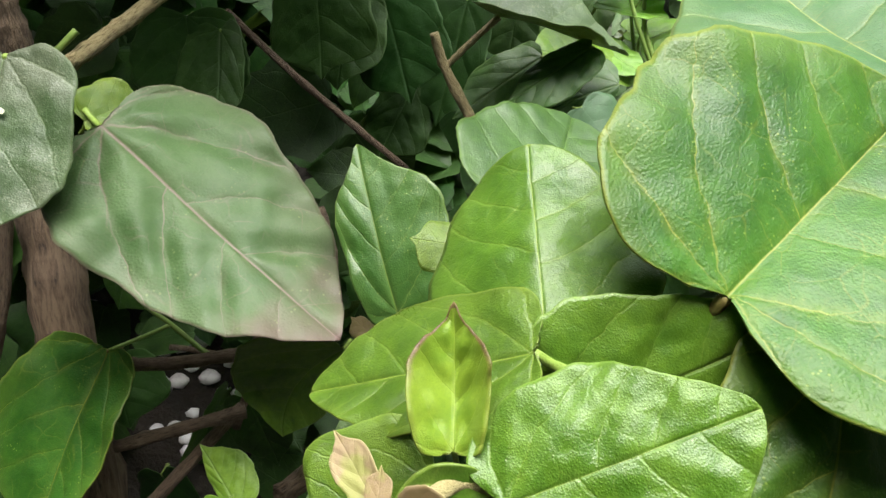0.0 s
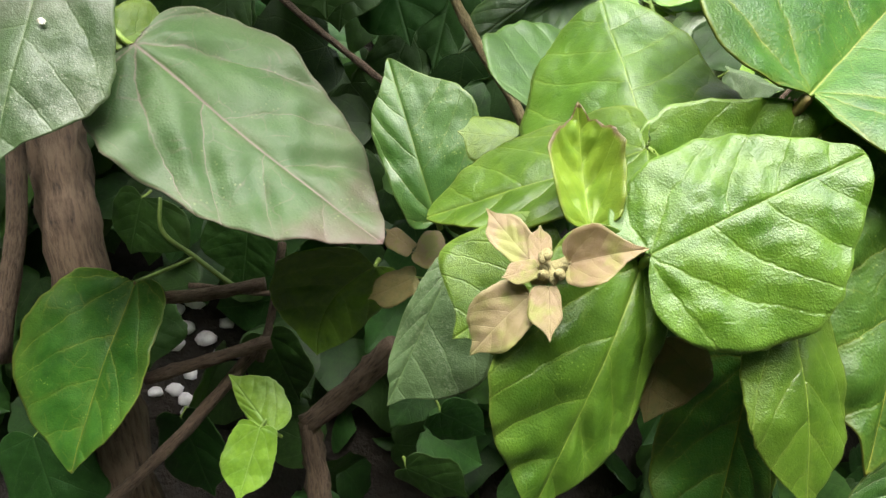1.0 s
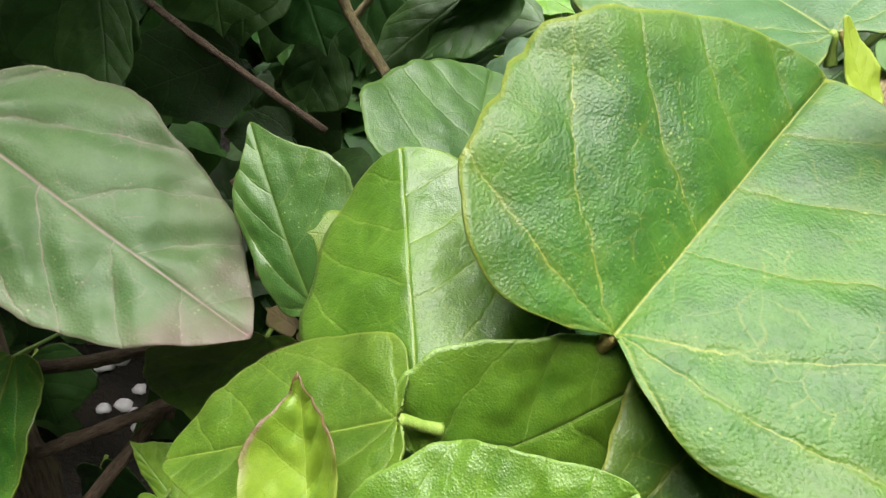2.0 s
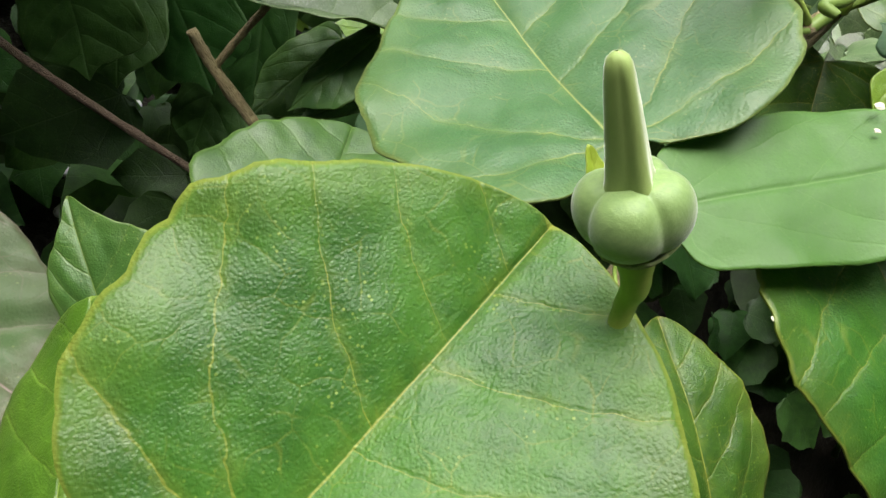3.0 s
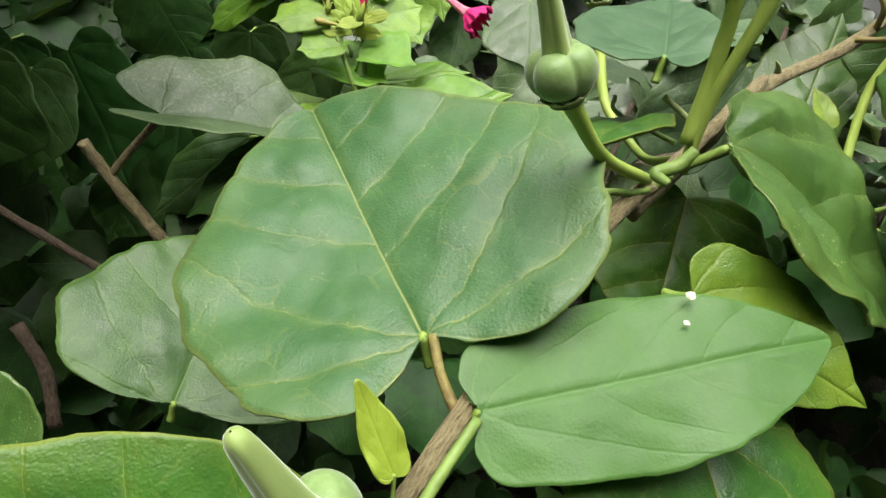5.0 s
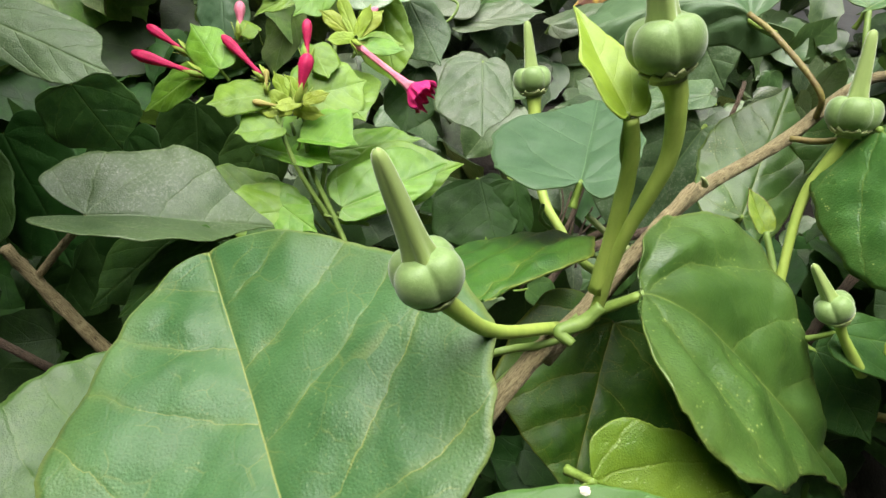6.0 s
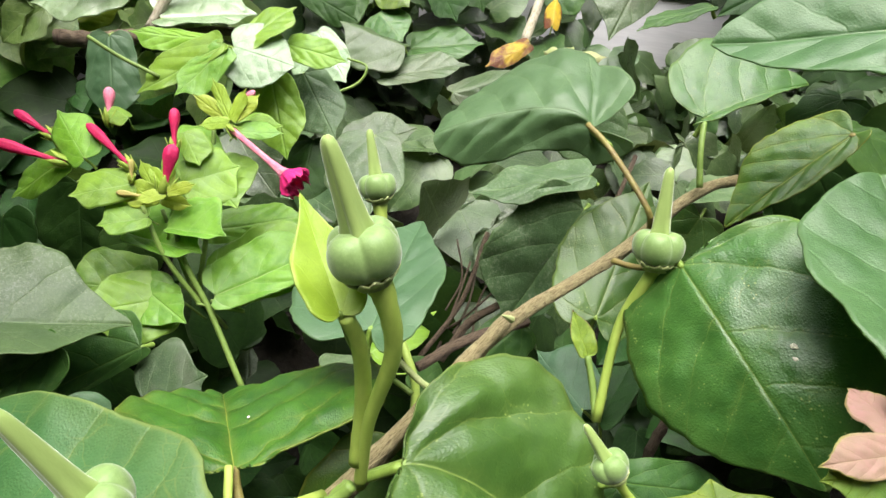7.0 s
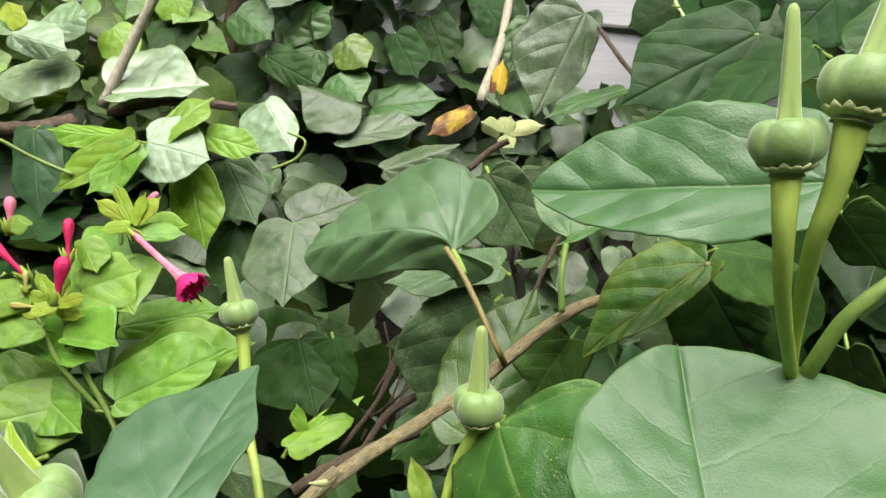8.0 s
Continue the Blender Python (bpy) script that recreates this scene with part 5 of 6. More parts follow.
leaf(vine, "mature", (0.2978, 0.2408, 0.6696), (0.2881, 0.2466, 0.6448), (-0.602, -0.797, 0.048), 0.441, 0.496, 5, 5, cord=.1, ym=0.55)
leaf(vine, "mid", (0.3412, 0.2301, 0.7060), (0.3767, 0.2305, 0.6999), (0.122, -0.732, 0.670), 0.217, 0.471, -14, -14, cord=.1, ym=0.46)
leaf(vine, "mid", (0.3479, 0.1918, 0.7267), (0.3687, 0.1926, 0.7103), (-0.333, -0.819, -0.467), 0.379, 0.283, -5, -5, cord=.1, ym=0.51)
leaf(vine, "dull", (0.3546, 0.2543, 0.6900), (0.3807, 0.2483, 0.6541), (-0.394, -0.909, -0.134), 0.340, 0.481, 4, 4, cord=.1, ym=0.50)
leaf(vine, "mid", (0.3325, 0.1661, 0.6992), (0.3453, 0.1687, 0.6819), (-0.468, -0.756, -0.458), 0.265, 0.282, 0, 0, cord=.1, ym=0.49)
leaf(vine, "dull", (0.3642, 0.2332, 0.7727), (0.3398, 0.2546, 0.7525), (-0.701, -0.136, 0.700), 0.443, 0.407, -2, -2, cord=.02, ym=0.51)
leaf(vine, "mature", (0.3829, 0.2155, 0.7639), (0.3696, 0.2235, 0.7437), (-0.725, -0.654, 0.216), 0.498, 0.485, -2, -2, cord=.1, ym=0.47)
leaf(vine, "dull", (0.3783, 0.3430, 0.7943), (0.3624, 0.3543, 0.7833), (-0.644, -0.749, 0.157), 0.494, 0.530, -3, -3, cord=.1, ym=0.44)
leaf(vine, "lime", (0.0949, 0.1116, 0.5835), (0.0882, 0.1166, 0.5980), (0.055, -0.936, 0.348), 0.185, 0.225, 3, 1, cord=0.0296, tipw=0.62, curl=-0.194, to=(0.0953, 0.1094, 0.5754), ym=0.301, blunt=0.337, bend=-0.0428, acu=0.0399)
leaf(vine, "lime", (0.1601, 0.1543, 0.6711), (0.1528, 0.1700, 0.6893), (0.075, -0.739, 0.670), 0.273, 0.251, 15, 15, cord=.04, tipw=.62, ym=.26, curl=-.15, to=(0.1652, 0.1598, 0.6586))
leaf(vine, "dull", (0.4215, 0.2825, 0.8061), (0.4007, 0.2897, 0.7768), (-0.635, -0.724, 0.271), 0.441, 0.364, 1, 1, cord=.08, ym=0.55)
leaf(vine, "mid", (0.4128, 0.2478, 0.7899), (0.3982, 0.2562, 0.7699), (-0.736, -0.618, 0.277), 0.501, 0.382, 1, 1, cord=.08, ym=0.55)
leaf(vine, "dull", (0.4150, 0.3401, 0.8151), (0.4113, 0.3435, 0.7868), (-0.576, -0.817, -0.023), 0.585, 0.628, 4, 4, cord=.08, ym=0.55)
leaf(vine, "dull", (0.4100, 0.3729, 0.8134), (0.3957, 0.3694, 0.7896), (-0.226, -0.936, 0.271), 0.427, 0.433, -0, -0, cord=.08, ym=0.55)
leaf(hedge, "blush", (-0.1194, 0.2287, 0.5365), (-0.0219, 0.1933, 0.4825), (-0.055, -0.704, 0.708), 0.389, 0.335, -1, -0, ym=0.225, cord=0.000, bend=-0.018, curl=0.097, tipw=1.08, blunt=0.16, acu=0.045, quilt=.026, wav=.02, sweep=-0.003, twist=-13, to=(-0.1289, 0.2371, 0.5400))
leaf(hedge, "grey", (-0.1435, 0.2133, 0.5573), (-0.1471, 0.1841, 0.4948), (-0.095, -0.900, 0.425), 0.407, 0.557, -5, -5, cord=.1, quilt=.012, ym=0.41)
leaf(hedge, "yellowing", (-0.1289, 0.2371, 0.5358), (-0.1105, 0.2495, 0.5486), (0.106, -0.788, 0.607), 0.478, 0.323, 22, 12, cord=.05, ym=0.45, acu=.14, quilt=.03, wav=.05, to=(-0.1330, 0.2420, 0.5300))
leaf(hedge, "hero", (-0.1257, 0.2526, 0.4331), (-0.1380, 0.2156, 0.3590), (-0.383, -0.800, 0.462), 0.289, 0.574, 11, 2, cord=0, bend=0.0327, ym=0.426, tipw=0.93, blunt=0.129, curl=0.0997, acu=0.0461)
leaf(hedge, "fresh", (-0.0218, 0.2308, 0.4596), (-0.0420, 0.2249, 0.4183), (-0.140, -0.980, 0.139), 0.470, 0.734, -30, 43, ym=0.269, cord=0.069, bend=0.061, curl=0.096, quilt=.03, tipw=1.06, acu=0.050, sweep=0.156, twist=13)
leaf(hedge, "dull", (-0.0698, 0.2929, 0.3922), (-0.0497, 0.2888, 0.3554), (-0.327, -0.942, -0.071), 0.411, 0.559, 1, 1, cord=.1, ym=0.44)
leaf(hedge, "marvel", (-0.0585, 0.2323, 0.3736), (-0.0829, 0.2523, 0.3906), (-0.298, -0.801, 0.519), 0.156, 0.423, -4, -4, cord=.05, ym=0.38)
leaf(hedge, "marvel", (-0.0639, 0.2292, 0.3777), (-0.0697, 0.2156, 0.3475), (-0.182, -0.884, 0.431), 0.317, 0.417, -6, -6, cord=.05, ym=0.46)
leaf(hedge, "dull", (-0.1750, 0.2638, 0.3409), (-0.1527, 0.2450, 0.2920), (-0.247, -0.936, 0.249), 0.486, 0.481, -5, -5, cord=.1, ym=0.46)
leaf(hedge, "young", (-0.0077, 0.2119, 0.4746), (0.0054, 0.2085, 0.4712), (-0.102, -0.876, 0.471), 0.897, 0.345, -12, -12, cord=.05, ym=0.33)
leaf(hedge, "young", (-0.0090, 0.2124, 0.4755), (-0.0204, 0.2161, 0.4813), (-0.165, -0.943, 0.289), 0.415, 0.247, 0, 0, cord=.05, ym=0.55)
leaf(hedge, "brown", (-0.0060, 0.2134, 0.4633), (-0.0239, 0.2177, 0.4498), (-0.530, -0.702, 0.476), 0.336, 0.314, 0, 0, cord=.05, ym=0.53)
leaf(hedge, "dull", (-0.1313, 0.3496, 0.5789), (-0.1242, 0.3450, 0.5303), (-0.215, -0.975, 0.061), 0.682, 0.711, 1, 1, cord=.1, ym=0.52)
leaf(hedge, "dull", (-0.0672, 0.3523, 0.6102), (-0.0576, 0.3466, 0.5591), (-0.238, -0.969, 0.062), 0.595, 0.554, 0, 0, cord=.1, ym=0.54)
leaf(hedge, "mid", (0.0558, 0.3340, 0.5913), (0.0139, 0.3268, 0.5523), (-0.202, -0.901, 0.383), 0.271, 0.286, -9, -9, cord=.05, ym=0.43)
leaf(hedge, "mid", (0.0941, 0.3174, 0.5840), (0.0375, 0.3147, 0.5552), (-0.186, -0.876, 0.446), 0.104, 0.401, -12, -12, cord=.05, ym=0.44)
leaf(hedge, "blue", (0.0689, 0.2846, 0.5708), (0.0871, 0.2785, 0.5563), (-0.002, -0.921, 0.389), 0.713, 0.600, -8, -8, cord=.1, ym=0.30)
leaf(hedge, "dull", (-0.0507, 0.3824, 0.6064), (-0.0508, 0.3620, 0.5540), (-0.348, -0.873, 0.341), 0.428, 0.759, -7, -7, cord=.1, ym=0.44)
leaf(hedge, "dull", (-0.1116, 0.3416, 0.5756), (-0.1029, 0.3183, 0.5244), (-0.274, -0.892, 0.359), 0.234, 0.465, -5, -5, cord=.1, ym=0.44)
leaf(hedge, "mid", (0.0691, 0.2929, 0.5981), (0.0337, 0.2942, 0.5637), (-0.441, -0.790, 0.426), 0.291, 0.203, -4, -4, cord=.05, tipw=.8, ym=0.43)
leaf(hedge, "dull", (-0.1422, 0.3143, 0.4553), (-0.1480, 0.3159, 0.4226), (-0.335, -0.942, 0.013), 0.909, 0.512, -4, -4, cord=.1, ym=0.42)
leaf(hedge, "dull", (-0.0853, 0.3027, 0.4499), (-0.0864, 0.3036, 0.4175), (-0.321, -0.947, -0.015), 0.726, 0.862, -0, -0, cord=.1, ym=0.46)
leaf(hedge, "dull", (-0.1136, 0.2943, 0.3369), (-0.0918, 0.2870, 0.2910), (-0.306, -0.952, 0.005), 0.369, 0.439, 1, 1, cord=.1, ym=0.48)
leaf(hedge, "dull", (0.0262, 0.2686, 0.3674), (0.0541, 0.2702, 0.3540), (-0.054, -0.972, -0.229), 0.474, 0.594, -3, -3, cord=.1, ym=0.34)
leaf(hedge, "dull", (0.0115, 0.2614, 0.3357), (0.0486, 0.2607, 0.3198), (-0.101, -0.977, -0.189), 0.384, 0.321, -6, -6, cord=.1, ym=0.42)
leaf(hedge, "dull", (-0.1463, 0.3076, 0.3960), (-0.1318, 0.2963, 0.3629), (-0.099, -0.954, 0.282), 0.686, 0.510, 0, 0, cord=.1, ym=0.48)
leaf(hedge, "pale", (0.0248, 0.2988, 0.6043), (0.0931, 0.3100, 0.5983), (0.155, -0.479, 0.864), 0.482, 0.420, 15, 32, cord=0.245, bend=0.0246, tipw=0.631, ym=0.387, blunt=0.0805, curl=0.0365, acu=0.0476)
leaf(hedge, "pale", (0.0063, 0.2741, 0.6745), (0.0452, 0.2678, 0.6602), (0.073, -0.825, 0.561), 0.315, 0.252, -6, -6, cord=.05, ym=0.55)
leaf(hedge, "mid", (0.0176, 0.3171, 0.6502), (0.0324, 0.3259, 0.6241), (0.064, -0.956, -0.286), 0.543, 0.653, -2, -2, cord=.05, ym=0.47)
leaf(hedge, "grey", (0.2024, 0.4028, 0.6698), (0.1970, 0.3698, 0.6323), (-0.219, -0.716, 0.663), 0.357, 0.527, -6, -6, cord=.08, ym=0.44)
leaf(hedge, "dull", (0.1699, 0.4295, 0.6609), (0.1616, 0.4101, 0.6240), (-0.258, -0.831, 0.494), 0.378, 0.410, -14, -14, cord=.08, ym=0.39)
leaf(hedge, "grey", (0.0964, 0.3098, 0.5610), (0.1222, 0.3076, 0.5749), (-0.361, -0.758, 0.543), 0.771, 0.407, 2, 2, cord=.06, ym=0.55)
leaf(hedge, "blue", (0.0569, 0.4599, 0.7084), (0.0604, 0.4452, 0.6604), (-0.091, -0.954, 0.286), 0.292, 0.294, -8, -8, cord=.06, ym=0.48)
leaf(hedge, "grey", (0.2019, 0.5027, 0.6450), (0.2501, 0.5069, 0.6630), (-0.165, -0.766, 0.621), 0.444, 0.189, 7, 7, cord=.06, ym=0.46)
leaf(hedge, "dull", (0.2059, 0.3936, 0.6038), (0.2153, 0.3698, 0.5663), (-0.150, -0.851, 0.504), 0.401, 0.740, -7, -7, cord=.06, ym=0.42)
leaf(hedge, "dull", (0.2248, 0.3894, 0.6051), (0.2345, 0.3764, 0.5684), (-0.020, -0.944, 0.329), 0.239, 0.510, -12, -12, cord=.06, ym=0.39)
leaf(hedge, "marvel", (0.2003, 0.3507, 0.5619), (0.2430, 0.3819, 0.5722), (0.049, -0.373, 0.926), 0.130, 0.216, -9, -9, cord=.04, ym=0.42)
leaf(hedge, "marvel", (0.2091, 0.3603, 0.5655), (0.2045, 0.3652, 0.5784), (-0.226, -0.936, 0.271), 0.433, 0.167, -0, -0, cord=.02, ym=0.43)
leaf(hedge, "mid", (0.2139, 0.3170, 0.5676), (0.2360, 0.3187, 0.5548), (0.413, -0.659, 0.629), 0.484, 0.344, 5, 5, cord=.06, ym=0.45)
leaf(hedge, "pale", (0.1718, 0.3271, 0.5672), (0.2034, 0.3178, 0.5616), (-0.090, -0.720, 0.688), 0.359, 0.431, -28, -28, cord=.06, ym=0.40)
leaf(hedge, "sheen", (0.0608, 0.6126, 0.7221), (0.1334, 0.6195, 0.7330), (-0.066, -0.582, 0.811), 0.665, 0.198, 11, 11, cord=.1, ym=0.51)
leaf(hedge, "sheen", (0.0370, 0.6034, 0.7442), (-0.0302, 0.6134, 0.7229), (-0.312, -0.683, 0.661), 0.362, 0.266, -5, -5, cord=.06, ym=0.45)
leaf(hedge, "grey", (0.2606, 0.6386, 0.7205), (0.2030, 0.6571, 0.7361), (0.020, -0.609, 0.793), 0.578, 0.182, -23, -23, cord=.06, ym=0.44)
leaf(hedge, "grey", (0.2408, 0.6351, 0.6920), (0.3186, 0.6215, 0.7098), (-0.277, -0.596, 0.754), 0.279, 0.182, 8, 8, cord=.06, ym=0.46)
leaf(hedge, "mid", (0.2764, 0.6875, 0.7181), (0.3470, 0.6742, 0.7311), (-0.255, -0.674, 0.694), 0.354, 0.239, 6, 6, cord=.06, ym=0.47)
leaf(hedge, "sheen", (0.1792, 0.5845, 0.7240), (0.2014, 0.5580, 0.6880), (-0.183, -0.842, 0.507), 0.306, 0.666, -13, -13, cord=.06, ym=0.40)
leaf(hedge, "grey", (0.2581, 0.4499, 0.6942), (0.3053, 0.4439, 0.7130), (-0.334, -0.718, 0.610), 0.262, 0.222, -24, -24, cord=.06, ym=0.32)
leaf(hedge, "yellow", (0.3284, 0.5076, 0.7306), (0.2966, 0.5095, 0.7108), (-0.344, -0.812, 0.472), 0.198, 0.265, -15, -15, cord=.02, ym=0.50)
leaf(hedge, "yellow", (0.3526, 0.5275, 0.7457), (0.3598, 0.5432, 0.7691), (-0.215, -0.778, 0.590), 0.302, 0.303, -38, -38, cord=.02, ym=0.49)
# four small cream blades stand in for a cluster of spent flowers
leaf(hedge, "cream", (0.3392, 0.4696, 0.7191), (0.3260, 0.4746, 0.7256), (-0.372, -0.928, -0.032), 0.410, 0.434, -19, -19, cord=.02, ym=0.52)
leaf(hedge, "cream", (0.3430, 0.4687, 0.7193), (0.3693, 0.4643, 0.7260), (-0.265, -0.829, 0.492), 0.304, 0.159, -14, -14, cord=.02, ym=0.48)
leaf(hedge, "cream", (0.3411, 0.4691, 0.7192), (0.3467, 0.4711, 0.7308), (-0.444, -0.822, 0.357), 0.620, 0.453, -15, -15, cord=.02, ym=0.51)
leaf(hedge, "cream", (0.3411, 0.4686, 0.7174), (0.3473, 0.4607, 0.7102), (-0.309, -0.764, 0.567), 0.551, 0.540, -13, -13, cord=.02, ym=0.37)
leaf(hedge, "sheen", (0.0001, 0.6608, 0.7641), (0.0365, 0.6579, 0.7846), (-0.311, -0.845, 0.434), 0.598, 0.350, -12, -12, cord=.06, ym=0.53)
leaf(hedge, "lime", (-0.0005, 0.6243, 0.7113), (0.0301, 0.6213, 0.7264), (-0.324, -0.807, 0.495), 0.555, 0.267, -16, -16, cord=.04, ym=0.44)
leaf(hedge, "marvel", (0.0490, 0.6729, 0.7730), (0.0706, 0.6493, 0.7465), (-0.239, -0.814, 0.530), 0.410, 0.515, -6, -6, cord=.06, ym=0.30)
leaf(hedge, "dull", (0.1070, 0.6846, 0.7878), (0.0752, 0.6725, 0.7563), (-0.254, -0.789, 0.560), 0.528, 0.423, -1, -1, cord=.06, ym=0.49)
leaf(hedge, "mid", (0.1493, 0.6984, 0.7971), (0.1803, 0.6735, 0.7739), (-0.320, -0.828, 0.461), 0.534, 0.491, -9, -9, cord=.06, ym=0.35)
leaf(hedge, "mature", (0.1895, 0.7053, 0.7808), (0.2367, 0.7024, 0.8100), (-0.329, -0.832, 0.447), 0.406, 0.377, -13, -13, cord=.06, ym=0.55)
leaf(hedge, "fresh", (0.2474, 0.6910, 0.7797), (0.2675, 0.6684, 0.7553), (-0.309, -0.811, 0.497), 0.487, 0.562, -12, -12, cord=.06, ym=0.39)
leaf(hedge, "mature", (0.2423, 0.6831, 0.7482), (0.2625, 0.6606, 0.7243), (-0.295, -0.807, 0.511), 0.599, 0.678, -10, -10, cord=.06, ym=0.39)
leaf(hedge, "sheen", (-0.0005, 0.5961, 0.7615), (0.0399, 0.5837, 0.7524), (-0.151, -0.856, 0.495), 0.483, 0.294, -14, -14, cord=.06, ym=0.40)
leaf(hedge, "lime", (0.0045, 0.5755, 0.7686), (0.0160, 0.5763, 0.7808), (-0.226, -0.936, 0.271), 0.583, 0.667, -0, -0, cord=.06, ym=0.46)
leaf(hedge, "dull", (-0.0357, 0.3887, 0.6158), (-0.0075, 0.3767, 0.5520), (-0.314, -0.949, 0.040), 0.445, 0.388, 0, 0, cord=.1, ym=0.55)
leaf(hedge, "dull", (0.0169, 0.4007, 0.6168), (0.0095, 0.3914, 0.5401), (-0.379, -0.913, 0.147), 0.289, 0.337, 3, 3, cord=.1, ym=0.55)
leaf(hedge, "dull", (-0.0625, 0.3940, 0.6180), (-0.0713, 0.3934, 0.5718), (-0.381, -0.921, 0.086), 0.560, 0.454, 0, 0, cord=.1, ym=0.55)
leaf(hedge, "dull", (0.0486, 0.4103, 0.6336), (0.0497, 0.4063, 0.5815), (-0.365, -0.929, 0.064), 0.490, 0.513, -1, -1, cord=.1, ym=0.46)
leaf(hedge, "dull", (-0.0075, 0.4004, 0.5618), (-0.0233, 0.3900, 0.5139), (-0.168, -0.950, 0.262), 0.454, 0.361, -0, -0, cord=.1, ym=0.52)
leaf(hedge, "mid", (0.0889, 0.3812, 0.6303), (0.0690, 0.3844, 0.5910), (-0.458, -0.874, 0.161), 0.448, 0.409, 0, 0, cord=.1, ym=0.53)
leaf(hedge, "marvel", (0.0941, 0.6834, 0.8100), (0.1112, 0.6725, 0.7865), (-0.226, -0.936, 0.271), 0.417, 0.709, -0, -0, cord=.05, ym=0.43)
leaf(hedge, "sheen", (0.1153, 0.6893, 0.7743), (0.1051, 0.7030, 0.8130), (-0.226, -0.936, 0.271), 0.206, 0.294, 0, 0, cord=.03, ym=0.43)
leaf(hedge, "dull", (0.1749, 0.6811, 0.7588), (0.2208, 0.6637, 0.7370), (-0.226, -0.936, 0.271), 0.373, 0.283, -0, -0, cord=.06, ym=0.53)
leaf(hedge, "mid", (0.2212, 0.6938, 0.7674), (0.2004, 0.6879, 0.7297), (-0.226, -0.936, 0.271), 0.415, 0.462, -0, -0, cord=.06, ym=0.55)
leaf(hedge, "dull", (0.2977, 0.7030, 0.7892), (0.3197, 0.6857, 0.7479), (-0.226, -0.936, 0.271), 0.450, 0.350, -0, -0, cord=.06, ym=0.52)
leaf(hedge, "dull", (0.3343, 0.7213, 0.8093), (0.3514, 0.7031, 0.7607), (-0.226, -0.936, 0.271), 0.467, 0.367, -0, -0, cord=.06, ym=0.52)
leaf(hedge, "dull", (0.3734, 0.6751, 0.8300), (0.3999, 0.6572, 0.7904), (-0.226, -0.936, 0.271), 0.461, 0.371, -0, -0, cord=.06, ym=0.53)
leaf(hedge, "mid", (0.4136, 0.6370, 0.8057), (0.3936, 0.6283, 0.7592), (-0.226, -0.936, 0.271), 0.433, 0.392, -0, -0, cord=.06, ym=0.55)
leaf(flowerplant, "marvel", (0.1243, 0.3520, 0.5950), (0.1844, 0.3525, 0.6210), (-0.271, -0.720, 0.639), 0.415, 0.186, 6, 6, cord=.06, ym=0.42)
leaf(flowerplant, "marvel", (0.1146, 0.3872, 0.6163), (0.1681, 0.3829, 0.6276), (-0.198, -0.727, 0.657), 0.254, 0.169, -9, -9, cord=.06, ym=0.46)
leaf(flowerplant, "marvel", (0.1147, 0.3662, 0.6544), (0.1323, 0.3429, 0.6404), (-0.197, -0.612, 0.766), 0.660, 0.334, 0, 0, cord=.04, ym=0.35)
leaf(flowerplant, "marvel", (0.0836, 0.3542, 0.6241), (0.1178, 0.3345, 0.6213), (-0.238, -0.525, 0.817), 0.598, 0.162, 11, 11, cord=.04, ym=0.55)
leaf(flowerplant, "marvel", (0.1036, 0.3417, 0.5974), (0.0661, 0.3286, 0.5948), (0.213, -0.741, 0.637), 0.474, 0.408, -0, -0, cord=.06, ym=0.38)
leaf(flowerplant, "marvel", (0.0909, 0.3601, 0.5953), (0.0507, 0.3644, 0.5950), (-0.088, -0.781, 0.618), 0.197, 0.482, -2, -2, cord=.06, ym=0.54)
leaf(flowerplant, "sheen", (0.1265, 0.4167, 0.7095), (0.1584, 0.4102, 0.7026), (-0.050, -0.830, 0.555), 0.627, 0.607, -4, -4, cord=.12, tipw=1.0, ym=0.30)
leaf(flowerplant, "marvel", (0.1213, 0.4128, 0.7104), (0.0781, 0.4148, 0.6811), (-0.372, -0.785, 0.496), 0.119, 0.269, 1, 1, cord=0, ym=0.52)
leaf(flowerplant, "marvel", (0.1228, 0.4121, 0.7090), (0.0980, 0.4041, 0.6828), (-0.224, -0.852, 0.473), 0.277, 0.241, -2, -2, cord=0, ym=0.54)
leaf(flowerplant, "marvel", (0.1127, 0.4208, 0.7120), (0.0711, 0.4362, 0.7121), (-0.290, -0.784, 0.549), 0.202, 0.108, -8, -8, cord=0, ym=0.55)
leaf(flowerplant, "marvel", (0.1307, 0.4219, 0.7127), (0.1585, 0.4321, 0.7341), (-0.353, -0.580, 0.734), 0.310, 0.323, 3, 3, cord=0, ym=0.55)
leaf(flowerplant, "marvel", (0.1546, 0.4270, 0.7133), (0.1856, 0.4125, 0.7077), (-0.295, -0.821, 0.488), 0.276, 0.266, 2, 2, cord=0, ym=0.45)
leaf(flowerplant, "marvel", (0.1455, 0.4238, 0.6945), (0.1550, 0.4091, 0.6519), (-0.311, -0.918, 0.246), 0.318, 0.366, -5, -5, cord=.06, ym=0.41)
leaf(flowerplant, "pale", (0.1638, 0.4364, 0.6980), (0.1819, 0.4169, 0.6643), (-0.242, -0.891, 0.385), 0.354, 0.433, -8, -8, cord=.06, ym=0.43)
leaf(flowerplant, "marvel", (0.1288, 0.3802, 0.6705), (0.1521, 0.3739, 0.6753), (-0.324, -0.787, 0.526), 0.357, 0.170, -1, -1, cord=.02, ym=0.41)
leaf(flowerplant, "marvel", (0.1042, 0.3714, 0.6635), (0.1267, 0.3751, 0.6582), (0.276, -0.584, 0.763), 0.793, 0.434, -4, -4, cord=.06, ym=0.44)
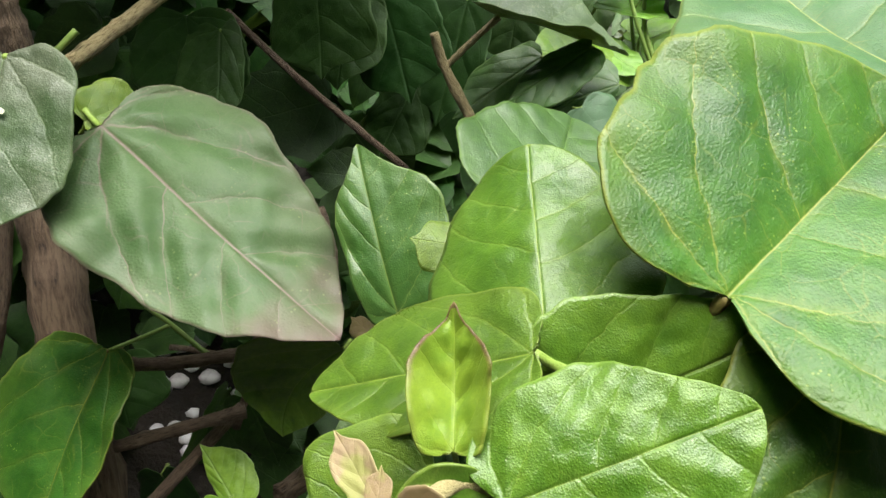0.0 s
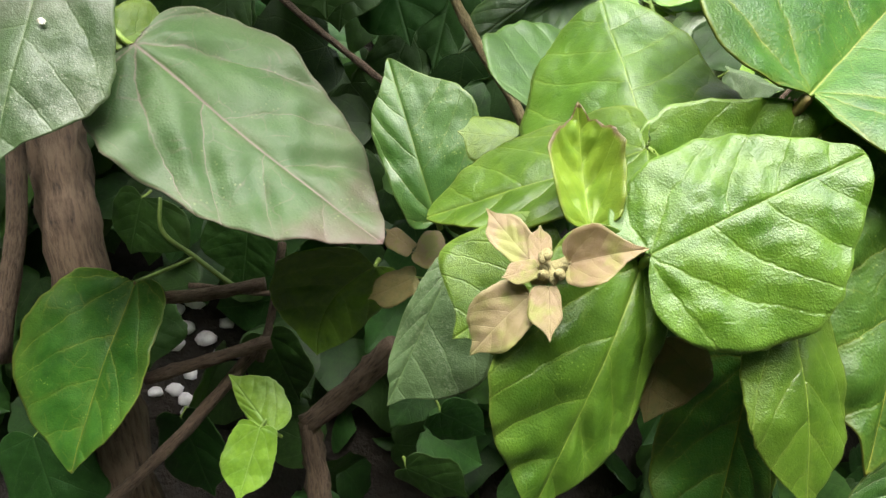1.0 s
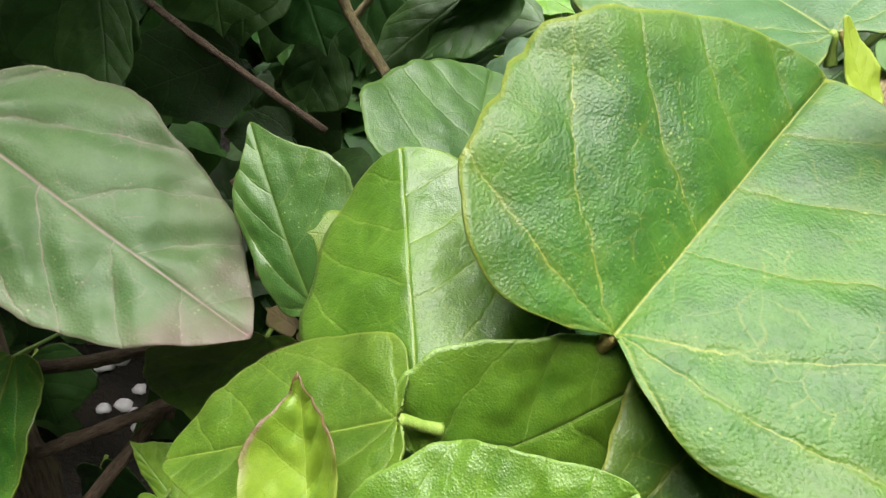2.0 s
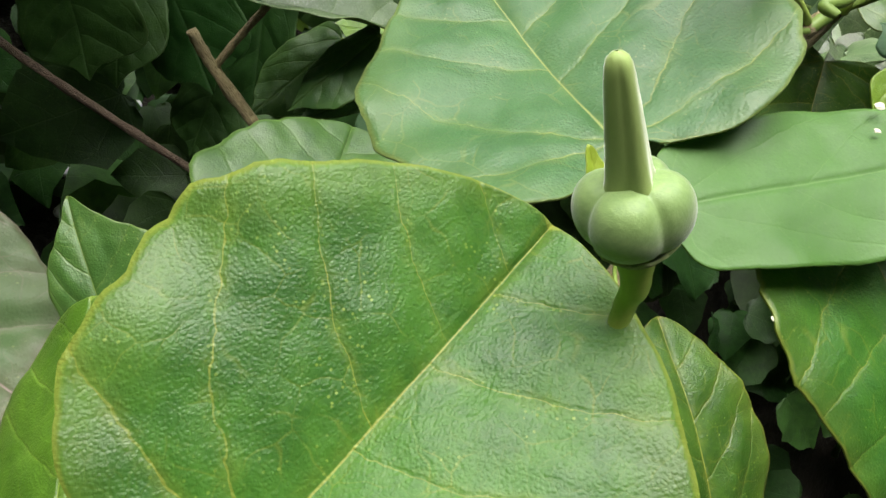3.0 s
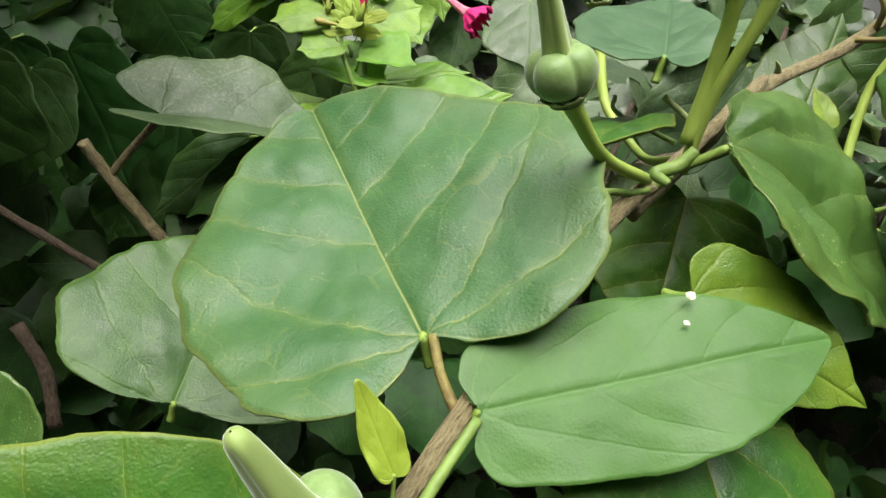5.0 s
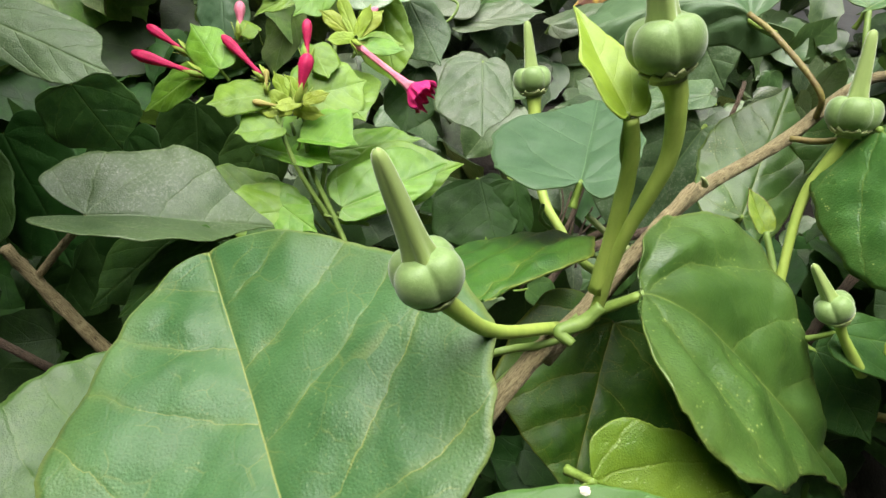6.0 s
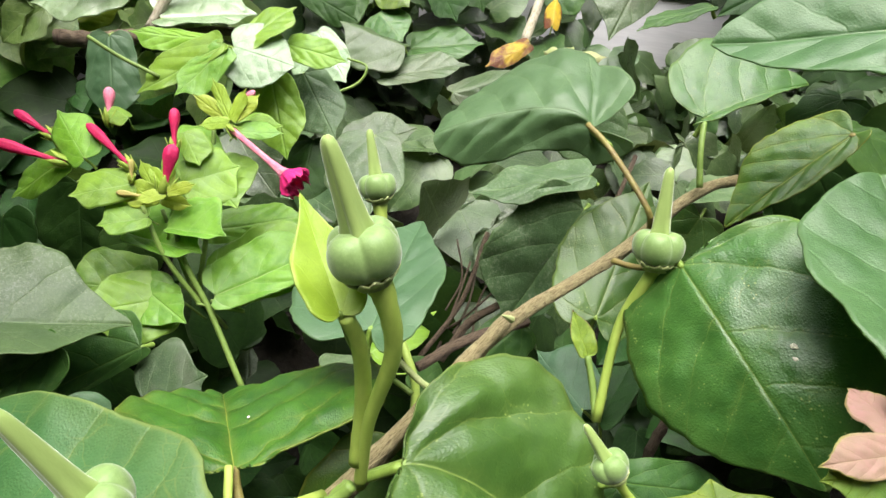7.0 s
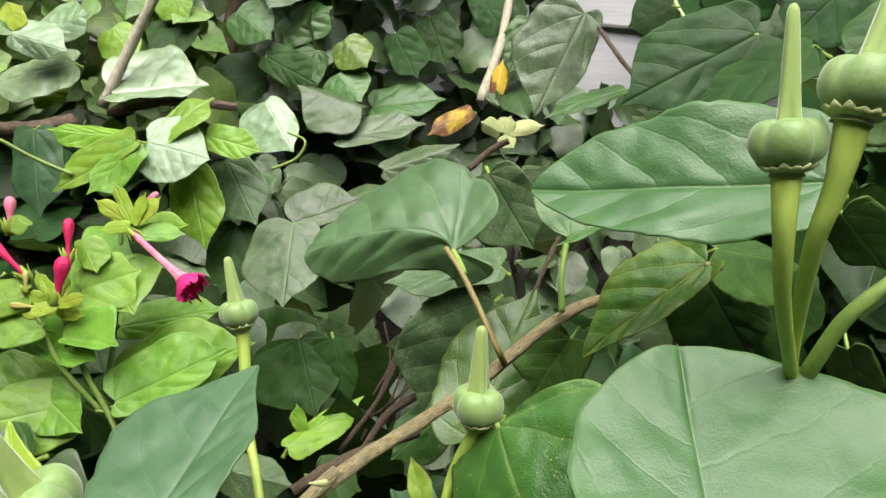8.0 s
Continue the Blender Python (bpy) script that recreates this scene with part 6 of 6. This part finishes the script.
leaf(flowerplant, "marvel", (0.1027, 0.3507, 0.6427), (0.1171, 0.3509, 0.6480), (-0.201, -0.792, 0.577), 1.575, 0.528, 3, 3, cord=.02, ym=0.55)
leaf(flowerplant, "marvel", (0.0833, 0.3690, 0.6750), (0.0744, 0.3725, 0.6793), (0.103, -0.671, 0.735), 0.630, 0.346, -19, -19, cord=.02, ym=0.50)
leaf(flowerplant, "marvel", (0.0572, 0.3631, 0.6548), (0.0306, 0.3740, 0.6335), (-0.546, -0.791, 0.277), 0.185, 0.321, -14, -14, cord=.04, ym=0.51)
leaf(flowerplant, "marvel", (0.0875, 0.3475, 0.6490), (0.0621, 0.3467, 0.6425), (-0.151, -0.724, 0.673), 0.305, 0.451, -7, -7, cord=.06, ym=0.55)
leaf(flowerplant, "marvel", (0.0948, 0.3410, 0.6356), (0.0744, 0.3396, 0.6315), (-0.103, -0.683, 0.723), 0.314, 0.510, 6, 6, cord=.08, ym=0.55)
leaf(flowerplant, "marvel", (0.1029, 0.3404, 0.6309), (0.1285, 0.3293, 0.6315), (-0.240, -0.509, 0.826), 0.623, 0.149, 23, 23, cord=.02, ym=0.55)
leaf(flowerplant, "marvel", (0.1081, 0.3528, 0.6491), (0.1333, 0.3564, 0.6576), (-0.055, -0.848, 0.528), 0.475, 0.577, 6, 6, cord=.04, ym=0.55)
leaf(flowerplant, "marvel", (0.0668, 0.3571, 0.6575), (0.0522, 0.3758, 0.6755), (-0.353, -0.776, 0.523), 0.318, 0.364, -12, -12, cord=.04, ym=0.49)
leaf(flowerplant, "marvel", (0.1233, 0.3375, 0.6001), (0.1736, 0.3425, 0.6229), (-0.222, -0.728, 0.648), 0.345, 0.201, 6, 6, cord=.06, ym=0.51)
leaf(flowerplant, "marvel", (0.0853, 0.3492, 0.6040), (0.1117, 0.3266, 0.5907), (-0.238, -0.685, 0.689), 0.284, 0.353, 3, 3, cord=.06, ym=0.41)
leaf(flowerplant, "marvel", (0.1300, 0.3654, 0.6719), (0.1522, 0.3652, 0.6728), (-0.038, -0.742, 0.669), 0.309, 0.159, -0, -0, cord=.02, ym=0.47)
leaf(flowerplant, "marvel", (0.1078, 0.3613, 0.6708), (0.1155, 0.3524, 0.6572), (-0.051, -0.849, 0.526), 0.509, 0.280, -4, -4, cord=.02, ym=0.50)
leaf(flowerplant, "marvel", (0.0930, 0.3440, 0.5948), (0.0486, 0.3321, 0.5562), (-0.279, -0.779, 0.561), 0.262, 0.146, 13, 13, cord=.04, ym=0.37)
leaf(flowerplant, "lime", (0.1272, 0.3684, 0.6763), (0.1102, 0.3736, 0.6874), (-0.146, -0.963, 0.227), 0.167, 0.204, -1, -1, cord=0, ym=0.53)
leaf(flowerplant, "lime", (0.1275, 0.3676, 0.6773), (0.1190, 0.3749, 0.6955), (-0.226, -0.936, 0.271), 0.134, 0.181, -0, -0, cord=0, ym=0.54)
leaf(flowerplant, "lime", (0.1285, 0.3676, 0.6782), (0.1410, 0.3691, 0.6902), (-0.266, -0.882, 0.389), 0.215, 0.247, -1, -1, cord=0, ym=0.49)
leaf(flowerplant, "lime", (0.1283, 0.3663, 0.6774), (0.1347, 0.3681, 0.6924), (-0.259, -0.941, 0.219), 0.176, 0.193, -10, -10, cord=0, ym=0.52)
leaf(flowerplant, "lime", (0.1272, 0.3663, 0.6763), (0.1138, 0.3667, 0.6738), (-0.084, -0.948, 0.308), 0.218, 0.240, -0, -0, cord=0, ym=0.51)
leaf(flowerplant, "lime", (0.0987, 0.3458, 0.6447), (0.0860, 0.3481, 0.6493), (-0.080, -0.964, 0.254), 0.272, 0.272, -0, -0, cord=0, ym=0.50)
leaf(flowerplant, "lime", (0.0987, 0.3455, 0.6435), (0.0841, 0.3452, 0.6412), (-0.053, -0.884, 0.464), 0.251, 0.179, -4, -4, cord=0, ym=0.53)
leaf(flowerplant, "lime", (0.0999, 0.3456, 0.6448), (0.1048, 0.3487, 0.6596), (-0.226, -0.936, 0.271), 0.250, 0.190, 0, 0, cord=0, ym=0.52)
leaf(flowerplant, "lime", (0.0975, 0.3465, 0.6458), (0.0905, 0.3520, 0.6591), (-0.226, -0.936, 0.271), 0.180, 0.215, -0, -0, cord=0, ym=0.52)
leaf(flowerplant, "lime", (0.1003, 0.3440, 0.6432), (0.1136, 0.3373, 0.6424), (-0.402, -0.845, 0.353), 0.216, 0.225, 1, 1, cord=0, ym=0.48)
leaf(flowerplant, "lime", (0.1025, 0.3376, 0.6479), (0.0913, 0.3360, 0.6441), (-0.045, -0.877, 0.478), 0.248, 0.249, -0, -0, cord=0, ym=0.50)
leaf(flowerplant, "lime", (0.1037, 0.3373, 0.6480), (0.1154, 0.3356, 0.6526), (-0.249, -0.917, 0.310), 0.229, 0.229, -0, -0, cord=0, ym=0.50)
leaf(flowerplant, "lime", (0.1029, 0.3389, 0.6489), (0.0953, 0.3432, 0.6587), (-0.204, -0.945, 0.255), 0.209, 0.228, 10, 10, cord=0, ym=0.52)
fruit(vine, (0.0837, 0.0882, 0.5929), (0.0735, 0.0824, 0.6140), 0.0136, [(0.0859, 0.0896, 0.5868), (0.0863, 0.0913, 0.5830), (0.0869, 0.0942, 0.5712)])
fruit(vine, (0.1242, 0.1418, 0.6408), (0.1120, 0.1359, 0.6656), 0.0130, [(0.1273, 0.1432, 0.6381), (0.1392, 0.1519, 0.6286), (0.1598, 0.1680, 0.6212)])
fruit(vine, (0.1649, 0.1524, 0.6791), (0.1556, 0.1501, 0.7033), 0.0140, [(0.1677, 0.1521, 0.6740), (0.1702, 0.1551, 0.6622), (0.1677, 0.1615, 0.6436), (0.1677, 0.1668, 0.6240)])
fruit(vine, (0.2517, 0.1964, 0.6666), (0.2510, 0.1978, 0.6940), 0.0142, [(0.2514, 0.1974, 0.6628), (0.2469, 0.2008, 0.6455), (0.2415, 0.1946, 0.6182)])
fruit(vine, (0.1852, 0.2707, 0.6643), (0.1804, 0.2748, 0.6891), 0.0138, [(0.1861, 0.2682, 0.6562), (0.1881, 0.2563, 0.6315), (0.1917, 0.2417, 0.6210), (0.1930, 0.2250, 0.6160), (0.1850, 0.1905, 0.6235)])
fruit(vine, (0.2263, 0.1584, 0.6275), (0.2175, 0.1617, 0.6400), 0.0092, [(0.2297, 0.1591, 0.6226), (0.2386, 0.1587, 0.6122)])
fruit(vine, (0.2832, 0.1421, 0.7448), (0.2811, 0.1459, 0.7708), 0.0120, [(0.2842, 0.1407, 0.7335), (0.2910, 0.1447, 0.7197), (0.3071, 0.1554, 0.6998), (0.3160, 0.1625, 0.6893)], beak=.85)
fruit(vine, (0.2896, 0.1379, 0.7542), (0.2944, 0.1401, 0.7768), 0.0130, [(0.2895, 0.1379, 0.7429), (0.2912, 0.1413, 0.7304), (0.3058, 0.1551, 0.7053), (0.3160, 0.1625, 0.6893)], beak=.85)
bud(flowerplant, (0.1275, 0.3657, 0.6737), (0.1573, 0.3422, 0.6539), PETAL, 0.0023, flare=True)
bud(flowerplant, (0.1293, 0.3745, 0.6820), (0.1381, 0.3750, 0.6905), PETAL_TUBE, 0.0018)
bud(flowerplant, (0.1052, 0.3494, 0.6658), (0.1050, 0.3548, 0.6815), PETAL, 0.0024)
bud(flowerplant, (0.1018, 0.3403, 0.6491), (0.1056, 0.3432, 0.6671), PETAL, 0.0034)
bud(flowerplant, (0.0854, 0.3538, 0.6563), (0.0683, 0.3633, 0.6709), PETAL, 0.0024)
bud(flowerplant, (0.0553, 0.3634, 0.6542), (0.0290, 0.3693, 0.6602), PETAL, 0.0028)
bud(flowerplant, (0.0483, 0.3791, 0.6628), (0.0322, 0.3865, 0.6717), PETAL, 0.0024)
bud(flowerplant, (0.0748, 0.3710, 0.6731), (0.0744, 0.3757, 0.6865), PETAL_TUBE, 0.0026)
bud(flowerplant, (0.0877, 0.3470, 0.6511), (0.0876, 0.3497, 0.6590), PETAL_FADED, 0.0014)
bud(flowerplant, (0.0938, 0.3437, 0.6443), (0.0825, 0.3446, 0.6454), PETAL_FADED, 0.0015)

# pale flecks of dried sap and droppings stuck on leaves
for k, (place, out, size) in enumerate((((0.1527, 0.1314, 0.6071), (-0.29, -0.69, 0.66), 0.0008), ((0.1510, 0.1282, 0.6029), (-0.23, -0.68, 0.69), 0.0005),
                                        ((0.2663, 0.1675, 0.6660), (-0.68, -0.43, 0.60), 0.0009), ((0.2659, 0.1582, 0.6603), (-0.68, -0.58, 0.46), 0.0007),
                                        ((0.2653, 0.1564, 0.6579), (-0.68, -0.39, 0.62), 0.0005), ((0.1515, 0.1944, 0.6286), (-0.24, 0.01, 0.97), 0.0006),
                                        ((0.1431, 0.1937, 0.6259), (-0.35, -0.02, 0.94), 0.0004), ((0.1271, 0.1108, 0.5711), (0.29, -0.70, 0.65), 0.0006),
                                        ((-0.1396, 0.2043, 0.5406), (0.03, -0.91, 0.41), 0.0011))):
    fm = Matrix.Translation(Vector(place)) @ Vector(out).to_track_quat("Z", "Y").to_matrix().to_4x4()
    bm = bmesh.new()
    bmesh.ops.create_icosphere(bm, subdivisions=2, radius=size)
    for v in bm.verts:
        v.co *= 1 + 0.5 * noise.noise(v.co * 1.1 / size + Vector((k * 3, 0, 0)))
        v.co.x *= 1.3
        v.co.z *= 0.4
    fleck_me = bpy.data.meshes.new("fleck")
    bm.to_mesh(fleck_me)
    bm.free()
    fleck_me.materials.append(CRUST)
    part("fleck", fleck_me, vine if place[0] > 0 else hedge, fm, "pale dried fleck on a leaf")

# the growing tip: a cluster of tiny downy buds
rng = np.random.default_rng(4)
tv, tf = lathe([(0.0003, -0.0012), (0.0008, -0.0004), (0.0009, 0.0003), (0.0005, 0.0012), (0.0001, 0.0018)], 8)
tip_me = mesh_from("tip_bud", tv, tf, FUZZ)
for k in range(9):
    part("tip_bud", tip_me, shoot, Matrix.Translation(np.array((-0.0081, 0.0590, 0.5223)) + rng.normal(0, 0.0011, 3)) @ pose(0, 0, 0, *rng.uniform(-70, 70, 3)))


# ---- the uncountable foliage behind ----
def simple_leaf(verts, faces, uvs, flat, rims, base, axis, normal, size, w, rng):
    """A small curved heart-shaped leaf, joined to a mass of foliage."""
    y = axis / np.linalg.norm(axis)
    n = normal - normal.dot(y) * y
    n = n / np.linalg.norm(n)
    x = np.cross(y, n)
    fold, droop, lean = rng.uniform(0.05, 0.45), rng.uniform(0.02, 0.16), rng.uniform(-0.12, 0.12)
    pa, pb, amp = rng.uniform(0, 6.28), rng.uniform(0, 6.28), rng.uniform(0.01, 0.05)
    o = len(verts)
    for yy, ww in LEAF_ROWS:
        for e in (-1, -0.7, -0.35, 0, 0.35, 0.7, 1):
            uneven = 1 + 0.06 * math.sin(13 * yy + pa + e) + 0.04 * math.sin(29 * yy + pb)
            xx = e * ww * w * uneven + lean * yy * yy
            back = yy if abs(e) > 0.3 or yy > 0 else 0.02
            z = fold * abs(e * ww * w) - 0.5 * droop * (2 * yy - 0.6) ** 2 - 0.12 * e * e * ww * w + amp * e * e * math.sin(11 * yy + pb + e) + 0.012 * math.sin(24 * yy + pa) * abs(e)
            verts.append(tuple(base + size * (x * xx + y * back + n * z)))
            uvs.append((e * ww * w, back))
            flat.append((e * ww * 0.5, back))
            rims.append(abs(e))
    for j in range(len(LEAF_ROWS) - 1):
        for i in range(6):
            k = o + j * 7 + i
            faces.append((k, k + 1, k + 8, k + 7))


LEAF_ROWS = [tuple(q[:2]) for q in smooth_line([(0.0, 0.02, 0), (-0.06, 0.50, 0), (0.10, 0.90, 0), (0.35, 1.0, 0), (0.6, 0.80, 0), (0.82, 0.42, 0), (0.94, 0.14, 0), (1.0, 0.01, 0)], 2)]


def foliage(name, label, count, where, seed, material, sizes=(0.035, 0.075), spread=0.38):
    """A mass of leaves; where(rng) gives a place and the way the blades face."""
    rng = np.random.default_rng(seed)
    verts, faces, uvs, flat, rims = [], [], [], [], []
    for _ in range(count):
        p, face = where(rng)
        if p is None:
            continue
        n = face + rng.normal(0, spread, 3)
        n = n / np.linalg.norm(n)
        a = np.cross(n, rng.normal(0, 1, 3)) + np.array((0, -0.25, -0.7))
        simple_leaf(verts, faces, uvs, flat, rims, p, a, n, rng.uniform(*sizes), rng.uniform(0.34, 0.5), rng)
    ob = new(name, mesh_from(name, verts, faces, material, uvs, rim=rims, veins=flat))
    return tagged(ob, label, "foliage", kind="stuff")


def bank(rng):
    x, y = rng.uniform(-0.55, 1.15), rng.uniform(0.42, 0.93)
    if x < 0.10 and y < 0.78:
        return None, None
    top = 0.545 + 0.36 * (y - 0.36) + 0.02 * math.sin(9 * x) + 0.015 * math.sin(23 * x + 11 * y)
    return np.array((x, y, top - abs(rng.normal(0, 0.05)))), np.array((0.0, -0.55, 0.85))


def low_bank(rng):
    x, y = rng.uniform(-0.6, 0.12), rng.uniform(0.44, 0.80)
    if math.hypot(x + 0.15, y - 0.48) < 0.085:
        return None, None
    return np.array((x, y, ground_height(x, y) + rng.uniform(0.0, 0.06))), np.array((0.0, -0.5, 0.8))


def dark_depth(rng):
    x, y, z = rng.uniform(-0.55, 0.75), rng.uniform(0.37, 0.50), rng.uniform(0.05, 0.58)
    f = (y + 0.025) / 0.49
    if math.hypot(x + 0.035 + 0.115 * f, z - 0.55 + 0.375 * f) < 0.085:
        return None, None
    return np.array((x, y, z)), np.array((0.0, -0.75, 0.5))


def tall_back(rng):
    x, y = rng.uniform(-0.45, 0.14), rng.uniform(0.68, 0.93)
    return np.array((x, y, rng.uniform(0.68, 1.0))), np.array((0.1, -0.7, 0.6))


def tall_middle(rng):
    x, y = rng.uniform(0.17, 0.31), rng.uniform(0.70, 0.93)
    return np.array((x, y, rng.uniform(0.66, 1.0))), np.array((0.0, -0.6, 0.7))


def tall_right(rng):
    y = rng.uniform(0.78, 0.93)
    x = rng.uniform(0.72, 1.25) if rng.random() < 0.66 else rng.uniform(0.385, 0.585) - 0.55 * (0.93 - y)
    if rng.random() < 0.25:
        return np.array((rng.uniform(0.48, 0.76), y, rng.uniform(0.60, 0.745))), np.array((-0.1, -0.7, 0.6))
    return np.array((x, y, rng.uniform(0.66, 1.05))), np.array((-0.1, -0.7, 0.6))


foliage("ground_cover", "grey-green leafy vines covering the bank behind", 720, bank, 11, HEDGE_LEAF, (0.038, 0.085), 0.50)
foliage("bank_foliage", "leaves low on the bank, coloured dark for shade", 560, low_bank, 17, SHADE_LEAF, (0.04, 0.09))
def right_depth(rng):
    y = rng.uniform(0.31, 0.42)
    return np.array((rng.uniform(0.43, 0.78) + 0.4 * (y - 0.31), y, rng.uniform(0.50, 0.77))), np.array((-0.1, -0.6, 0.7))


# dark leaves put where the gap is only in shade
foliage("inner_foliage", "leaves darkened to fill the shaded gap beside the branch", 200, right_depth, 18, SHADE_LEAF, (0.035, 0.07))
foliage("hedge_depth", "leaves deep inside the hedge, coloured dark for shade", 650, dark_depth, 12, SHADE_LEAF)
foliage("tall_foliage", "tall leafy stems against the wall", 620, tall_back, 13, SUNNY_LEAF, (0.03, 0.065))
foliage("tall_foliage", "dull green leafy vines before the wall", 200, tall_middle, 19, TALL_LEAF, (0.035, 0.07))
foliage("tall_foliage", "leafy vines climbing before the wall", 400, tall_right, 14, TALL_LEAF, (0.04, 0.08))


# unseen leaves added over the hedge, only to block light from above
def overhang(rng):
    y = rng.uniform(0.18, 0.60)
    return np.array((rng.uniform(-0.75, -0.02 if y < 0.30 else -0.16), y, rng.uniform(0.73, 1.0))), np.array((0.1, -0.3, 0.9))


foliage("hedge_crown", "unseen leaves added above the hedge to shade it", 760, overhang, 15, SHADE_LEAF)


# a few more out of view, to darken what lies below
def inner_shading(rng):
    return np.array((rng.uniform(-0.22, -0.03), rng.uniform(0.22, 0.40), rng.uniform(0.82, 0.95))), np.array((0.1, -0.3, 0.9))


foliage("hedge_crown", "unseen leaves added overhead to darken the hedge inside", 32, inner_shading, 21, SHADE_LEAF, (0.05, 0.09))

# the vine's copper-pink side shoot: its axis and the leaves that stand up round the bud
stem(vine, [(0.2511, 0.1172, 0.6638), (0.2530, 0.1200, 0.6480), (0.2590, 0.1350, 0.6130), (0.2680, 0.1800, 0.5860), (0.2734, 0.2108, 0.5819)], [0.0009, 0.0010, 0.0012, 0.0014, 0.0016], PETIOLE_RED, "stem", 0.03, seed=71)
leaf(vine, "pink", (0.2496, 0.1178, 0.6644), (0.2538, 0.1204, 0.6698), (-0.26, -0.90, 0.20), 0.22, 0.22, 12, 12, cord=.02, ym=0.40, to=(0.2511, 0.1172, 0.6638))
leaf(vine, "bronze", (0.2560, 0.1146, 0.6690), (0.2600, 0.1211, 0.6845), (-0.30, -0.85, 0.40), 0.30, 0.42, 28, 22, cord=.03, ym=0.40, curl=.2, quilt=.02, to=(0.2511, 0.1172, 0.6638))
leaf(vine, "bronze", (0.2544, 0.1187, 0.6642), (0.2570, 0.1255, 0.6720), (-0.40, -0.85, 0.25), 0.42, 0.36, 10, 16, cord=.05, ym=0.42, curl=.2, to=(0.2511, 0.1172, 0.6638))
leaf(vine, "pink", (0.2512, 0.1150, 0.6650), (0.2590, 0.1090, 0.6730), (-0.45, -0.40, 0.80), 0.32, 0.32, 8, 8, cord=.05, ym=0.42, curl=.25, quilt=.02, to=(0.2511, 0.1172, 0.6638))
